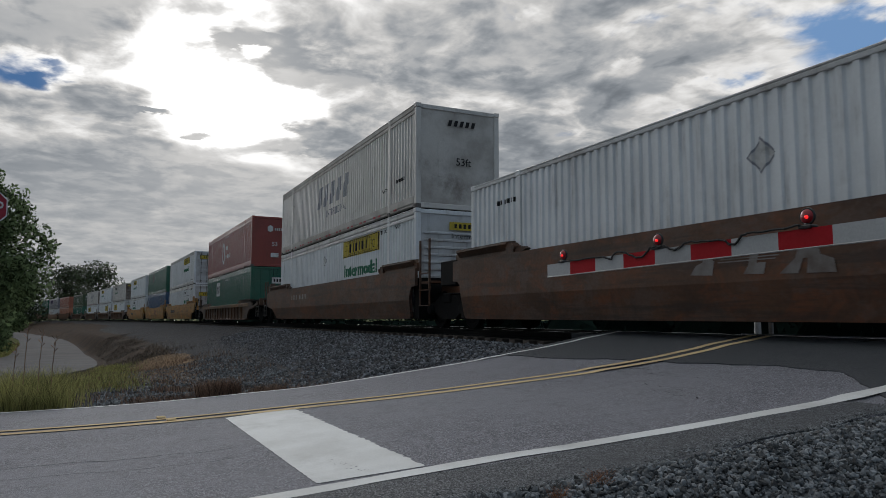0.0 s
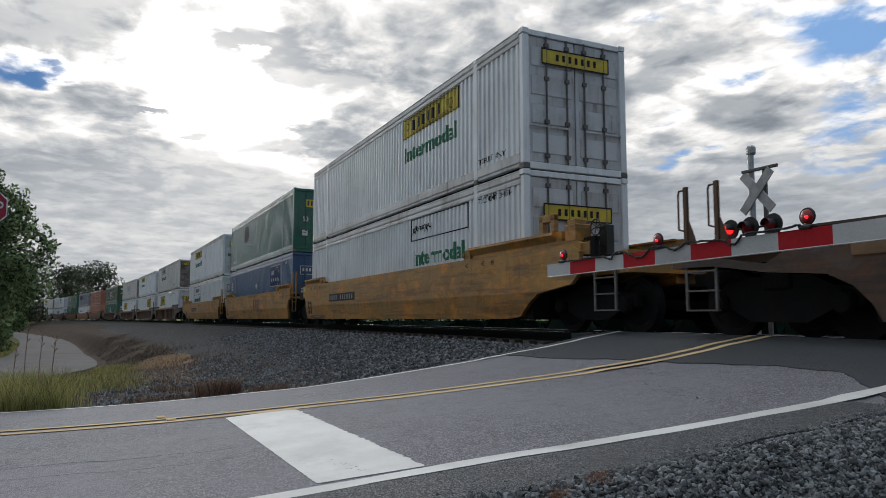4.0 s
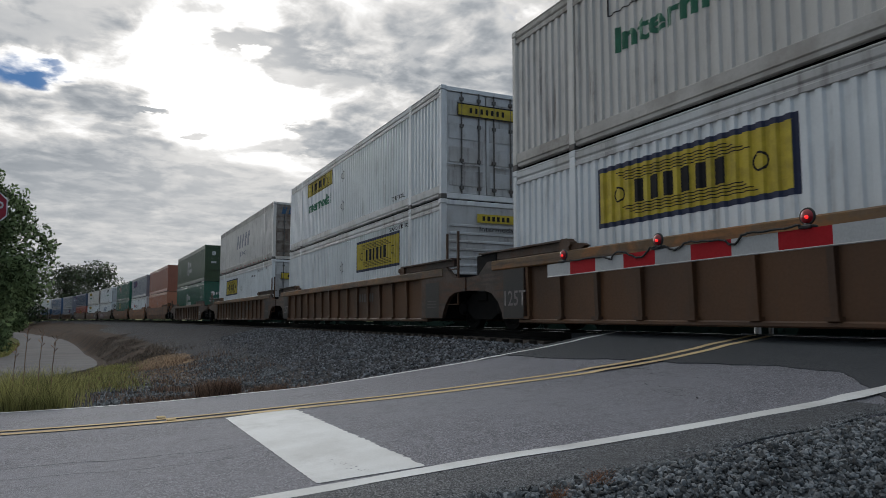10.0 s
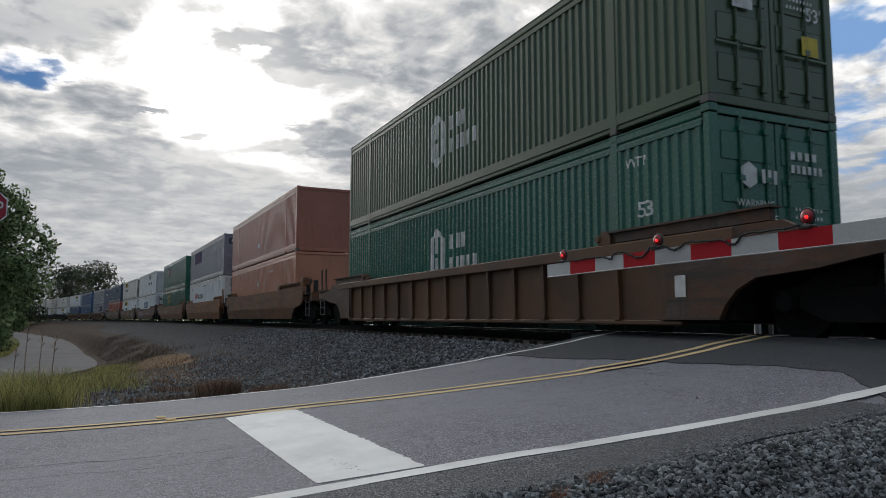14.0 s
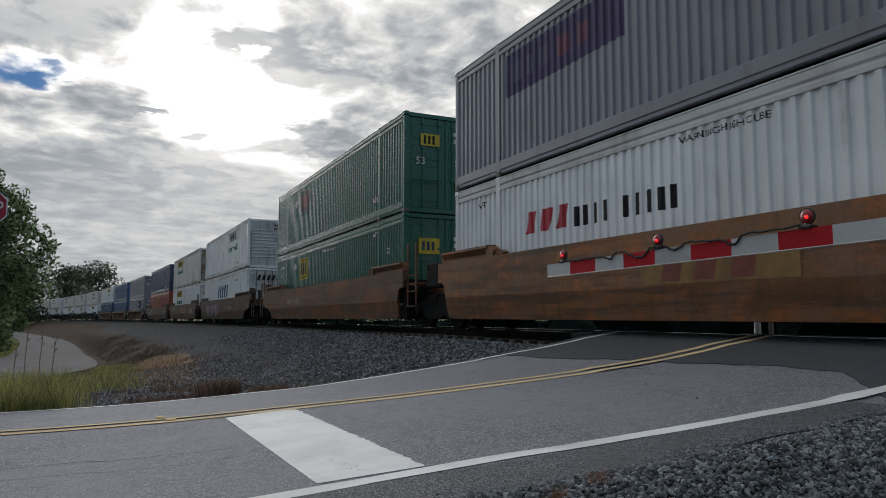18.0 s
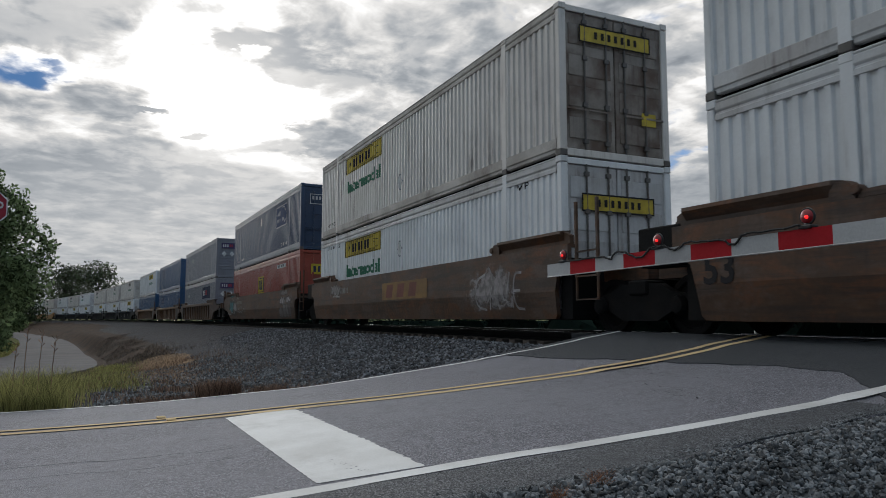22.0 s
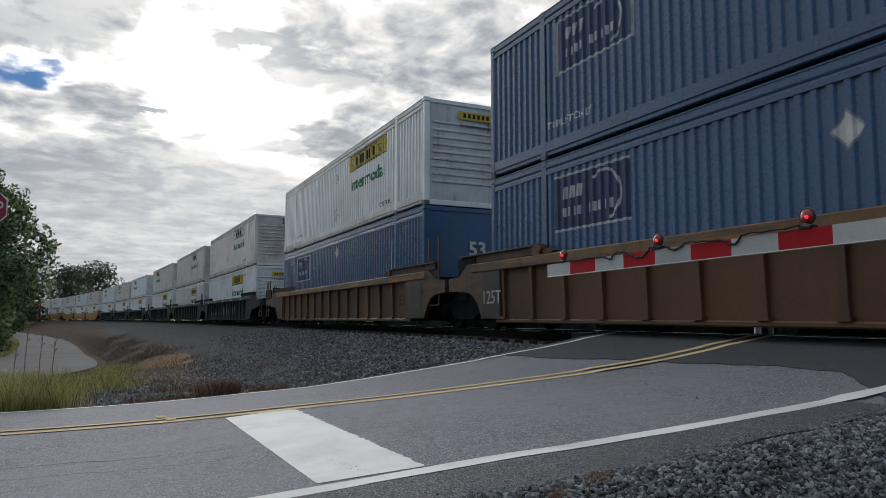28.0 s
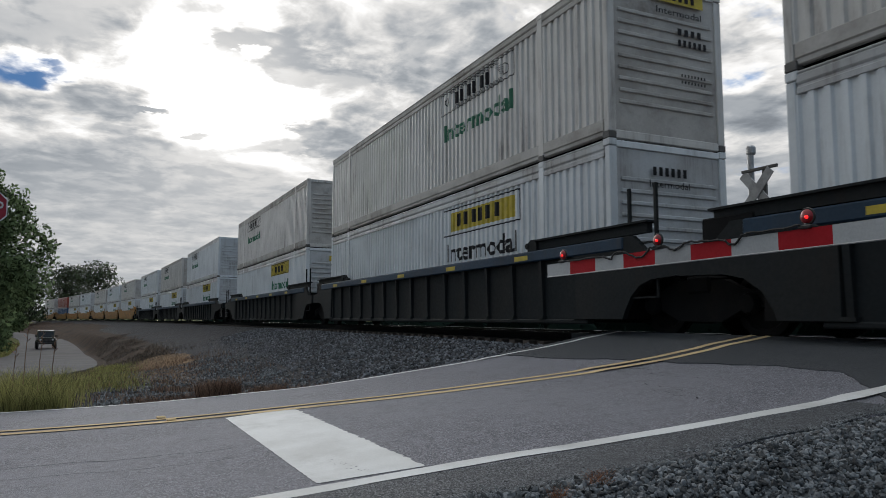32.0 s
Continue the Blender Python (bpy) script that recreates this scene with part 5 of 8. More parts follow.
def make_truck_frame():
    bm = bmesh.new()
    for s in (-1, 1):
        slab(bm, ((-1.12, 0.42), (-1.12, 0.62), (-0.75, 0.66), (-0.45, 0.80), (0.45, 0.80), (0.75, 0.66), (1.12, 0.62), (1.12, 0.42), (0.78, 0.40), (0.40, 0.22), (-0.40, 0.22), (-0.78, 0.40)), s * 0.93, s * 1.06)
        for x in (-0.9, 0.9):
            lathe(bm, ((0.14, s * 1.05), (0.15, s * 1.10), (0.12, s * 1.16), (0.05, s * 1.17)), "y", 12, (x, 0, 0.46))
        for x in (-0.22, -0.08, 0.08, 0.22):
            rod(bm, (x, s * 1.0, 0.26), (x, s * 1.0, 0.70), 0.055, 8)
    box(bm, -0.22, 0.22, -1.1, 1.1, 0.62, 0.86, bev=0.03)
    return bm


def truck(car, x):
    ob = link_part("truck", shared("truck", make_truck_frame, STEEL), car, "dark greasy steel truck", Matrix.Translation((x, 0, 0)))
    for ax in (-0.9, 0.9):
        link_part("axle", shared("axle", lambda: axle_mesh(), STEEL), ob, m=Matrix.Translation((ax, 0, 0.46)))
        for s in (-1, 1):
            w = shared("wheel", make_wheel, STEEL)
            link_part("wheel", w, ob, m=pose(ax, s * 0.78, 0.46, 0, 0, 0 if s < 0 else 180))


def axle_mesh():
    bm = bmesh.new()
    rod(bm, (0, -1.05, 0), (0, 1.05, 0), 0.085, 10)
    return bm


def ladder(x):
    bm = bmesh.new()
    for o in (-0.26, 0.26):
        box(bm, x + o - 0.02, x + o + 0.02, -1.475, -1.445, 0.36, 1.1)
    for z in (0.36, 0.62, 0.88):
        box(bm, x - 0.26, x + 0.26, -1.48, -1.40, z, z + 0.022)
    return bm


def end_gear(car, end, colour, wheel):
    """Deck, end sill, coupler, steps and hand rails over an outer truck."""
    e = end

    def span(a, b):
        return min(e * a, e * b), max(e * a, e * b)

    link_part("deck", shared(("deck", e), lambda: boxes((*span(8.55, 11.25), -1.05, 1.05, 0.98, 1.20), (*span(11.1, 11.3), -1.45, 1.45, 0.95, 1.30), (*span(8.5, 11.2), -0.4, 0.4, 0.8, 0.98)), colour), car)
    for s in (-1, 1):
        link_part("walkway", shared(("walkway", e, s), lambda: boxes((*span(8.75, 11.2), min(s * 1.08, s * 1.48), max(s * 1.08, s * 1.48), 1.20, 1.25)), STEEL), car)
    link_part("coupler", shared(("coupler", e), lambda: boxes((*span(11.3, 11.75), -0.12, 0.12, 0.72, 0.95), (*span(11.62, 11.8), -0.2, 0.2, 0.68, 1.0), bev=0.02), STEEL), car)
    link_part("side_steps", shared(("side_steps", e), lambda: ladder(e * 10.75), CASTING), car)
    tall = 2.31 if colour is TAN else 2.08
    for x in () if e > 0 else (11.36, 10.86) if colour is TAN else (11.05, 10.5):
        def rail():
            bm = bmesh.new()
            box(bm, -x - 0.035, -x + 0.035, -1.43, -1.38, 1.2, tall, bev=0.006)
            slab(bm, ((-x + 0.03, 1.2), (-x + 0.2, 1.2), (-x + 0.11, 1.45), (-x + 0.03, 1.62)), -1.41, -1.39)
            for p, q in (((-x, tall - 0.04), (-x - 0.13, tall - 0.04)), ((-x - 0.13, tall - 0.04), (-x - 0.15, tall - 0.09)), ((-x - 0.15, tall - 0.09), (-x - 0.15, 1.5)), ((-x - 0.15, 1.5), (-x, 1.45))):
                rod(bm, (p[0], -1.4, p[1]), (q[0], -1.4, q[1]), 0.014, 6)
            return bm

        link_part("hand_rail", shared(("hand_rail", e, x, tall), rail, colour), car)
    if wheel:
        def make():
            bm = bmesh.new()
            torus(bm, (e * 11.05, -0.78, 1.72), 0.27, 0.016, "y")
            return bm

        def spoke():
            bm = bmesh.new()
            rod(bm, (-0.265, 0, 0), (0.265, 0, 0), 0.011, 6)
            return bm

        def hub():
            bm = bmesh.new()
            rod(bm, (e * 11.05, -0.81, 1.72), (e * 11.05, -0.6, 1.72), 0.03, 8)
            return bm

        def housing():
            bm = bmesh.new()
            box(bm, *span(10.32, 10.62), -0.75, -0.35, 1.38, 1.86, bev=0.03)
            rod(bm, (e * 10.47, -0.5, 1.2), (e * 10.47, -0.5, 1.5), 0.07, 8)
            return bm

        link_part("brake_housing", shared(("brake_housing", e), housing, STEEL), car)

        ring = link_part("brake_wheel", shared(("brake_wheel", e), make, BLACK), car, "black spoked brake wheel")
        for k in range(3):
            link_part("spoke", shared("spoke", spoke, BLACK), ring, m=pose(e * 11.05, -0.78 + 0.003 * k, 1.72, 0, 60 * k + 15, 0))
        link_part("hub", shared(("hub", e), hub, BLACK), ring)

        def tanks():
            bm = bmesh.new()
            lathe(bm, ((0.02, -0.5), (0.16, -0.46), (0.16, 0.46), (0.02, 0.5)), "y", 12, (e * 10.3, 0.1, 1.42))
            box(bm, *span(9.9, 10.1), -1.0, -0.7, 1.2, 1.75, bev=0.02)
            return bm

        link_part("air_reservoir", shared(("air_reservoir", e), tanks, STEEL), car)


def end_fittings(car, e, trim):
    """Boxes, a lifting bracket and a hand wheel on the stepped outer end of a smooth car."""

    def span(a, b):
        return min(e * a, e * b), max(e * a, e * b)

    link_part("end_box", shared(("end_box", e), lambda: boxes((*span(9.66, 9.98), -1.46, -1.12, 1.56, 1.86), (*span(9.7, 9.94), -1.44, -1.2, 1.86, 1.95), (*span(9.98, 10.3), -1.42, -1.2, 1.30, 1.52), bev=0.012), trim), car)
    link_part("pipe_bracket", shared(("pipe_bracket", e), lambda: boxes((*span(10.3, 10.42), -1.4, -1.3, 1.25, 1.60), (*span(10.1, 10.46), -1.38, -1.32, 1.56, 1.60), (*span(10.5, 10.58), -1.4, -1.34, 1.25, 1.42)), STEEL), car)
    if trim is TAN:
        link_part("lifting_bracket", shared(("lifting_bracket", e), lambda: boxes((*span(8.84, 8.97), -1.46, -1.36, 1.78, 2.1), (*span(9.21, 9.34), -1.46, -1.36, 1.78, 2.1), (*span(8.84, 9.34), -1.46, -1.36, 1.98, 2.12), bev=0.01), trim), car)

    def ring():
        bm = bmesh.new()
        torus(bm, (e * 8.9 if e < 0 else e * 10.2, -1.2, 1.78), 0.14, 0.013, "y", 16, 5)
        for k in range(3):
            a = k * math.pi / 3 + 0.3
            c = Vector((e * 8.9 if e < 0 else e * 10.2, -1.2, 1.78))
            d = Vector((math.cos(a), 0, math.sin(a))) * 0.135
            rod(bm, c - d, c + d, 0.008, 5)
        rod(bm, (e * 8.9 if e < 0 else e * 10.2, -1.2, 1.78), (e * 8.9 if e < 0 else e * 10.2, -1.0, 1.78), 0.02, 6)
        box(bm, *span(8.8 if e < 0 else 10.1, 9.0 if e < 0 else 10.3), -1.05, -0.9, 1.2, 1.82)
        return bm

    link_part("hand_wheel", shared(("hand_wheel", e), ring, BLACK), car, "small black hand wheel on its housing")


def well_car(label, kind, colour, trim, front, rear, top=1.42, brake=False):
    """One platform of a container well car. front, rear: 'outer' ends carry a truck, a deck and a coupler; a 'joint' at the rear carries the shared truck."""
    car = thing("well_car", label, "railway car", "cars of the train")
    for s in (-1, 1):
        if kind == "smooth":
            link_part("side_sill", shared(("side_sill", s, front, rear), lambda: loft_sill(s, front, rear), colour), car)
            for e, how in ((-1, rear), (1, front)):
                link_part("raised_end", shared(("raised_end", s, e, how), lambda: raised_end(s, e, how), trim), car)
                link_part("guide_block", shared(("guide_block", s, e), lambda: lock_box(s, e, 1.53), trim), car)
        else:
            link_part("side_sheet", shared(("side_sheet", s, top), lambda: ribbed_sheet(s, top), colour), car)
            link_part("top_chord", shared(("top_chord", s, top), lambda: chord(s, top - 0.2, top), trim), car)
            link_part("bottom_chord", shared(("bottom_chord", s), lambda: chord(s, 0.16, 0.24, 7.6, 1.30, 1.47), colour), car)
            n = 15
            for i in range(n):
                x = -7.28 + i * 14.56 / (n - 1)
                link_part("rib", shared(("rib", s, top), lambda: rib_piece(s, 0.24, top - 0.19), colour), car, m=Matrix.Translation((x, 0, 0)))
            for e, how in ((-1, rear), (1, front)):
                def gusset():
                    bm = bmesh.new()
                    if how == "outer":
                        tail = ((9.3, top), (9.7, top - 0.2), (11.05, 1.14), (11.05, 0.95), (10.5, 0.94), (9.7, 0.82), (8.9, 0.76), (8.6, 0.62), (8.4, 0.42), (8.3, 0.24))
                    elif e > 0:
                        tail = ((8.8, top), (9.2, 1.16), (9.75, 1.14), (9.75, 0.85), (9.2, 0.82), (8.95, 0.74), (8.75, 0.58), (8.6, 0.36), (8.54, 0.24))
                    else:
                        tail = ((8.8, top), (9.2, 1.16), (9.75, 1.14), (9.75, 0.85), (8.95, 0.83), (8.62, 0.76), (8.35, 0.58), (8.2, 0.36), (8.16, 0.24))
                    slab(bm, [(e * x, z) for x, z in ((7.35, top),) + tail + ((7.35, 0.24),)], s * 1.41, s * 1.50)
                    slab(bm, [(e * x, z) for x, z in ((6.0, top + 0.02), (9.1, top + 0.02), (9.1, top + 0.17), (6.2, top + 0.17))], s * 1.36, s * 1.46)
                    slab(bm, [(e * x, z) for x, z in ((6.1, top + 0.17), (9.15, top + 0.17), (9.15, top + 0.20), (6.1, top + 0.20))], s * 1.30, s * 1.52)
                    return bm
                link_part("end_gusset", shared(("end_gusset", s, e, top, how), gusset, GUSSETBROWN if colour is RIBBROWN else colour), car)
                link_part("guide_block", shared(("guide_block", s, e, top), lambda: lock_box(s, e, top), colour), car)
    for e, how in ((-1, rear), (1, front)):
        if kind == "smooth" and how == "outer":
            end_fittings(car, e, trim)
    link_part("well_floor", shared("well_floor", lambda: boxes((-8.3, 8.3, -1.3, 1.3, 0.22, 0.30)), STEEL), car)
    for e in (-1, 1):
        link_part("bulkhead", shared(("bulkhead", e), lambda: boxes((min(e * 8.12, e * 8.45), max(e * 8.12, e * 8.45), -1.36, 1.36, 0.24, 1.30)), STEEL), car)
    for e, how in ((1, front), (-1, rear)):
        if how == "outer":
            truck(car, e * 9.9)
            end_gear(car, e, colour, e > 0 and brake)
        else:
            link_part("end_platform", shared(("end_platform", e), lambda: boxes((min(e * 8.55, e * 9.68), max(e * 8.55, e * 9.68), -0.75, 0.75, 0.88, 1.12), (min(e * 8.6, e * 9.3), max(e * 8.6, e * 9.3), -1.4, -0.8, 1.12, 1.18)), colour), car)

            def posts():
                bm = bmesh.new()
                for x in (8.68, 9.26):
                    box(bm, e * x - 0.028, e * x + 0.028, -1.45, -1.40, 0.94, 2.24, bev=0.006)
                    box(bm, e * x - 0.018, e * x + 0.018, -1.44, -1.41, 0.55, 0.94)
                for z in (0.55, 0.94, 1.36):
                    box(bm, e * 8.68, e * 9.26, -1.46, -1.41, z, z + 0.025)
                return bm

            if e > 0:
                link_part("hand_rail", shared(("joint_rail", e), posts, colour), car)
            if e < 0:
                for s in (-1, 1):
                    link_part("end_bolster", shared(("end_bolster", s), lambda: boxes((-9.3, -8.45, min(s * 1.1, s * 1.485), max(s * 1.1, s * 1.485), 1.0, 1.58), bev=0.02), STEEL), car)
                link_part("end_cabinet", shared("end_cabinet", lambda: boxes((-9.15, -8.6, -0.9, 0.4, 1.4, 1.72), bev=0.02), colour), car)
                truck(car, -9.8)
    return car


def data_panels(car, front, rear):
    """Black stencil panels painted on the end plates of a ribbed car."""
    if rear == "joint":
        car_mark(car, "rect", -1.506, BLACKPAINT, -8.12, -7.37, 0.26, 1.2)
    if front == "joint":
        car_mark(car, "rect", -1.506, BLACKPAINT, 7.6, 8.38, 0.26, 1.1)
        for z in (0.5, 0.57, 0.64):
            car_mark(car, "rect", -1.511, CASTING, 7.72, 8.25, z, z + 0.02)


def car_mark(car, kind, y, material, *a):
    """A marking on the side of a car that faces the road."""
    if kind == "blocks" and a[4] <= 6:
        for row in bars(*a):
            car_mark(car, "bar", y, material, *row)
        return
    bm = letters(a[0], a[3]) if kind == "text" else shape(kind, *a)
    if kind == "text":
        for v in bm.verts:
            v.co += Vector((a[1], 0, a[2]))
    if y < -1.521:
        bmesh.ops.bisect_plane(bm, geom=bm.verts[:] + bm.edges[:] + bm.faces[:], plane_co=(0, 0, 0.72), plane_no=(0, 0, 1), dist=1e-5)
    for v in bm.verts:
        if y < -1.521:
            v.co.y = -1.522 + 0.35 * (y + 1.525) - 0.002 + 0.163 * max(0.0, 0.72 - v.co.z)
        else:
            v.co.y += y
    if kind == "swash":
        material = MISTS[material.name]
    part(NAMES.get(kind, "marking"), bm, material, car)


def bubble(car, y, fill, pts, bar=None):
    """One fat sprayed letter with a dark outline."""
    for _ in range(2):
        pts = [(p[0] * (1 - u) + q[0] * u, p[1] * (1 - u) + q[1] * u) for p, q in zip(pts, pts[1:] + pts[:1]) for u in (0.25, 0.75)]
    car_mark(car, "patch", y, fill, *pts)
    car_mark(car, "stroke", y - 0.006, BLACKPAINT, 0.035, pts + pts[:1])
    if bar:
        car_mark(car, "stroke", y - 0.006, BLACKPAINT, 0.018, bar)


# ---------------------------------------------------------------- the train
def travelled(t):
    return 13.19457 * t - 0.0099215 * t * t


def unit_pose(s):
    """Pose of a car whose middle lies s metres along the track; it rests on two points of the curve."""
    xf, yf, zf, _ = rail_path(s + 6.0)
    xr, yr, zr, _ = rail_path(s - 6.0)
    return pose((xf + xr) / 2, (yf + yr) / 2, (zf + zr) / 2, 0, -math.degrees(math.atan2(zf - zr, 12.0)), math.degrees(math.atan2(yf - yr, xf - xr)))


TRAIN = []          # (object, start of its container's front along the track, height above the rail)


def unit(offset, car, lower, upper):
    TRAIN.append((car, offset, 0.0))
    if lower:
        TRAIN.append((lower, offset, 0.304))
    if upper:
        TRAIN.append((upper, offset, 0.304 + TALL + 0.016))


SMOOTH_BROWN = "brown smooth-sided steel well car carrying stacked containers"
SMOOTH_YELLOW = "yellow smooth-sided steel well car carrying stacked containers"
RIBBED_BROWN = "rusty brown ribbed steel well car carrying stacked containers"
RIBBED_DARK = "dark slate ribbed steel well car with a navy chord"


def white(label="white corrugated 53-foot container with a yellow panel", marks=(), lead="wall", colour=None, dash=False, slim=False):
    return container(label, colour or WHITE, lead, list(marks), dash=dash, slim=slim)


WTP = [("text", INK, 0, "WTP", 6.45, 2.48, 0.15)]
END_53 = [("end_text", CHALK, 5, "53", 0.2, 1.2, 0.35)]


def build_train():
    # a lone white box in a brown well
    c = well_car(SMOOTH_BROWN, "smooth", BROWN, BROWN, "joint", "joint")
    car_mark(c, "patch", -1.535, WORNLOGO, (-1.2, 0.84), (-0.82, 0.82), (-0.78, 1.0), (-0.95, 1.12), (-0.98, 1.0), (-1.1, 0.96))
    for k in range(5):
        car_mark(c, "rect", -1.535, WORNLOGO, -0.72 + 0.05 * k, 0.16 + 0.04 * k, 0.97 + 0.035 * k, 0.985 + 0.035 * k)
    car_mark(c, "patch", -1.535, WORNLOGO, (-0.32, 0.81), (-0.02, 0.8), (0.02, 0.94), (-0.12, 0.94), (-0.06, 1.1), (-0.2, 1.12), (-0.24, 0.92))
    car_mark(c, "patch", -1.538, WORNLOGO, (0.2, 0.79), (0.45, 0.78), (0.52, 0.95), (0.58, 0.95), (0.56, 0.78), (0.92, 0.77), (0.9, 0.92), (0.74, 0.98), (0.7, 1.14), (0.48, 1.14), (0.42, 0.96))
    unit(2.1, c, white("plain white corrugated container alone in its well", placard(-0.2, 2.0) + numbers(-6.9, 2.3, INK, 6, 0.8), slim=True), None)
    c = well_car(SMOOTH_BROWN, "smooth", BROWN, DARKBROWN, "joint", "outer")
    car_mark(c, "blocks", -1.535, SPRAYWHITE, -4.9, -2.3, 1.03, 1.22, 9, 0.0)
    unit(-17.3, c, white(marks=intermodal(1.57) + placard(-0.7, 2.1) + stack_limit() + WTP + end_small()),
         white("grey-white corrugated container with slanted dark blocks", slant_logo(-1.9, 1.3, GREY) + [("text", GREY, 0, "INTERMODAL", -0.6, 0.85, 0.28)] + [("text", INK, 0, "WTP", 5.4, 0.75, 0.14)] + numbers(6.6, 0.9, INK, 4, 0.7)
               + [("end_blocks", INK, 5, -0.35, 0.55, 2.35, 2.52, 5, 0.05), ("end_text", INK, 5, "53ft", -0.1, 1.25, 0.22)], "flat", colour=DIRTY, dash=True))
    # red over green, in a single tan car
    c = well_car("tan ribbed steel well car carrying red and green containers", "ribbed", RIBBROWN, RIBTAN, "outer", "outer", 1.12)
    car_mark(c, "blocks", -1.415, SPRAYWHITE, -4.75, -2.9, 0.5, 0.7, 9, 0.0)
    car_mark(c, "text", -1.415, INK, "53", -0.75, 0.48, 0.28)
    unit(-40.84, c, container("green corrugated container with a white square marking", GREEN, "doors", [("rect", CHALK, 0, -3.71, -2.3, 1.5, 2.45), ("blocks", INK, 1, -3.5, -2.5, 1.7, 2.2, 3, 0.0)] + high_cube(-0.3, CHALK)
                              + [("end_rect", CHALK, 5, -0.1, 0.6, 1.95, 2.3), ("end_blocks", INK, 6, 0.0, 0.5, 2.03, 2.22, 3, 0.0), ("end_text", CHALK, 5, "53", 0.0, 1.0, 0.22)]),
         container("faded red corrugated container with a white hexagon marking", RED, "flat", hexes(-1.85) + high_cube(-0.9, CHALK) + [("end_hexagon", CHALK, 5, -0.25, 2.2, 0.16, 0.2), ("end_blocks", CHALK, 5, 0.0, 0.7, 2.1, 2.25, 6, 0.0), ("end_text", CHALK, 5, "53", -0.15, 1.2, 0.25),
                   ("end_rect", CHALK, 5, -0.2, 0.25, 0.55, 0.8), ("end_blocks", CHALK, 5, 0.45, 0.95, 0.45, 0.7, 3, 0.0)]))
    # three yellow wells
    for k, (off, lower, upper) in enumerate((
            (-64.39, white(marks=[("frame", INK, 1, 2.2, 5.6, 2.0, 2.6, 0.03)] + [("text", LOGOGREEN, 1, "Intermodal", 2.4, 1.34, 0.42, 3.0)] + [("scrawl", INK, 1, 2.4, 2.1, 1.2, 0.4, 3, 0.03)] + stack_limit(6.2) + WTP + end_badge(1.9), lead="doors"),
             white("white corrugated container with a yellow panel", intermodal(1.57) + top_lift(6.15) + end_badge(2.2), lead="doors")),
            (-83.86, container("blue corrugated container with a white outlined square", BLUE, "doors", square_logo(3.53) + placard(0.15, 1.7) + [("text", CHALK, 0, "WTP", 6.45, 2.44, 0.15), ("text", CHALK, 0, "53", -7.7, 1.72, 0.46), ("text", CHALK, 0, "WTP", -6.9, 2.35, 0.14)]
                               + [("end_frame", CHALK, 5, -0.95, -0.1, 1.9, 2.3, 0.03), ("end_blocks", CHALK, 6, -0.85, -0.4, 2.05, 2.2, 3, 0.0)] + END_53),
             container("dark green corrugated container with a worn square marking", GREEN, "doors", [("rect", CASTING, 0, -3.7, -2.4, 1.5, 2.4), ("blocks", CHALK, 0, -6.9, -6.4, 0.5, 0.62, 2, 0.0)] + [("end_rect", YELLOW, 5, -0.75, -0.15, 2.05, 2.4), ("end_blocks", DEEPBLUE, 6, -0.68, -0.22, 2.12, 2.33, 3, 0.0), ("end_text", CHALK, 5, "53", -0.9, 1.4, 0.22),
                       ("end_diamond", CHALK, 5, 0.7, 1.72, 0.2), ("end_rect", YELLOW, 5, 0.3, 0.65, 0.7, 0.95), ("end_rect", CHALK, 5, 0.68, 1.0, 0.72, 0.93), ("end_rect", CHALK, 5, -0.9, -0.65, 0.75, 1.0)] + end_numbers(CHALK, 2.3))),
            (-103.26, white(marks=[("frame", INK, 1, -5.0, -1.4, 1.9, 2.6, 0.03), ("blocks", INK, 1, -4.3, -2.2, 2.1, 2.4, 6, 0.0), ("text", LOGOGREEN, 1, "Intermodal", -4.8, 1.34, 0.42, 3.3)] + placard(0.2, 1.9) + [("rect", LOGORED, 0, 0.15, 0.24, 2.2, 2.6)] + [("end_frame", INK, 5, -0.95, 0.95, 1.8, 2.3, 0.03), ("end_blocks", INK, 5, -0.5, 0.65, 1.92, 2.15, 6, 0.0)], lead="doors"),
             white("white corrugated container with a yellow panel", intermodal(-5.0) + placard(0.2, 1.9) + end_badge(2.05) + [("end_rect", CASTING, 5, -0.95, -0.45, 1.35, 1.55), ("end_rect", YELLOW, 5, 0.6, 0.9, 0.8, 1.1), ("end_blocks", INK, 6, 0.63, 0.87, 0.9, 1.0, 3, 0.0)], lead="doors")))):
        c = well_car(SMOOTH_YELLOW, "smooth", TAN, TAN, "outer" if k == 0 else "joint", "outer" if k == 2 else "joint")
        car_mark(c, "text", -1.535, INK, "53", -8.18 if k == 2 else -7.8, 0.44, 0.46)
        if k < 2:
            car_mark(c, "text", -1.492, CHALK, "125T", -9.14, 1.31, 0.19)
            car_mark(c, "rect", -1.528, YELLOW, -8.43, -8.21, 1.31, 1.5)
        else:
            car_mark(c, "rect", -1.475, YELLOW, -9.95, -9.45, 1.36, 1.52)
        for x, number in ((-7.33, "48"), (-6.89, "45"), (-6.14, "40")):
            car_mark(c, "text", -1.525, INK, number, x, 1.34, 0.11)
        car_mark(c, "blocks", -1.48, SPRAYWHITE, -6.99, -6.02, 0.305, 0.335, 14, 0.0)
        car_mark(c, "rect", -1.474, MAROON, -7.5, -5.5, 0.26, 0.36)
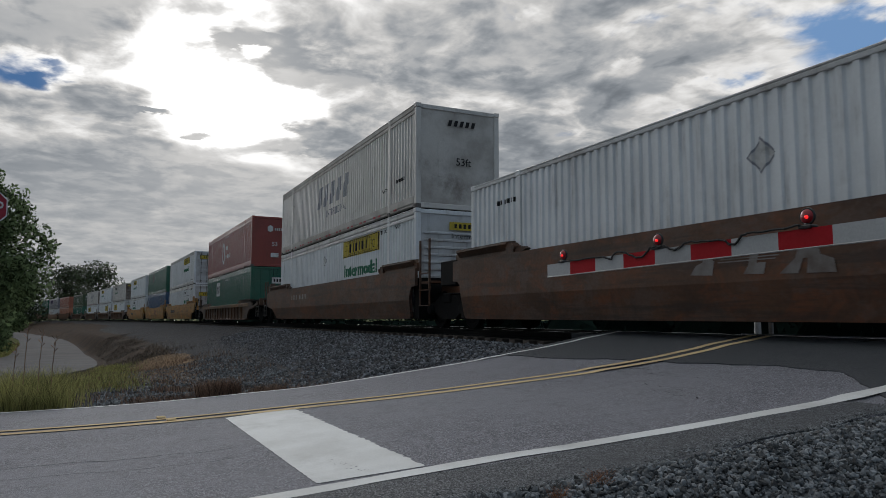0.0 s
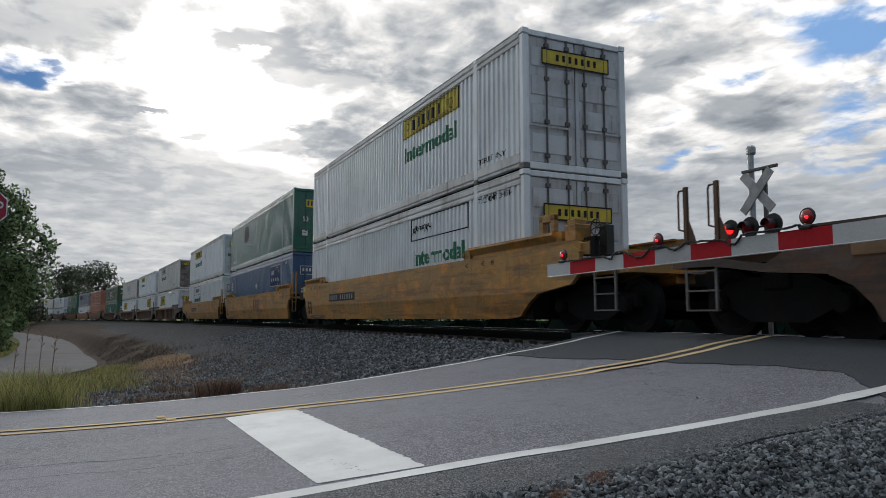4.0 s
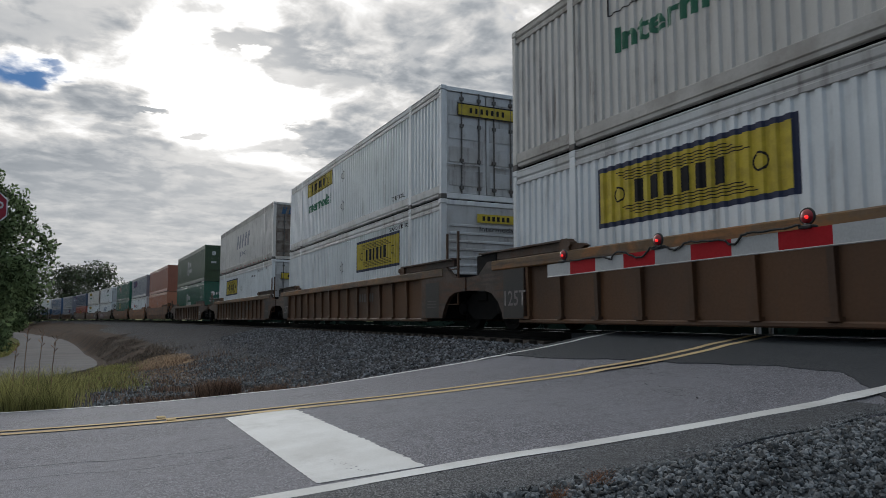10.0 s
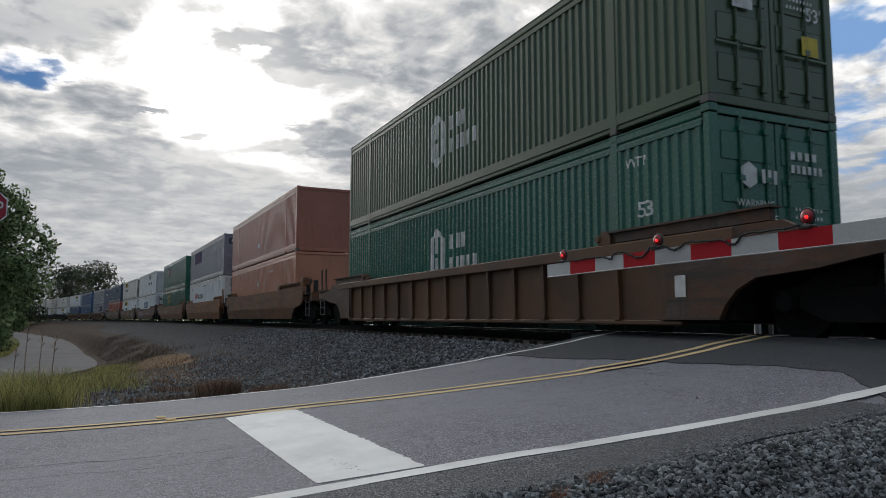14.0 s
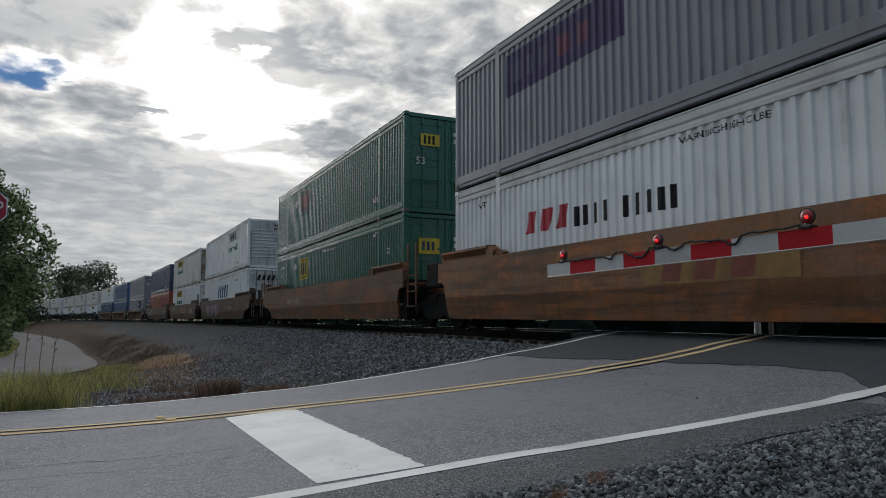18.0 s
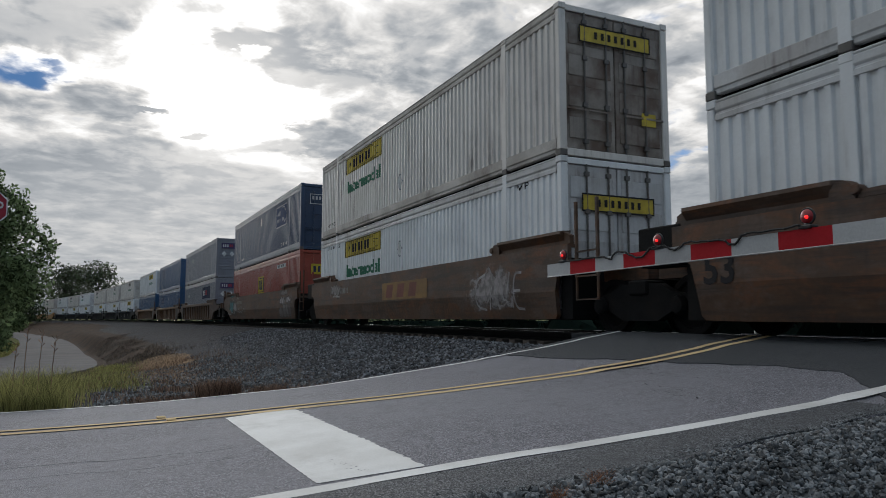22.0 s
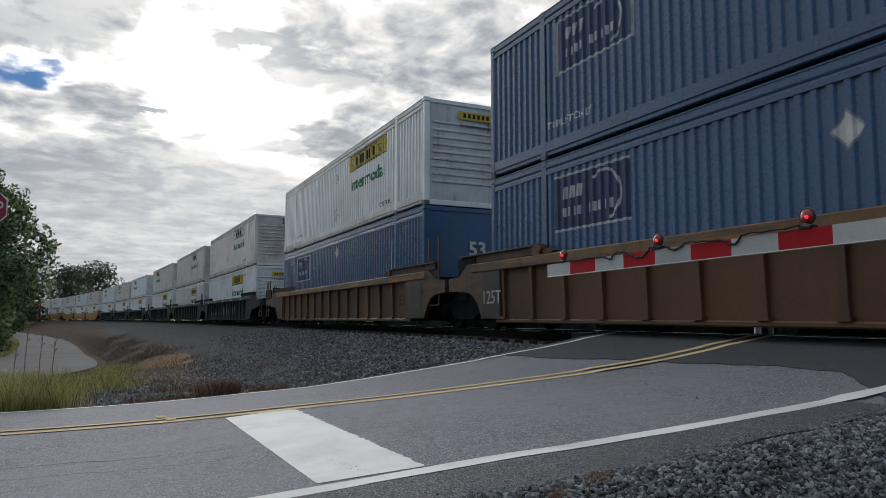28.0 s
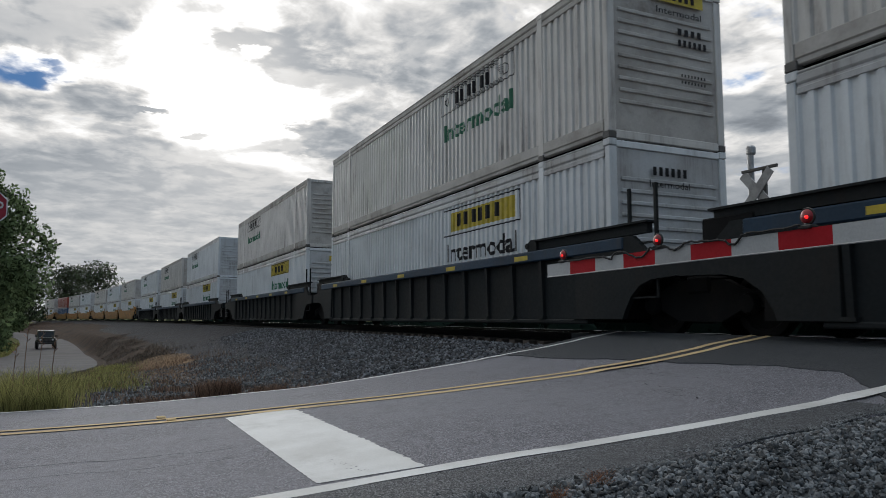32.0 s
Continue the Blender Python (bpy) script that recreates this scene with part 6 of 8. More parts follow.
        if k == 1:
            car_mark(c, "blocks", -1.535, RUSTINK, 0.6, 2.3, 0.78, 1.22, 3, 0.08)
        else:
            car_mark(c, "rect", -1.535, INK, -4.78, -1.86, 0.84, 1.10)
            car_mark(c, "blocks", -1.54, SPRAYWHITE, -4.7, -1.95, 0.89, 1.05, 10, 0.0)
        for x, number in ((7.1, "48"), (6.7, "45"), (5.95, "40")):
            car_mark(c, "text", -1.525, INK, number, x, 1.34, 0.11)
        unit(off, c, lower, upper)
    # three brown ribbed wells
    group = ((-127.0, white(marks=badge(-5.36) + placard(0.1, 1.75) + stack_limit() + numbers(2.6, 2.3, INK, 9, 1.1) + end_badge(1.85), lead="doors"),
              white("grimy white corrugated container with faded panel", intermodal(-5.0, True) + placard(0.1, 1.6) + top_lift() + end_badge(2.3), lead="doors", colour=DIRTY)),
             (-146.62, white(marks=badge(1.45) + placard(-0.2, 1.7) + stack_limit() + end_small(), lead="wall"),
              white("white corrugated container with a yellow panel", intermodal(-5.15) + placard(-0.2, 1.0) + placard(-0.2, 2.1) + top_lift() + end_badge(2.15), lead="doors")),
             (-166.38, white(marks=badge(-5.2) + placard(0.0, 1.75) + stack_limit() + WTP + numbers(3.0, 2.25, INK, 9, 1.1) + end_badge(1.9), lead="doors"),
              white("rust-streaked grey-white container with slanted dark blocks", slant_logo(-1.95, 1.3, GREY) + [("text", GREY, 0, "INTERMODAL", -0.9, 0.8, 0.28)]
                    + [("end_blocks", LOGOBLUE, 5, -0.9, 0.85, 2.3, 2.65, 5, 0.1), ("end_text", LOGOBLUE, 5, "INTERMODAL", -0.2, 2.1, 0.13), ("end_rect", CHALK, 5, 0.55, 0.78, 0.8, 1.1)] + end_numbers(DEEPBLUE, 1.95), lead="doors", colour=DIRTY, dash=True)))
    for k, (off, lower, upper) in enumerate(group):
        c = well_car(RIBBED_BROWN, "ribbed", RIBBROWN, RIBTAN, "outer" if k == 0 else "joint", "outer" if k == 2 else "joint", brake=True)
        car_mark(c, "blocks", -1.415, CASTING, 2.2, 3.6, 0.75, 1.0, 6, 0.0)
        data_panels(c, "outer" if k == 0 else "joint", "outer" if k == 2 else "joint")
        if k == 2:
            for line in (((-1.9, 0.42), (-1.72, 0.72), (-1.98, 0.95), (-1.75, 1.12), (-1.5, 1.0), (-1.6, 0.72), (-1.42, 0.45), (-1.28, 0.34)), ((-1.85, 0.86), (-1.72, 1.0), (-1.62, 0.86), (-1.76, 0.78)),
                         ((-0.75, 1.14), (-0.88, 0.85), (-0.72, 0.62), (-0.35, 0.36), (0.1, 0.28)), ((-0.2, 1.15), (-0.5, 0.88), (-0.3, 0.68), (0.05, 0.5), (0.25, 0.4)), ((-0.62, 0.86), (-0.45, 0.98), (-0.38, 0.78), (-0.6, 0.74))):
                car_mark(c, "stroke", -1.406, BLACK, 0.06, line)
        if k < 2:
            car_mark(c, "text", -1.51, SPRAY, "125T", -8.15, 0.5, 0.3)
        unit(off, c, lower, upper)
    # single car, two greens
    c = well_car(RIBBED_BROWN, "ribbed", RIBBROWN, RIBBROWN, "outer", "outer")
    car_mark(c, "rect", -1.515, CHALK, 7.55, 7.75, 0.55, 0.85)
    unit(-189.74, c, container("green corrugated container with a white hexagon marking", GREEN, "doors", hex_green(-1.4, GREEN) + [("text", CHALK, 0, "53'", 6.55, 1.5, 0.25), ("text", CHALK, 0, "WTP", 6.3, 2.3, 0.16), ("end_hexagon", CHALK, 5, -0.6, 1.95, 0.15, 0.19), ("end_blocks", CHALK, 5, -0.35, 0.0, 1.85, 2.05, 3, 0.0),
                               ("end_text", CHALK, 5, "WARNING", -0.85, 1.5, 0.11), ("end_text", CHALK, 5, "HIGH CUBE", -0.85, 1.3, 0.11)] + end_numbers(CHALK, 2.25)),
         container("olive green corrugated container with a white hexagon marking", OLIVE, "doors", hex_green(-1.4, OLIVE) + [("end_text", CHALK, 5, "53'", 0.7, 1.5, 0.22), ("end_rect", YELLOW, 5, 0.6, 0.95, 0.95, 1.25), ("end_hexagon", CHALK, 5, -0.6, 2.25, 0.15, 0.19), ("end_rect", CHALK, 5, -0.8, -0.4, 1.45, 1.6)] + end_numbers(CHALK, 2.5)))
    # three brown wells
    group = ((-213.48, container("faded orange corrugated container with worn stripes", RUSTED, "flat", placard(0.0, 1.75) + [("text", GRIMEINK, 0, "STACK 3 HIGH ONLY", -5.6, 2.35, 0.12)] + [("scrawl", CHALK, 0, 2.8, 2.2, 0.8, 0.2, 2, 0.03)]),
              container("faded orange-red corrugated container with worn stripes", BRICK, "flat", placard(0.0, 0.95) + [("text", GRIMEINK, 0, "TOP LIFT ONLY", -5.6, 0.5, 0.12)])),
             (-233.0, white("white corrugated container with red and dark blocks", [("blocks", LOGORED, 0, -4.97, -3.4, 1.58, 2.0, 3, 0.1), ("blocks", INK, 0, -3.35, -0.72, 1.55, 1.9, 9, 0.0)] + high_cube(-0.78, INK) + WTP + [("text", INK, 0, "WTP", -6.9, 2.35, 0.13)], lead="doors"),
              container("grey corrugated container with a purple panel", GREY, "doors", [("rect", PURPLE, 0, -5.7, -1.9, 1.6, 2.5), ("blocks", FADED, 1, -5.4, -3.9, 1.85, 2.25, 3, 0.0), ("blocks", FADEDRED, 1, -3.8, -2.6, 1.85, 2.25, 2, 0.0)] + placard(3.9, 2.2) + placard(4.7, 2.2)
                        + [("end_rect", DEEPBLUE, 5, -0.95, 0.95, 2.2, 2.6), ("end_blocks", CHALK, 6, -0.8, -0.35, 2.3, 2.5, 3, 0.0), ("end_blocks", LOGORED, 6, -0.33, -0.05, 2.3, 2.5, 2, 0.0), ("end_blocks", GREY, 6, 0.15, 0.85, 2.32, 2.44, 8, 0.0), ("end_rect", CHALK, 5, 0.5, 0.85, 0.95, 1.15)])),
             (-252.44, container("green corrugated container with a yellow square", GREEN, "doors", yellow_square(-3.7) + placard(-4.47, 2.17) + high_cube(-0.2, CHALK) + [("text", CHALK, 0, "53'", 6.68, 1.84, 0.17), ("text", CHALK, 0, "53", -7.15, 1.87, 0.14), ("text", CHALK, 0, "WTP", 5.5, 2.45, 0.14), ("text", CHALK, 0, "WTP", -6.3, 2.35, 0.14)] + numbers(-7.45, 2.24, CHALK, 10, 1.27)
                                 + [("end_rect", YELLOW, 5, -0.85, -0.2, 1.75, 2.2), ("end_blocks", DEEPBLUE, 6, -0.75, -0.3, 1.85, 2.1, 3, 0.0)] + end_numbers(CHALK, 2.15)),
              container("green corrugated container with a worn square marking", GREEN, "doors", [("rect", CASTING, 0, -3.7, -2.3, 1.5, 2.4), ("blocks", ORANGE, 1, -3.5, -2.5, 1.7, 2.2, 3, 0.0), ("text", CHALK, 0, "WTP", 5.4, 0.62, 0.16)] + placard(-4.47, 2.05)
                        + [("end_rect", YELLOW, 5, -0.8, -0.2, 1.95, 2.3), ("end_blocks", INK, 6, -0.7, -0.3, 2.0, 2.25, 3, 0.0), ("end_text", CHALK, 5, "53", -0.95, 1.4, 0.22), ("end_diamond", CHALK, 5, 0.65, 1.65, 0.2), ("end_rect", YELLOW, 5, 0.3, 0.6, 0.75, 1.0), ("end_rect", CHALK, 5, 0.63, 0.98, 0.75, 0.95)] + end_numbers(CHALK, 2.3))))
    for k, (off, lower, upper) in enumerate(group):
        c = well_car(SMOOTH_BROWN, "smooth", SIENNA if k != 1 else TANBROWN, SIENNA if k != 1 else TANBROWN, "outer" if k == 0 else "joint", "outer" if k == 2 else "joint")
        if k == 1:
            car_mark(c, "rect", -1.535, PLATE, -1.38, 1.3, 0.74, 1.27)
            car_mark(c, "blocks", -1.54, RUSTINK, -0.95, 0.9, 0.78, 1.2, 3, 0.1)
        elif k == 2:
            car_mark(c, "blocks", -1.535, SPRAYWHITE, -4.82, -2.55, 0.86, 1.06, 10, 0.0)
        else:
            car_mark(c, "text", -1.535, INK, "53", -8.0, 0.72, 0.4)
        unit(off, c, lower, upper)
    # three dark wells with sprayed paint
    group = ((-276.36, white("white corrugated container with slanted blue blocks", slant_logo(-2.0, 1.35, LOGOBLUE) + [("blocks", LOGOBLUE, 0, 4.2, 5.7, 2.28, 2.39, 10, 0.0)] + [("end_blocks", INK, 5, -0.7, 0.7, 2.2, 2.5, 5, 0.1)], lead="doors"),
              white("white corrugated container with a yellow panel", intermodal(1.6, True) + placard(-0.2, 1.4) + top_lift() + end_numbers(INK, 2.5), lead="wall")),
             (-295.97, white(marks=intermodal(-5.0) + placard(0.1, 1.9) + WTP + stack_limit(-7.0) + end_badge(1.9), lead="doors"),
              white("grimy white corrugated container with faded panel", intermodal(-5.0) + placard(0.1, 0.9) + top_lift(-7.2) + end_badge(2.2) + [("end_rect", YELLOW, 5, 0.6, 0.95, 0.75, 1.0)], lead="doors", colour=DIRTY)),
             (-315.45, container("orange corrugated container with a yellow square", ORANGE, "doors", [("rect", CHALK, 0, 3.8, 5.4, 2.32, 2.5), ("blocks", INK, 1, 3.9, 5.3, 2.35, 2.47, 10, 0.0)] + yellow_square(-0.6, 1.25)
                                 + [("end_rect", YELLOW, 5, -0.8, 0.0, 1.85, 2.3), ("end_blocks", DEEPBLUE, 6, -0.7, -0.1, 1.95, 2.2, 3, 0.0), ("end_rect", CHALK, 5, 0.25, 0.7, 2.15, 2.3), ("end_rect", CHALK, 5, 0.25, 0.9, 1.9, 2.05)]),
              container("dark blue corrugated container with a white outlined square", NAVY, "doors", square_logo(3.35, 1.4) + placard(-0.15, 2.15) + [("text", CHALK, 0, "TOP LIFT ONLY", 4.3, 0.45, 0.15), ("text", CHALK, 0, "TOP LIFT ONLY", -5.8, 0.5, 0.12)]
                        + [("end_frame", CHALK, 5, -0.9, -0.15, 2.0, 2.45, 0.03), ("end_blocks", CHALK, 6, -0.8, -0.35, 2.2, 2.35, 3, 0.0), ("end_rect", YELLOW, 5, -0.35, -0.15, 1.0, 1.2), ("end_rect", YELLOW, 5, 0.3, 0.65, 1.1, 1.35), ("end_rect", CHALK, 5, 0.7, 0.95, 1.05, 1.3)])))
    for k, (off, lower, upper) in enumerate(group):
        c = well_car("dirty brown smooth-sided well car with sprayed graffiti shapes", "smooth", DARKBROWN, DARKBROWN, "outer" if k == 0 else "joint", "outer" if k == 2 else "joint")
        car_mark(c, "blocks", -1.535, SPRAYWHITE, 2.1 if k == 0 else -5.4, 4.95 if k == 0 else -3.8, 0.85 if k == 0 else 1.08, 1.02 if k == 0 else 1.26, 10, 0.0)
        if k == 0:
            for i, (x, m) in enumerate(((-5.5, SPRAY), (-4.6, SPRAYPINK), (-3.6, SPRAY), (-2.8, SPRAYPINK), (-1.9, SPRAY), (-1.2, SPRAYPINK))):
                car_mark(c, "swash", -1.535 - 0.003 * i, m, x, 0.28, 1.9, 1.2, i)
            for i in range(8):
                x = -5.3 + 0.62 * i
                car_mark(c, "stroke", -1.56, PALEMAUVE if i % 3 else SCRATCH, 0.065, ((x, 1.25), (x - 0.06, 0.75), (x + 0.08, 0.42 + 0.05 * (i % 2)), (x + 0.36, 0.48), (x + 0.3, 0.95), (x + 0.5, 1.2 - 0.1 * (i % 3))))
            car_mark(c, "text", -1.535, INK, "53", -8.0, 0.72, 0.4)
            for x0, x1, z0 in ((5.4, 5.87, 1.4), (2.86, 3.3, 1.3), (0.3, 0.75, 1.3)):
                car_mark(c, "rect", -1.535, PLATE, x0, x1, z0, z0 + 0.08)
            car_mark(c, "swash", -1.535, SPRAY, 3.5, 1.15, 1.3, 0.25, 2)
        elif k == 1:
            car_mark(c, "rect", -1.535, PLATE, -0.6, 2.6, 0.76, 1.24)
            car_mark(c, "blocks", -1.54, RUSTINK, -0.3, 2.2, 0.82, 1.18, 3, 0.1)
            car_mark(c, "swash", -1.536, SPRAY, 4.6, 0.3, 2.6, 1.1, 2)
            car_mark(c, "swash", -1.536, SPRAY, -6.1, 0.9, 1.7, 0.62, 5)
            for line in (((5.6, 1.15), (5.2, 1.05), (5.15, 0.5), (5.6, 0.42)), ((5.75, 0.42), (5.95, 1.15), (6.15, 0.42)), ((5.8, 0.7), (6.1, 0.7)), ((6.2, 1.15), (6.4, 0.42), (6.6, 1.15)), ((7.05, 1.12), (6.75, 1.12), (6.75, 0.45), (7.1, 0.42)), ((6.75, 0.78), (7.0, 0.78)),
                         ((-5.85, 1.0), (-5.8, 1.42), (-5.6, 1.2), (-5.4, 1.45), (-5.38, 1.02)), ((-5.2, 1.4), (-5.3, 1.05), (-5.0, 1.0), (-4.95, 1.38)), ((-5.6, 1.0), (-4.75, 0.98)), ((-4.85, 1.35), (-4.72, 1.1))):
                car_mark(c, "stroke", -1.548, SPRAY, 0.05, line)
        else:
            for i, (x, z, w, h) in enumerate(((5.35, 0.82, 1.3, 0.45), (6.3, 0.85, 1.4, 0.42), (5.5, 1.25, 1.6, 0.24))):
                car_mark(c, "swash", -1.535 - 0.003 * i, SPRAY, x, z, w, h, i)
            bubble(c, -1.55, SPRAYGREY, [(5.36, 0.56), (5.52, 0.72), (5.8, 0.78), (6.04, 0.66), (6.1, 0.46), (6.04, 0.3), (5.6, 0.29), (5.42, 0.38)], ((5.46, 0.42), (6.0, 0.40)))
            bubble(c, -1.552, SPRAYGREY, [(6.12, 0.5), (6.12, 0.76), (6.28, 0.9), (6.56, 0.86), (6.72, 0.66), (6.74, 0.4), (6.6, 0.3), (6.22, 0.3)], ((6.2, 0.41), (6.68, 0.41)))
            bubble(c, -1.551, SPRAYGREY, [(6.75, 0.42), (6.73, 0.7), (6.62, 0.86), (6.9, 0.9), (7.06, 0.7), (7.12, 0.42), (7.0, 0.29), (6.84, 0.3)], ((6.8, 0.42), (7.06, 0.42)))
            bubble(c, -1.55, SPRAYGREY, [(7.16, 0.44), (7.1, 0.68), (6.98, 0.88), (7.26, 0.96), (7.48, 0.84), (7.58, 0.56), (7.52, 0.34), (7.3, 0.31)], ((7.2, 0.42), (7.52, 0.42)))
            for x, z, w, h in ((5.6, 1.33, 0.28, 0.19), (5.97, 1.3, 0.32, 0.2), (6.42, 1.33, 0.5, 0.18)):
                car_mark(c, "patch", -1.55, SPRAYGREY, (x, z), (x + w, z + 0.01), (x + w - 0.03, z + h), (x + 0.05, z + h - 0.01))
            car_mark(c, "swash", -1.535, SPRAYBLUE, -8.4, 0.35, 2.3, 1.15, 3)
            car_mark(c, "swash", -1.475, SPRAYBLUE, -8.3, 1.5, 1.9, 0.26, 3)
            car_mark(c, "swash", -1.538, SPRAY, -6.9, 0.5, 1.8, 0.9, 3)
            for line in (((-8.57, 0.62), (-8.34, 0.49), (-7.22, 0.5), (-7.46, 0.73), (-7.3, 0.89)), ((-6.62, 0.85), (-6.45, 0.88), (-6.17, 0.58), (-6.24, 0.53), (-7.27, 0.64), (-7.56, 0.81)),
                         ((-5.94, 0.99), (-5.57, 0.59), (-5.74, 1.0), (-5.53, 0.67), (-5.17, 0.7), (-4.7, 0.59), (-4.2, 0.66), (-3.7, 0.55)), ((-5.08, 0.75), (-4.96, 0.79), (-4.64, 0.82), (-4.2, 0.95)), ((-5.05, 0.89), (-4.69, 0.72), (-4.3, 0.62)),
                         ((-4.0, 0.95), (-3.6, 0.6), (-3.2, 0.9), (-2.8, 0.55)), ((-5.88, 1.41), (-5.65, 1.35)), ((-5.34, 1.5), (-5.19, 1.4), (-4.88, 1.39), (-5.12, 1.5)), ((-7.23, 1.34), (-6.95, 1.48), (-6.8, 1.5), (-6.68, 1.39), (-6.5, 1.3))):
                car_mark(c, "stroke", -1.56, SCRATCH, 0.03, line)
            for line in (((-6.9, 1.55), (-6.84, 1.66), (-6.79, 1.58)), ((-8.2, 1.56), (-7.9, 1.65), (-7.5, 1.58))):
                car_mark(c, "stroke", -1.456, SCRATCH, 0.03, line)
        unit(off, c, lower, upper)
    # three brown ribbed wells, grey and blue boxes
    fed = [("rect", DEEPBLUE, 0, 2.1, 5.8, 1.5, 2.4), ("blocks", CHALK, 1, 2.4, 3.6, 1.75, 2.15, 3, 0.0), ("blocks", LOGORED, 1, 3.65, 4.4, 1.75, 2.15, 2, 0.0)]
    fed_end = [("end_rect", PURPLE, 8, -0.95, 0.95, 2.15, 2.55), ("end_blocks", CHALK, 9, -0.85, -0.4, 2.25, 2.45, 3, 0.0), ("end_blocks", LOGORED, 9, -0.38, -0.1, 2.25, 2.45, 2, 0.0), ("end_blocks", GREY, 9, 0.1, 0.85, 2.28, 2.42, 8, 0.0),
               ("end_diamond", CHALK, 9, -0.75, 1.75, 0.2), ("end_diamond", CHALK, 9, -0.2, 1.75, 0.2)]
    group = ((-338.81, container("grey corrugated container with a dark blue panel", GREY, "wall", fed + placard(-5.7, 1.9) + placard(-5.1, 1.9) + fed_end),
              container("grey corrugated container with white diamonds", GREY, "wall", placard(-4.2, 2.0) + placard(-3.5, 2.0) + fed_end + [("end_rect", CHALK, 9, 0.6, 0.8, 0.6, 0.85)])),
             (-358.63, container("blue corrugated container with a white outlined square", BLUE, "flat", square_logo(-5.73) + placard(0.02, 2.05) + [("text", CHALK, 0, "WTP", 6.4, 2.3, 0.2)]),
              container("blue corrugated container with a worn square marking", BLUE, "flat", square_logo(-5.6) + [("text", CHALK, 0, "TOP LIFT ONLY", -5.9, 0.55, 0.14)], dash=False)),
             (-378.40, container("blue corrugated container with a white outlined square", BLUE, "flat", square_logo(-5.62) + placard(0.25, 2.3) + [("text", CHALK, 0, "WTP", -6.7, 2.3, 0.13), ("text", SPRAYWHITE, 0, "WTP", 6.45, 2.38, 0.14), ("rect", CHALK, 0, 5.72, 5.76, 1.0, 2.2), ("end_text", CHALK, 5, "53", 0.0, 1.6, 0.4)]),
              white("white corrugated container with a yellow panel", intermodal(1.6) + placard(0.1, 0.75) + placard(0.15, 2.1) + top_lift() + [("text", INK, 0, "TOP LIFT ONLY", -5.8, 0.5, 0.12)] + end_small(2.4))))
    for k, (off, lower, upper) in enumerate(group):
        c = well_car(RIBBED_BROWN, "ribbed", RIBBROWN, RIBTAN if k else RIBBROWN, "outer" if k == 0 else "joint", "outer" if k == 2 else "joint", brake=True)
        data_panels(c, "outer" if k == 0 else "joint", "outer" if k == 2 else "joint")
        if k < 2:
            car_mark(c, "text", -1.515, SPRAY if k else INK, "125T" if k else "53", -8.1, 0.55, 0.28)
        car_mark(c, "text", -1.515, INK, "53", 6.9, 0.58, 0.3)
        unit(off, c, lower, upper)
    # dark slate cars with white boxes
    group = ((-401.69, intermodal(1.5) + placard(-0.2, 1.6) + stack_limit(4.9) + end_small(), intermodal(1.5, True) + placard(-0.2, 1.0) + top_lift(4.55) + end_numbers(INK, 2.6), WHITE, DIRTY),
             (-421.17, [("frame", INK, 1, 1.65, 5.2, 1.9, 2.55, 0.03), ("rect", YELLOW, 0, 2.0, 5.0, 2.0, 2.45), ("blocks", INK, 1, 2.4, 4.5, 2.1, 2.4, 6, 0.0), ("text", INK, 1, "Intermodal", 1.8, 1.3, 0.42, 3.3)] + [("end_blocks", INK, 5, -0.4, 0.4, 2.35, 2.5, 6, 0.0), ("end_text", INK, 8, "Intermodal", -0.5, 2.15, 0.12, 0.9)],
              intermodal(1.5, True) + end_small(2.55) + end_numbers(INK, 2.0), WHITE, DIRTY),
             (-441.0, intermodal(1.5) + end_small(), intermodal(-5.0, True) + end_numbers(INK, 2.5), WHITE, DIRTY))
    for k, (off, low, up, cl, cu) in enumerate(group):
        c = well_car(RIBBED_DARK, "ribbed", SLATE, CHORDNAVY, "outer" if k == 0 else "joint", "outer" if k == 2 else "joint", 1.5, brake=True)
        for i in range(5):
            car_mark(c, "rect", -1.525, YELLOW, -7.0 + i * 3.1, -6.52 + i * 3.1, 1.34, 1.43)
        if k == 0:
            car_mark(c, "blocks", -1.42, SPRAYWHITE, -5.69, -4.75, 0.5, 0.7, 4, 0.02)
            car_mark(c, "blocks", -1.42, SPRAYWHITE, -4.51, -3.22, 0.5, 0.7, 6, 0.02)
            for x, w, m in ((-1.0, 0.85, 0), (0.45, 0.85, 1), (2.5, 0.9, 2)):
                car_mark(c, "swash", -1.416, SPRAY, x - 0.15, 0.35, w + 0.3, 0.85, m)
                for i in range(4 if m < 2 else 2):
                    a = x + 0.2 * i
                    car_mark(c, "stroke", -1.422, SPRAYGREY, 0.03, ((a, 0.55 + 0.05 * i), (a + 0.1, 1.0), (a + 0.2, 0.6), (a + 0.32, 0.95 - 0.06 * i), (a + 0.22, 0.5)))
        unit(off, c, white(marks=low, colour=cl), white("white corrugated container with weathered panel", up, colour=cu))
    # the tail of the train, always far off
    off = -464.6
    for k in range(10):
        dark = k < 3
        c = well_car(RIBBED_DARK if dark else SMOOTH_YELLOW, "ribbed" if dark else "smooth", SLATE if dark else TAN, CHORDNAVY if dark else TAN, "outer" if k % 3 == 0 else "joint", "outer" if k % 3 == 2 else "joint", 1.5)
        low = white(marks=intermodal(1.5)) if k != 8 else container("plain blue corrugated steel container", BLUE, "flat")
        up = white("white corrugated container with weathered panel", intermodal(-5.0, True), colour=DIRTY if k % 2 else WHITE) if k != 8 else container("plain orange corrugated steel container", ORANGE, "flat", placard(0, 2.0))
        unit(off, c, low, up)
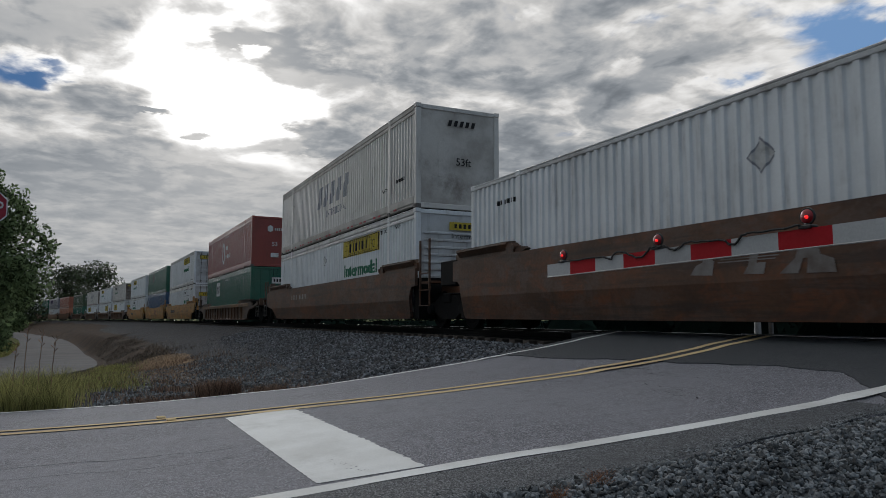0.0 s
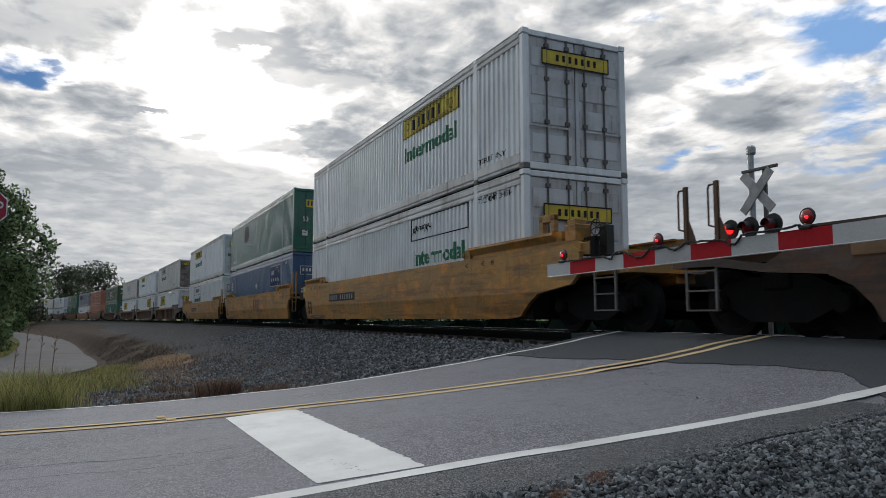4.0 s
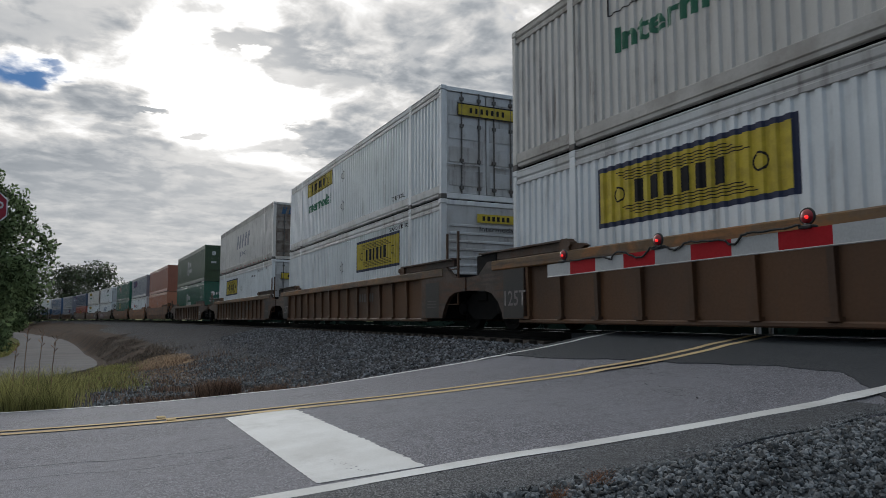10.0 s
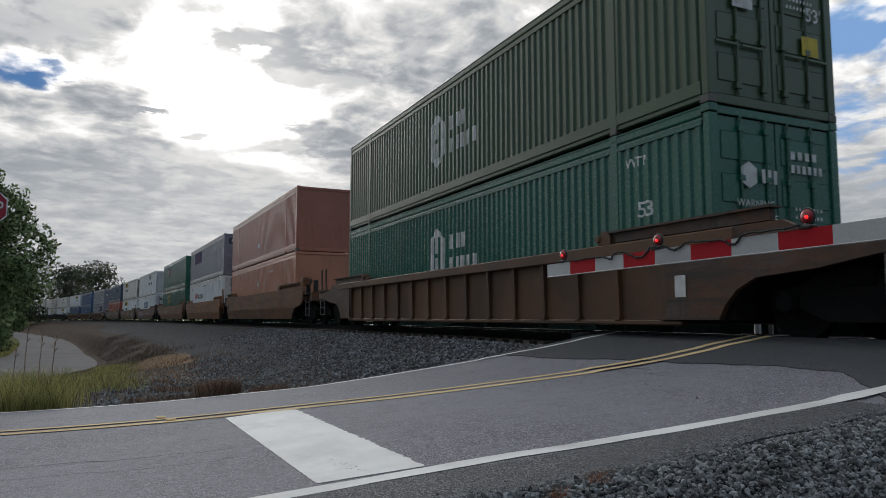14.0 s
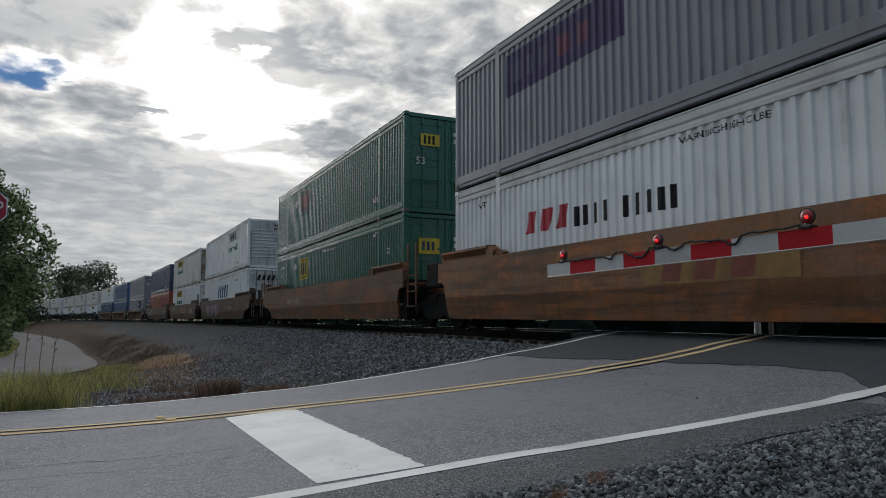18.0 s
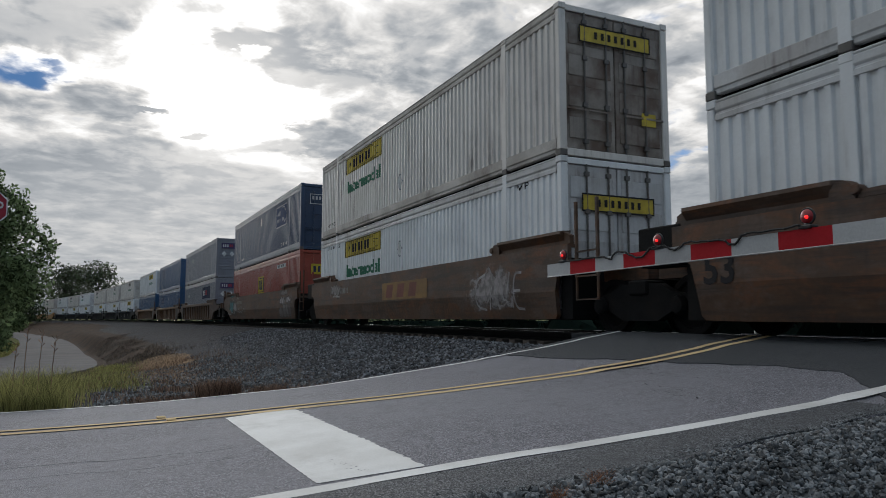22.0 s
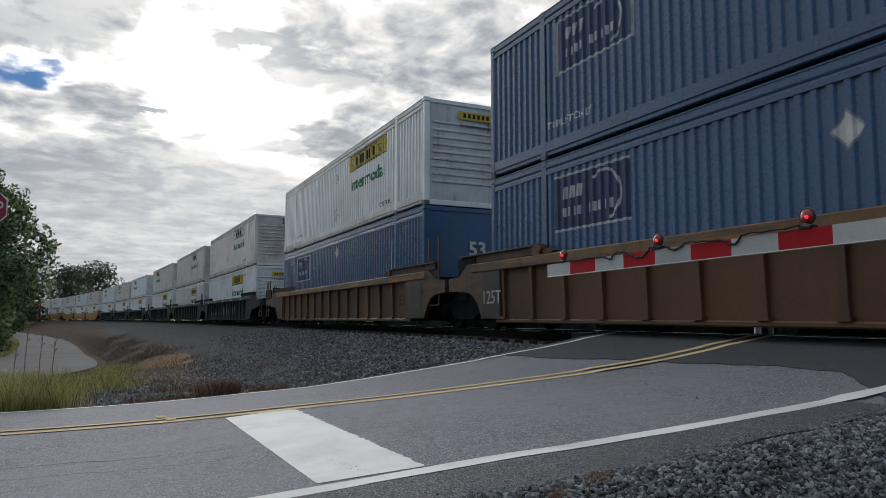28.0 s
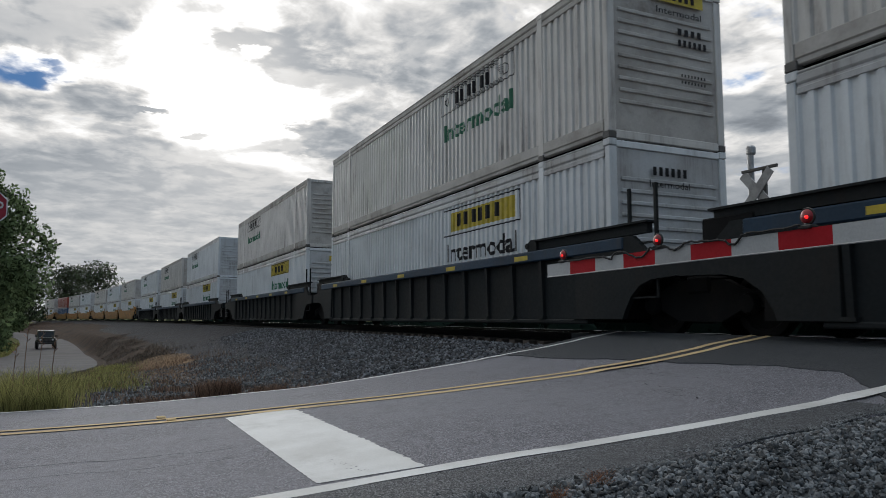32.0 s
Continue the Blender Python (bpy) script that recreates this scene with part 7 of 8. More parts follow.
        off -= 23.5 if k % 3 == 2 else 19.6


MAROON = surface("dark_red_marking", (0.085, 0.018, 0.016), scale=5, rough=0.6)
GRIMEINK = surface("faded_black_ink", (0.10, 0.05, 0.035), scale=5, rough=0.7)
TANBROWN = carpaint("car_tan_brown_paint", (0.21, 0.085, 0.024), 0.65)
build_train()

# ---------------------------------------------------------------- crossing gate
def build_gate():
    tip, end, y = -6.231, -0.95, 4.14

    def arm_z(x):
        return 0.763 + 0.0137 * (x - tip)

    gate = thing("crossing_gate", "lowered red and white striped gate arm with red lamps", "crossing gate", m=Matrix.Translation((0, 0, 0)))
    n = 13
    w = 0.4064
    for i in range(n):
        a, b = tip + i * w, tip + (i + 1) * w
        bm = bmesh.new()
        za, zb = arm_z(a), arm_z(b)
        ha, hb = 0.064, 0.064
        vs = [bm.verts.new(c) for c in ((a, y - 0.022, za - ha), (b, y - 0.022, zb - hb), (b, y + 0.022, zb - hb), (a, y + 0.022, za - ha), (a, y - 0.022, za + ha), (b, y - 0.022, zb + hb), (b, y + 0.022, zb + hb), (a, y + 0.022, za + ha))]
        for q in ((3, 2, 1, 0), (4, 5, 6, 7), (0, 1, 5, 4), (1, 2, 6, 5), (2, 3, 7, 6), (3, 0, 4, 7)):
            bm.faces.new([vs[j] for j in q])
        part("stripe", bm, ARMRED if i % 2 else ARMWHITE, gate, "red reflective stripe" if i % 2 else "white reflective stripe")
    bm = bmesh.new()
    rod(bm, (tip, y - 0.024, arm_z(tip) - 0.066), (end, y - 0.024, arm_z(end) - 0.066), 0.006, 6)
    part("edge_trim", bm, GALV, gate)
    for k, x in enumerate((-5.965, -4.585, -3.17)):
        z = arm_z(x)
        lamp = bmesh.new()
        box(lamp, x - 0.05, x + 0.05, y - 0.04, y + 0.04, z + 0.062, z + 0.088, bev=0.008)
        rod(lamp, (x, y, z + 0.08), (x, y, z + 0.10), 0.02, 8)
        torus(lamp, (x, y, z + 0.145), 0.052, 0.009, "y", 20, 6)
        ob = part("gate_lamp", lamp, BLACK, gate, "red gate lamp in a black ring")
        for s in (-1, 1):
            bm = bmesh.new()
            prof = [(0.050 * math.cos(a), s * 0.034 * math.sin(a)) for a in (0, 0.35, 0.7, 1.05, 1.35)] + [(0.004, s * 0.034)]
            lathe(bm, [(r, h) for r, h in prof], "y", 18, (x, y, z + 0.145))
            part("lens", bm, LENS, ob, smooth=True)
        bm = bmesh.new()
        lathe(bm, ((0.003, -0.014), (0.010, -0.010), (0.014, 0.0), (0.010, 0.010), (0.003, 0.014)), "y", 14, (x + 0.014, y - 0.028, z + 0.138))
        part("lamp_glow", bm, LIT, ob, "glowing red lamp element")
    # cable tied along the arm
    bm = bmesh.new()
    pts = []
    lamps = (-5.965, -4.585, -3.17)
    way = [(lamps[0] + f * (lamps[1] - lamps[0]), h) for f, h in ((0.1, 0.07), (0.44, 0.07), (0.52, 0.06), (0.58, 0.02), (0.605, 0.085), (0.7, 0.09), (0.76, 0.05), (0.84, 0.01), (0.9, 0.02), (0.95, 0.085), (1.0, 0.085))]
    way += [(lamps[1] + f * (lamps[2] - lamps[1]), h) for f, h in ((0.08, 0.085), (0.11, 0.06), (0.15, 0.035), (0.2, 0.05), (0.25, 0.09), (0.32, 0.08), (0.44, 0.07), (0.52, 0.068), (0.56, 0.015), (0.61, 0.025), (0.63, 0.075), (0.67, 0.088), (0.85, 0.08), (0.98, 0.09))]
    for _ in range(2):
        way = [way[0]] + [(p[0] * (1 - u) + q[0] * u, p[1] * (1 - u) + q[1] * u) for p, q in zip(way, way[1:]) for u in (0.25, 0.75)] + [way[-1]]
    pts = [(x, y - 0.036 - 0.004 * math.sin(i * 2.2), arm_z(x) + h + 0.004 * math.sin(i * 1.7)) for i, (x, h) in enumerate(way)]
    for p, q in zip(pts, pts[1:]):
        rod(bm, p, q, 0.0088, 6)
    part("lamp_cable", bm, RUBBER, gate, "black cable looped along the arm")
    ground = float(ground_height(-0.7, y))
    part("mast", boxes((-0.78, -0.62, y + 0.06, y + 0.22, ground - 0.2, 1.6), bev=0.02), GALV, gate)
    part("gate_mechanism", boxes((-1.05, -0.5, y - 0.12, y + 0.06, 0.55, 1.15), bev=0.02), GALV, gate)


build_gate()


def build_signal():
    """The crossing signal on the far side of the track, seen from behind."""
    x, y = -11.75, 13.5
    g = float(ground_height(x, y))
    sig = thing("crossing_signal", "grey crossing signal mast with crossbuck beyond the track", "crossing signal")
    bm = bmesh.new()
    rod(bm, (x, y, g - 0.2), (x - 0.02, y, 4.1), 0.075, 12)
    part("mast", bm, GALV, sig)
    bm = bmesh.new()
    lathe(bm, ((0.10, 4.1), (0.11, 4.14), (0.11, 4.26), (0.09, 4.30)), "z", 12, (x, y, 0))
    part("bell", bm, GALV, sig)
    part("second_post", boxes((x + 0.30, x + 0.39, y - 0.02, y + 0.06, g - 0.2, 3.72), bev=0.01), CASTING, sig)
    part("sign_arm", boxes((x - 0.2, x + 0.78, y - 0.12, y - 0.05, 3.66, 3.73), bev=0.01), CASTING, sig)
    for k, a in enumerate((48, -48)):
        bm = boxes((-0.61, 0.61, -0.012, 0.012, -0.115, 0.115), bev=0.004)
        ob = part("crossbuck_board", bm, GALV, sig, "grey back of a crossbuck board", m=pose(x + 0.22, y - 0.09 - 0.03 * k, 3.18, 0, a, 0))
    part("lamp_arm", boxes((x - 0.5, x + 0.62, y - 0.1, y - 0.06, 2.33, 2.38), bev=0.01), BLACK, sig)
    for k, o in enumerate((-0.55, 0.02, 0.66)):
        bm = bmesh.new()
        lathe(bm, ((0.03, -0.02), (0.24, -0.02), (0.25, 0.0), (0.24, 0.02), (0.03, 0.02)), "y", 24, (x + o, y - 0.15, 2.36))
        lamp = part("backboard", bm, BLACK, sig, "black round lamp backboard")
        bm = bmesh.new()
        lathe(bm, ((0.10, -0.30), (0.11, -0.17)), "y", 20, (x + o, y, 2.36))
        part("signal_lens", bm, LIT if k == 0 else LENS, lamp, smooth=True)
        bm = bmesh.new()
        for i in range(9):
            a0, a1 = radians(-10 + i * 200 / 9), radians(-10 + (i + 1) * 200 / 9)
            p = [(x + o + 0.125 * math.cos(a), y - d, 2.36 + 0.125 * math.sin(a)) for a, d in ((a0, 0.17), (a1, 0.17), (a1, 0.42), (a0, 0.42))]
            bm.faces.new([bm.verts.new(c) for c in p])
        part("hood", bm, BLACK, lamp)


build_signal()


def facing(place):
    """A pose whose local -y looks at the road where the camera stands."""
    d = Vector((0 - place[0], 0 - place[1]))
    return pose(*place, 0, 0, math.degrees(math.atan2(d.y, d.x)) + 90)


def build_stop_sign():
    x, y = -12.045, -1.77
    g = float(ground_height(x, y))
    sign = thing("stop_sign", "red octagonal stop sign with white border on a steel post", "stop sign", m=facing((x, y, 0)))
    bm = bmesh.new()
    for r, y0, y1 in ((0.325, -0.004, 0.0),):
        pts = [(r * math.cos(radians(22.5 + 45 * i)), 1.87 + r * math.sin(radians(22.5 + 45 * i))) for i in range(8)]
        slab(bm, pts, y0, y1)
    plate = part("plate", bm, CHALK, sign, "white border of the octagonal plate")
    bm = bmesh.new()
    slab(bm, [(0.305 * math.cos(radians(22.5 + 45 * i)), 1.87 + 0.305 * math.sin(radians(22.5 + 45 * i))) for i in range(8)], -0.008, -0.004)
    part("face", bm, SIGNRED, plate, "red sign face")
    bm = letters("STOP", 0.2)
    wide = max(v.co.x for v in bm.verts)
    for v in bm.verts:
        v.co = Vector((v.co.x * 0.50 / wide - 0.25, -0.012, v.co.z + 1.77))
    part("lettering", bm, CHALK, plate)
    part("post", boxes((-0.03, 0.03, 0.002, 0.05, g - 0.2, 2.15), bev=0.006), GALV, sign)
    warn = part("warning_plate", boxes((-0.22, 0.20, -0.008, -0.002, 1.12, 1.42), bev=0.002), LINEYELLOW, sign, "yellow rectangular warning plate")
    part("plate_border", shape_slab(-0.20, 0.18, 1.14, 1.40), INK, warn)


def shape_slab(x0, x1, z0, z1):
    bm = shape("frame", x0, x1, z0, z1, 0.014)
    for v in bm.verts:
        v.co.y = -0.011
    return bm


build_stop_sign()


# ---------------------------------------------------------------- stones and plants
def rock_shape():
    t = (1 + 5 ** 0.5) / 2
    v = np.array([(-1, t, 0), (1, t, 0), (-1, -t, 0), (1, -t, 0), (0, -1, t), (0, 1, t), (0, -1, -t), (0, 1, -t), (t, 0, -1), (t, 0, 1), (-t, 0, -1), (-t, 0, 1)]) / 1.9
    f = np.array([(0, 11, 5), (0, 5, 1), (0, 1, 7), (0, 7, 10), (0, 10, 11), (1, 5, 9), (5, 11, 4), (11, 10, 2), (10, 7, 6), (7, 1, 8), (3, 9, 4), (3, 4, 2), (3, 2, 6), (3, 6, 8), (3, 8, 9), (4, 9, 5), (2, 4, 11), (6, 2, 10), (8, 6, 7), (9, 8, 1)])
    return v, f


def quaternion_turn(rng, n):
    q = rng.normal(size=(n, 4))
    q /= np.linalg.norm(q, axis=1)[:, None]
    w, x, y, z = q.T
    return np.stack([np.stack([1 - 2 * (y * y + z * z), 2 * (x * y - z * w), 2 * (x * z + y * w)], -1), np.stack([2 * (x * y + z * w), 1 - 2 * (x * x + z * z), 2 * (y * z - x * w)], -1), np.stack([2 * (x * z - y * w), 2 * (y * z + x * w), 1 - 2 * (x * x + y * y)], -1)], 1)


def wobble_array(y):
    return 0.03 * np.sin(y * 3.1) + 0.02 * np.sin(y * 8.7 + 1.0)


def scatter_stones(name, label, xs, ys, sizes, material, seed, sink=0.25, pile=0.0, level=ground_height):
    rng = np.random.default_rng(seed)
    n = len(xs)
    v, f = rock_shape()
    dims = sizes[:, None] * np.stack([rng.uniform(0.7, 1.25, n), rng.uniform(0.6, 1.0, n), rng.uniform(0.4, 0.8, n)], -1)
    pts = v[None] * (1 + rng.uniform(-0.32, 0.26, (n, 12, 1))) * dims[:, None]
    pts = np.einsum("nij,nkj->nki", quaternion_turn(rng, n), pts)
    zs = level(xs, ys) + sizes * (0.5 - sink) * rng.uniform(0.4, 1.3, n)
    zs = zs + rng.uniform(0, pile, n)
    pts += np.stack([xs, ys, zs], -1)[:, None]
    faces = f[None] + (np.arange(n) * 12)[:, None, None]
    me = bpy.data.meshes.new(name)
    me.from_pydata(pts.reshape(-1, 3).tolist(), [], faces.reshape(-1, 3).tolist())
    me.materials.append(material)
    tagged(new(name, me), label, "gravel", kind="stuff")


def build_stones():
    rng = np.random.default_rng(4)
    def edge(y):
        return near_line(y) + np.clip(0.86 - 0.045 * y, 0.3, 0.95) - 0.05

    n = 52000
    y = rng.uniform(1.3, 6.2, n) - np.abs(rng.normal(0, 0.25, n))
    x = edge(y) + rng.uniform(0, 1, n) ** 1.15 * np.clip(-0.5 * y - edge(y), 0.5, 3.5) * (1.0 + np.abs(rng.normal(0, 0.12, n)))
    size = np.where(rng.uniform(0, 1, n) < 0.70, rng.uniform(0.006, 0.013, n), rng.uniform(0.013, 0.028, n))
    scatter_stones("gravel", "loose grey crushed stone beside the road edge", x, y, size, STONE, 5, pile=0.03)
    n = 6000
    y = rng.uniform(0.5, 5.6, n)
    x = edge(y) + 0.04 - rng.gamma(1.3, 0.035, n) + wobble_array(y)
    scatter_stones("grit", "fine grit spilled over the broken asphalt edge", x, y, rng.uniform(0.003, 0.011, n), STONE, 9, level=road_height)
    n = 9000
    y = rng.uniform(-3.0, 7.1, n)
    x = edge(y) + rng.gamma(1.6, 0.7, n)
    scatter_stones("gravel", "loose grey crushed stone beside the road edge", x, y, rng.uniform(0.012, 0.04, n), STONE, 8)
    n = 15000
    x = -9.3 - rng.uniform(0, 1, n) ** 1.6 * 26
    y = rng.uniform(2.6, 7.0, n)
    keep = x < far_line(y) - 0.3
    keep &= (y > 3.4 + rng.normal(0, 0.5, n) + 0.06 * (-x - 12)) 
    x, y = x[keep], y[keep]
    scatter_stones("ballast", "dark crushed stone ballast on the track shoulder", x, y, rng.uniform(0.02, 0.045, len(x)), DARKSTONE, 6)
    n = 9000
    x = -10.6 - rng.uniform(0, 1, n) ** 1.4 * 14
    y = rng.uniform(-0.2, 3.4, n)
    keep = x < far_line(y) - 0.35
    x, y = x[keep], y[keep]
    scatter_stones("loose_stones", "scattered small stones on bare earth", x, y, rng.uniform(0.012, 0.04, len(x)), STONE, 7)


build_stones()


def blades(name, label, category, xs, ys, heights, widths, lean, material, seed, segments=3):
    """Grass: bent tapering blades, joined."""
    rng = np.random.default_rng(seed)
    verts, faces = [], []
    zs = ground_height(xs, ys) - 0.01
    for x, y, z, h, w in zip(xs, ys, zs, heights, widths):
        a = rng.uniform(0, math.tau)
        dx, dy = math.cos(a) * lean * h * rng.uniform(0.2, 1.0), math.sin(a) * lean * h * rng.uniform(0.2, 1.0)
        b = rng.uniform(0, math.pi)
        wx, wy = math.cos(b) * w / 2, math.sin(b) * w / 2
        i = len(verts)
        for k in range(segments):
            t = k / segments
            s = 1 - t * 0.8
            verts += [(x + dx * t * t - wx * s, y + dy * t * t - wy * s, z + h * t), (x + dx * t * t + wx * s, y + dy * t * t + wy * s, z + h * t)]
        verts.append((x + dx, y + dy, z + h * 0.97))
        for k in range(segments - 1):
            faces.append((i + 2 * k, i + 2 * k + 1, i + 2 * k + 3, i + 2 * k + 2))
        faces.append((i + 2 * segments - 2, i + 2 * segments - 1, i + 2 * segments))
    me = bpy.data.meshes.new(name)
    me.from_pydata(verts, [], faces)
    me.materials.append(material)
    return tagged(new(name, me), label, category, kind="stuff")


def build_grass():
    rng = np.random.default_rng(11)
    n = 11000
    y = rng.uniform(-4.0, -0.70, n) + np.abs(rng.normal(0, 0.2, n))
    x = far_line(y) - 0.3 - rng.uniform(0, 1, n) ** 1.4 * 4.2
    h = rng.uniform(0.12, 0.62, n) * (0.30 + 0.70 * step(-y, -0.7, 0.8))
    blades("tall_grass", "tall yellow-green grass beside the road", "grass", x, y, h, rng.uniform(0.005, 0.012, n), 0.75, GRASS, 12)
    n = 5000
    u = rng.uniform(0, 1, n)
    x = -14.5 - u * 16.0
    y = -0.1 + 0.2 * u + rng.normal(0, 0.4, n)
    keep = side_distance(x, y) > 3.0
    x, y = x[keep], y[keep]
    blades("verge_grass", "short green grass along the side road", "grass", x, y, rng.uniform(0.06, 0.22, len(x)), rng.uniform(0.008, 0.016, len(x)), 0.7, GRASS, 14)
    for k, (cx, cy, r, m, tall) in enumerate(((-3.30, 2.50, 0.06, 130, 0.05), (-3.22, 2.18, 0.05, 110, 0.05), (-3.42, 2.62, 0.05, 60, 0.04))):
        a, q = rng.uniform(0, math.tau, m), np.sqrt(rng.uniform(0, 1, m)) * r
        tuft = blades("weed_clump", "small dry orange weed in the gravel", "weeds", cx + np.cos(a) * q, cy + np.sin(a) * q, rng.uniform(0.5, 1.0, m) * tall + 0.06, rng.uniform(0.002, 0.004, m), 1.2, RUSSET, 40 + k)
        tuft["group"] = "weed clumps"
    n = 9000
    x = -12.0 - rng.uniform(0, 1, n) * 15
    y = rng.uniform(-0.8, 3.4, n) + rng.normal(0, 0.2, n)
    keep = np.sin(x * 1.9) * np.cos(y * 2.3 + 1) + rng.uniform(-0.6, 0.6, n) > 0.15
    x, y = x[keep], y[keep]
    blades("dry_grass", "sparse dry brown grass on bare earth", "grass", x, y, rng.uniform(0.05, 0.2, len(x)), rng.uniform(0.006, 0.014, len(x)), 0.7, DRY, 13)
    for k, (cx, cy, r, m, tall) in enumerate(((-11.25, 1.50, 0.33, 1900, 0.34), (-11.4, 2.5, 0.35, 600, 0.20), (-11.3, 1.05, 0.3, 420, 0.15), (-11.3, 2.2, 0.3, 600, 0.20), (-11.2, 3.0, 0.3, 400, 0.15), (-11.6, 0.55, 0.4, 420, 0.16), (-14.5, 1.2, 0.5, 420, 0.16), (-13.2, 2.6, 0.4, 380, 0.2))):
        a, q = rng.uniform(0, math.tau, m), np.sqrt(rng.uniform(0, 1, m)) * r
        tuft = blades("weed_clump", "dry reddish-brown weed clump on the verge", "weeds", cx + np.cos(a) * q, cy + np.sin(a) * q, rng.uniform(0.4, 1.0, m) * tall, rng.uniform(0.006, 0.012, m), 0.8, DRY, 20 + k)
        tuft["group"] = "weed clumps"
    n = 9000
    u, w = rng.uniform(-1, 1, n), rng.normal(0, 0.42, n)
    x, y = -24.5 + u * 7.5 + w * 0.8, 1.5 - u * 0.3 + w * 1.3
    keep = np.abs(w) < 1.0 - 0.5 * np.abs(u)
    x, y = x[keep], y[keep]
    blades("straw", "pale flattened straw on the dark gravel verge", "straw", x, y, rng.uniform(0.02, 0.07, len(x)), rng.uniform(0.008, 0.018, len(x)), 3.5, STRAW, 15)
    n = 9000
    u = rng.uniform(0, 1, n)
    x = -31.0 - u ** 1.5 * 40.0
    y = 1.5 - 1.6 * u + rng.normal(0, 0.8, n)
    keep = (side_distance(x, y) > 3.2) & (np.sin(x * 0.9) + np.cos(y * 2.1 + x * 0.3) + rng.uniform(-1, 1, n) > -0.4)
    x, y = x[keep], y[keep]
    blades("bank_grass", "dull brown dry grass on the bank below the track", "grass", x, y, rng.uniform(0.05, 0.16, len(x)), rng.uniform(0.012, 0.03, len(x)), 1.3, DULL, 16)
    n = 12000
    x = -30.0 - rng.uniform(0, 1, n) ** 1.2 * 70.0
    y = np.interp(-x, -SIDE_RUN[:, 0], SIDE_RUN[:, 1]) - 2.75 - np.abs(rng.normal(0, 1.1, n))
    blades("roadside_grass", "bright green grass along the far edge of the side road", "grass", x, y, rng.uniform(0.08, 0.28, n), rng.uniform(0.014, 0.035, n), 0.8, GRASS, 17)
    # a few dark tall stalks
    for k, (sx, sy, h) in enumerate(((-12.3, -0.98, 1.15), (-12.2, -0.80, 1.05), (-12.6, -1.2, 1.25), (-12.4, -1.32, 0.95))):
        bm = bmesh.new()
        g = float(ground_height(sx, sy))
        rod(bm, (sx, sy, g - 0.05), (sx + 0.03, sy + 0.02, g + h * 0.6), 0.008, 5, 0.006)
        rod(bm, (sx + 0.03, sy + 0.02, g + h * 0.6), (sx + 0.05, sy + 0.05, g + h), 0.006, 5, 0.003)
        for j in range(6):
            z = g + h * (0.72 + 0.045 * j)
            a = j * 2.1
            rod(bm, (sx + 0.04, sy + 0.03, z), (sx + 0.04 + 0.05 * math.cos(a), sy + 0.03 + 0.05 * math.sin(a), z + 0.05), 0.004, 4, 0.006)
        tagged(new("weed_stalk", to_mesh("weed_stalk", bm, DRY)), "tall thin dry weed stalk in the grass", "weed", "weed stalks")
    # a pale rock by the road
    bm = bmesh.new()
    bmesh.ops.create_icosphere(bm, subdivisions=3, radius=0.11)
    for v in bm.verts:
        v.co *= 1 + 0.28 * noise.noise(v.co * 9.0)
        v.co.z *= 0.75
    rx, ry = -11.75, 2.05
    rock = new("rock", to_mesh("rock", bm, STONE, True))
    rock.location = (rx, ry, float(ground_height(rx, ry)) + 0.05)
    tagged(rock, "pale grey rounded rock on the verge", "rock")


build_grass()


def leafy(clumps, count, size, rng, thin=0.55):
    """Leaf sprays scattered through clumps: (centre, radii) pairs."""
    verts, faces = [], []
    volume = np.array([r[0] * r[1] * r[2] for _, r in clumps])
    share = rng.choice(len(clumps), count, p=volume / volume.sum())
    for k in share:
        c, r = clumps[k]
        d = rng.normal(size=3)
        d /= np.linalg.norm(d)
        d *= rng.uniform(thin, 1.0) ** 0.5 * (1 + 0.18 * math.sin(d[0] * 7 + k) * math.cos(d[2] * 6 + k))
        p = np.array(c) + d * np.array(r)
        u, w = rng.normal(size=3), rng.normal(size=3)
        u /= np.linalg.norm(u)
        w -= u * (u @ w)
        w /= np.linalg.norm(w)
        s = size * rng.uniform(0.5, 1.2)
        i = len(verts)
        verts += [tuple(p - u * s), tuple(p + w * s * 0.45), tuple(p + u * s), tuple(p - w * s * 0.45)]
        faces.append((i, i + 1, i + 2, i + 3))
    return verts, faces


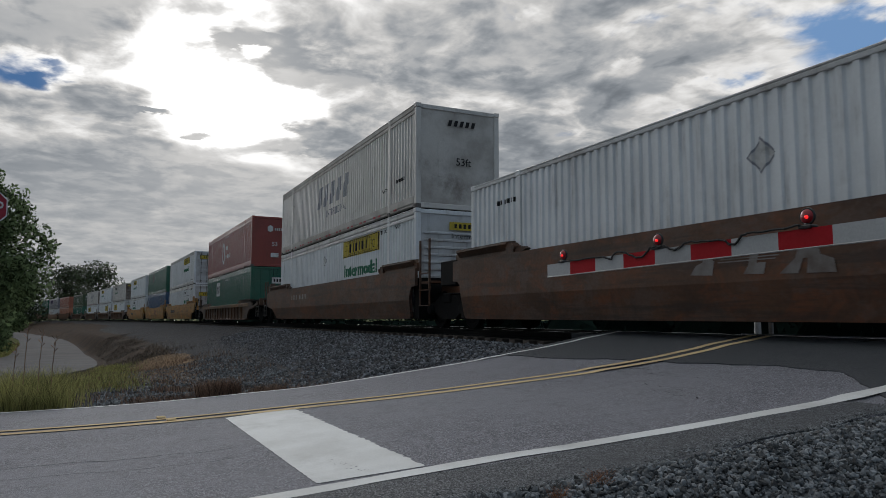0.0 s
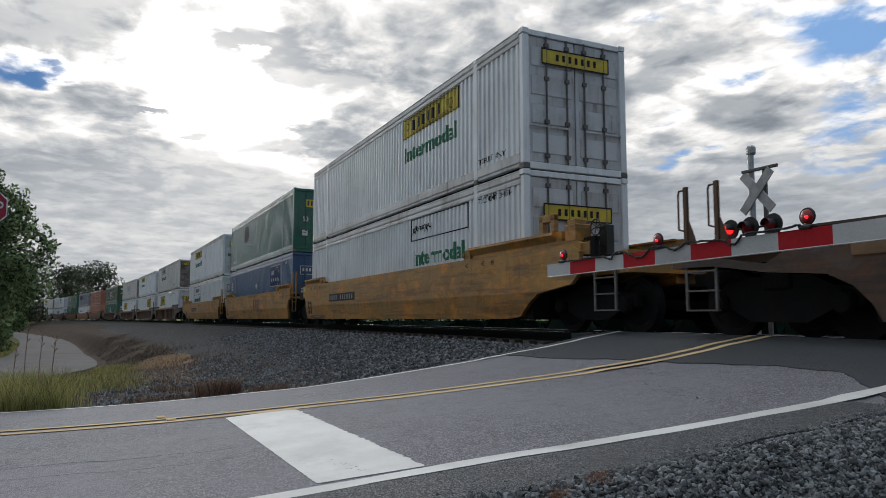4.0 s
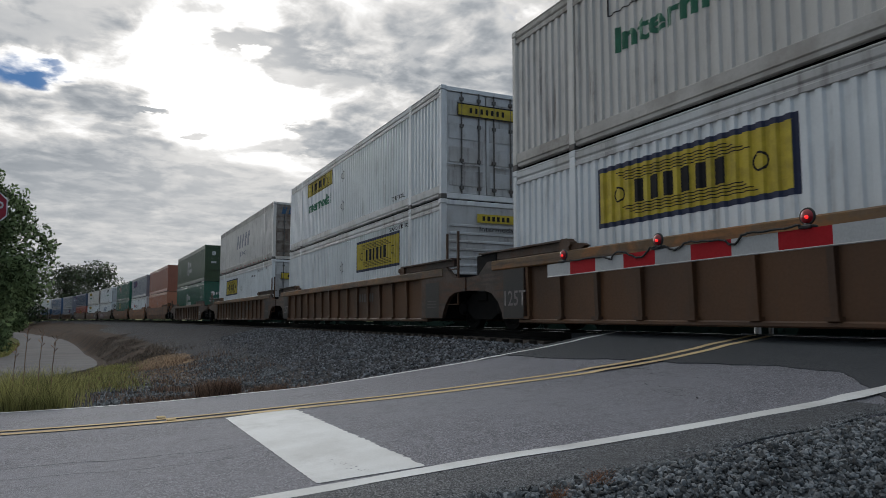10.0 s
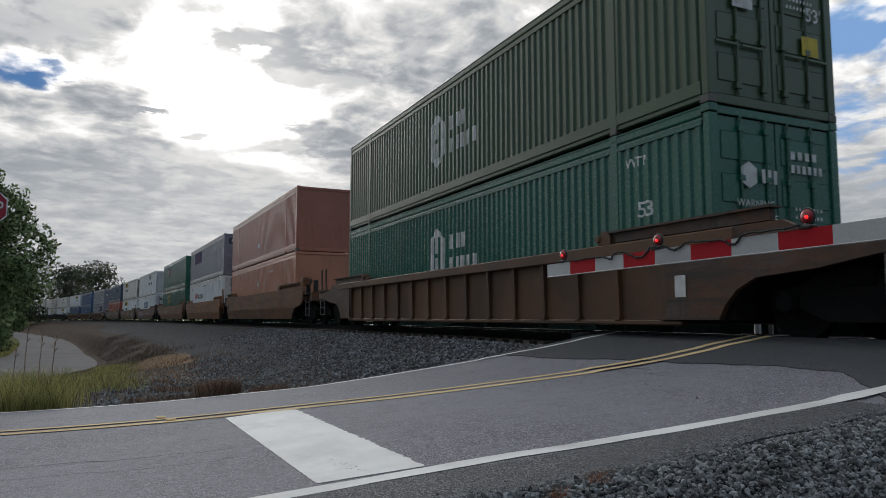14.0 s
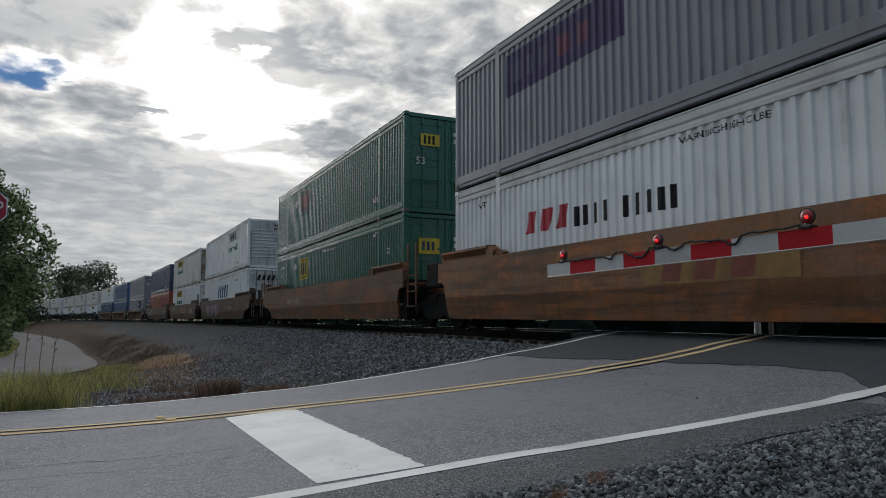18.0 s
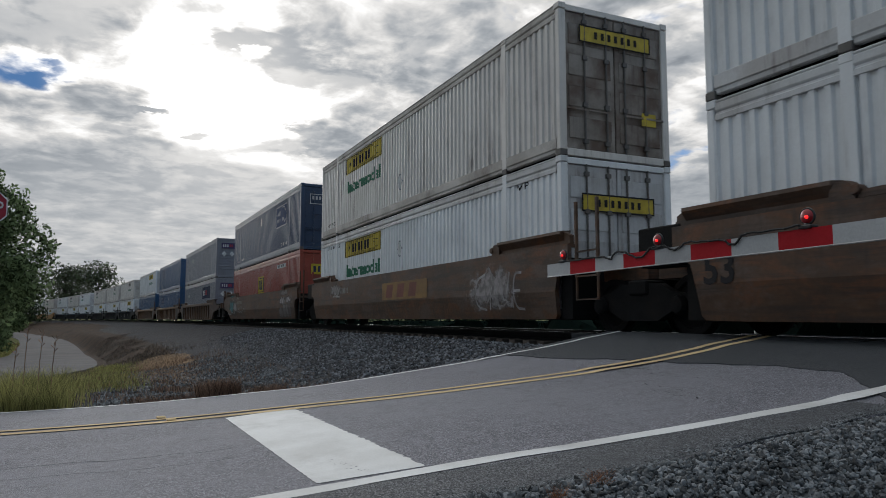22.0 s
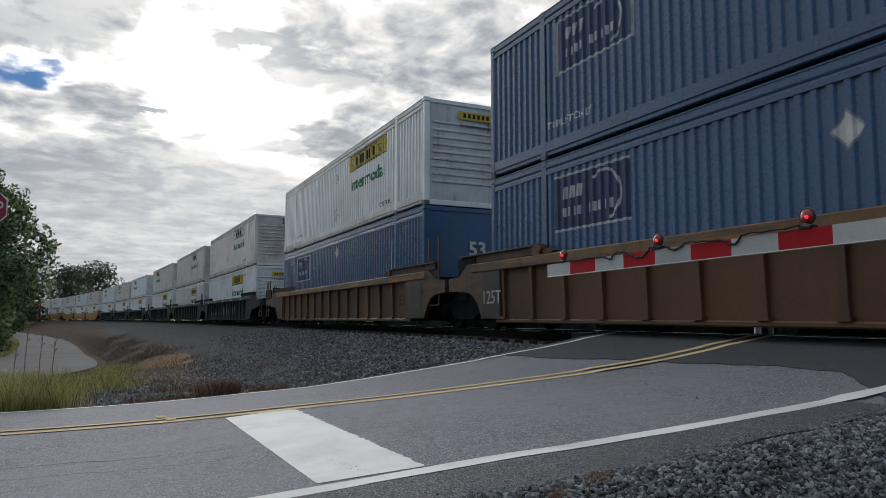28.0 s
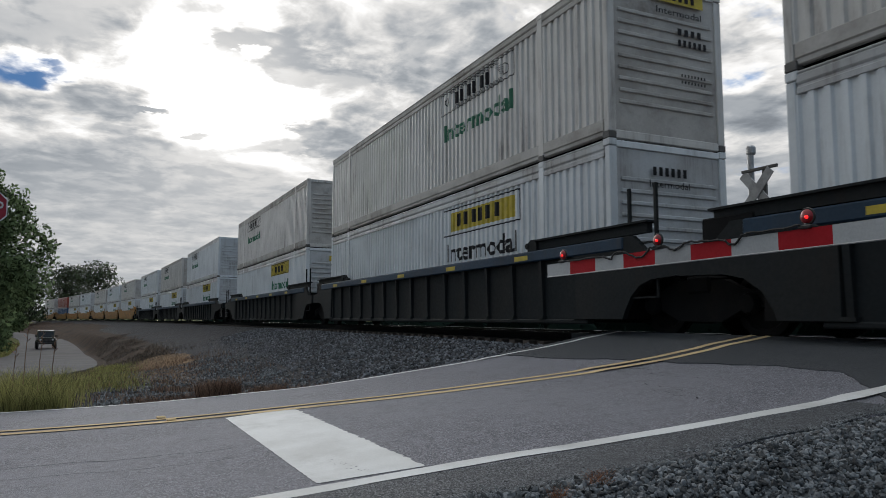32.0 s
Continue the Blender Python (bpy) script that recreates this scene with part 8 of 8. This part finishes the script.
def tree(label, x, y, height, spread, count, leaf, seed, low=0.3, material=None, category="tree"):
    rng = np.random.default_rng(seed)
    g = float(ground_height(x, y))
    ob = thing("tree", label, category, "trees by the railway", Matrix.Translation((x, y, g)))
    bm = bmesh.new()
    r = 0.02 * height
    bend = rng.uniform(-0.3, 0.3, 2)
    p0, p1, p2 = (0, 0, -0.3), (bend[0] * 0.5, bend[1] * 0.5, height * 0.35), (bend[0], bend[1], height * 0.8)
    rod(bm, p0, p1, r * 1.4, 9, r)
    rod(bm, p1, p2, r, 9, r * 0.35)
    clumps = []
    limbs = 13
    for i in range(limbs):
        t = low + (1 - low) * (i + 0.5) / limbs
        a = i * 2.4 + rng.uniform(-0.4, 0.4)
        reach = spread * (1.0 - 0.75 * max(0.0, (t - 0.45) / 0.55) ** 1.5) * rng.uniform(0.6, 1.0)
        base = Vector((bend[0] * t, bend[1] * t, height * min(t * 0.85, 0.78)))
        tipp = Vector((math.cos(a) * reach * 0.72, math.sin(a) * reach * 0.72, height * t * 0.95))
        rod(bm, base, tipp, r * 0.4, 6, r * 0.1)
        q = spread * rng.uniform(0.28, 0.48)
        clumps.append(((tipp.x, tipp.y, tipp.z), (q, q, q * 0.75)))
        for _ in range(2):
            o = rng.normal(size=3) * spread * 0.24
            clumps.append(((tipp.x * 0.75 + o[0], tipp.y * 0.75 + o[1], tipp.z + o[2] * 0.7), (q * 0.62, q * 0.62, q * 0.5)))
    clumps.append(((bend[0], bend[1], height * 0.86), (spread * 0.4, spread * 0.4, height * 0.12)))
    part("trunk", bm, BARK, ob)
    verts, faces = leafy(clumps, count, leaf, rng)
    me = bpy.data.meshes.new("crown")
    me.from_pydata(verts, [], faces)
    me.materials.append(material or LEAF)
    link_part("crown", me, ob, "uneven dark green crown")
    return ob


def build_trees():
    tree("broad dark green roadside tree with low branches", -62.0, -11.0, 15.0, 6.8, 42000, 0.20, 31, 0.16)
    tree("dark green roadside tree with low branches", -52.0, -12.6, 10.5, 5.0, 20000, 0.19, 32, 0.12)
    tree("dark green roadside tree behind others", -76.0, -14.5, 11.0, 5.0, 8000, 0.30, 33, 0.15)
    tree("leafy undergrowth bush beside the side road", -50.0, -8.2, 3.6, 2.6, 5000, 0.20, 34, 0.05, category="bush")
    tree("leafy undergrowth bush beside the side road", -60.0, -8.9, 4.6, 2.6, 5000, 0.20, 35, 0.05, category="bush")
    tree("tall leafy bush beside the side road", -120.0, -14.6, 10.0, 3.3, 6000, 0.3, 46, 0.05, category="bush")
    tree("tall leafy bush beside the side road", -150.0, -17.3, 12.0, 4.0, 7000, 0.34, 49, 0.05, category="bush")
    tree("leafy undergrowth bush beside the side road", -80.0, -11.2, 6.2, 2.7, 6000, 0.24, 47, 0.05, category="bush")
    tree("leafy undergrowth bush beside the side road", -95.0, -13.2, 7.0, 3.0, 5000, 0.28, 48, 0.05, category="bush")
    tree("distant spreading tree beyond the curve of the track", -252.0, -4.5, 19.5, 10.0, 5500, 0.45, 36, 0.35, FARLEAF)
    tree("distant spreading tree beyond the curve of the track", -262.0, -14.5, 18.0, 9.0, 5000, 0.45, 37, 0.35, FARLEAF)
    tree("distant dark tree beyond the curve of the track", -232.0, -24.5, 14.0, 8.0, 6000, 0.5, 38, 0.2, FARLEAF)
    # low scrub beyond the track and woods on the horizon
    rng = np.random.default_rng(40)
    clumps = []
    for i in range(280):
        x = -150 + i * 0.75 + rng.uniform(-1, 1)
        y = 22 + rng.uniform(0, 8) + 0.0006 * min(x + 17, 0) ** 2 * -0.5
        base = float(ground_height(x, y))
        h = rng.uniform(0.36, 0.62) + rng.uniform(0.7, 1.3) * float(step(x, -44.0, -28.0)) - base
        clumps.append(((x, y, base), (2.8, 2.0, h)))
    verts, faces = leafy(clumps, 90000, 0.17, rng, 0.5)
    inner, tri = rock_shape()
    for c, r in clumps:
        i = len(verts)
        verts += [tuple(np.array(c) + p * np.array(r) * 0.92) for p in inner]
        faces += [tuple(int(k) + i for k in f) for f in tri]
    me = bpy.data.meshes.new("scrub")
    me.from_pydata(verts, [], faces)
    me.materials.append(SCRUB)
    tagged(new("scrub", me), "low dark green scrub beyond the track, shade in its leaf colour", "scrub", kind="stuff")
    clumps = []
    for i in range(150):
        a = radians(100 + i * 1.2)
        d = 330 + rng.uniform(-40, 60)
        x, y = d * math.cos(a) - 20, d * math.sin(a) * 0.9 + 20
        h = rng.uniform(5, 8)
        clumps.append(((x, y, float(ground_height(x, y)) + h * 0.4), (11, 11, h)))
    verts, faces = leafy(clumps, 26000, 1.1, rng, 0.3)
    me = bpy.data.meshes.new("far_woods")
    me.from_pydata(verts, [], faces)
    me.materials.append(FARLEAF)
    tagged(new("far_woods", me), "dark woods along the horizon", "woods", kind="stuff")


build_trees()


# ---------------------------------------------------------------- the car on the side road
def build_jeep():
    car = thing("off_road_car", "dark boxy off-road car with its lamps facing the road", "car")
    bm = bmesh.new()
    box(bm, -1.9, 1.7, -0.78, 0.78, 0.5, 1.1, bev=0.06)
    box(bm, 0.55, 1.85, -0.62, 0.62, 0.72, 1.16, bev=0.05)
    part("body", bm, JEEPPAINT, car)
    bm = bmesh.new()
    slab(bm, ((-1.85, 1.1), (0.55, 1.1), (0.35, 1.72), (-1.75, 1.72)), -0.72, 0.72)
    part("cabin", bm, JEEPPAINT, car)
    part("roof", boxes((-1.8, 0.42, -0.75, 0.75, 1.72, 1.80), bev=0.03), BLACK, car)
    bm = bmesh.new()
    bm.faces.new([bm.verts.new(c) for c in ((0.56, -0.62, 1.16), (0.56, 0.62, 1.16), (0.39, 0.62, 1.66), (0.39, -0.62, 1.66))])
    part("windscreen", bm, GLASS, car, "dark windscreen")
    part("bumper", boxes((1.85, 2.02, -0.8, 0.8, 0.5, 0.7), bev=0.03), BLACK, car)
    grille = part("grille", boxes((1.84, 1.88, -0.42, 0.42, 0.74, 1.08), bev=0.01), BLACK, car)
    for i in range(7):
        part("grille_slot", boxes((1.88, 1.885, -0.36 + i * 0.11, -0.31 + i * 0.11, 0.78, 1.04)), CASTING, grille)
    for s in (-1, 1):
        bm = bmesh.new()
        lathe(bm, ((0.02, 1.84), (0.10, 1.84), (0.10, 1.90), (0.02, 1.92)), "x", 14, (0, s * 0.52, 0.94))
        part("headlamp", bm, CHALK, car, "round headlamp")
        part("wing", boxes((0.75, 1.8, min(s * 0.6, s * 0.92), max(s * 0.6, s * 0.92), 0.84, 0.92), bev=0.02), JEEPPAINT, car)
        part("mirror", boxes((0.5, 0.58, min(s * 0.8, s * 1.0), max(s * 0.8, s * 1.0), 1.18, 1.36), bev=0.02), BLACK, car)
        for x in (-1.25, 1.3):
            bm = bmesh.new()
            lathe(bm, ((0.2, -0.12), (0.36, -0.12), (0.38, -0.08), (0.38, 0.08), (0.36, 0.12), (0.2, 0.12)), "y", 20, (x, s * 0.78, 0.38))
            wheel = part("wheel", bm, RUBBER, car, "black tyre")
            bm = bmesh.new()
            lathe(bm, ((0.03, -0.125), (0.2, -0.11), (0.2, 0.11), (0.03, 0.125)), "y", 14, (x, s * 0.78, 0.38))
            part("rim", bm, CASTING, wheel)
    return car


JEEP = build_jeep()


def motions():
    stops = [2.0 * i for i in range(17)]
    for ob, start, lift in TRAIN:
        walk(ob, [(t, unit_pose(start - HALF_L + travelled(t)) @ Matrix.Translation((0, 0, lift))) for t in stops])
    drive = ((0.0, -186.0, -23.5), (26.0, -184.0, -23.0), (28.0, -166.0, -18.6), (29.0, -148.0, -15.0), (30.0, -127.0, -11.4), (31.0, -104.5, -8.6), (32.0, -82.0, -6.0))
    rows = []
    for i, (t, x, y) in enumerate(drive):
        a, b = drive[max(i - 1, 0)], drive[min(i + 1, len(drive) - 1)]
        rows.append((t, pose(x, y, float(base_height(x, y)) + 0.03, 0, 0, math.degrees(math.atan2(b[2] - a[2], b[1] - a[1])))))
    walk(JEEP, rows)


motions()
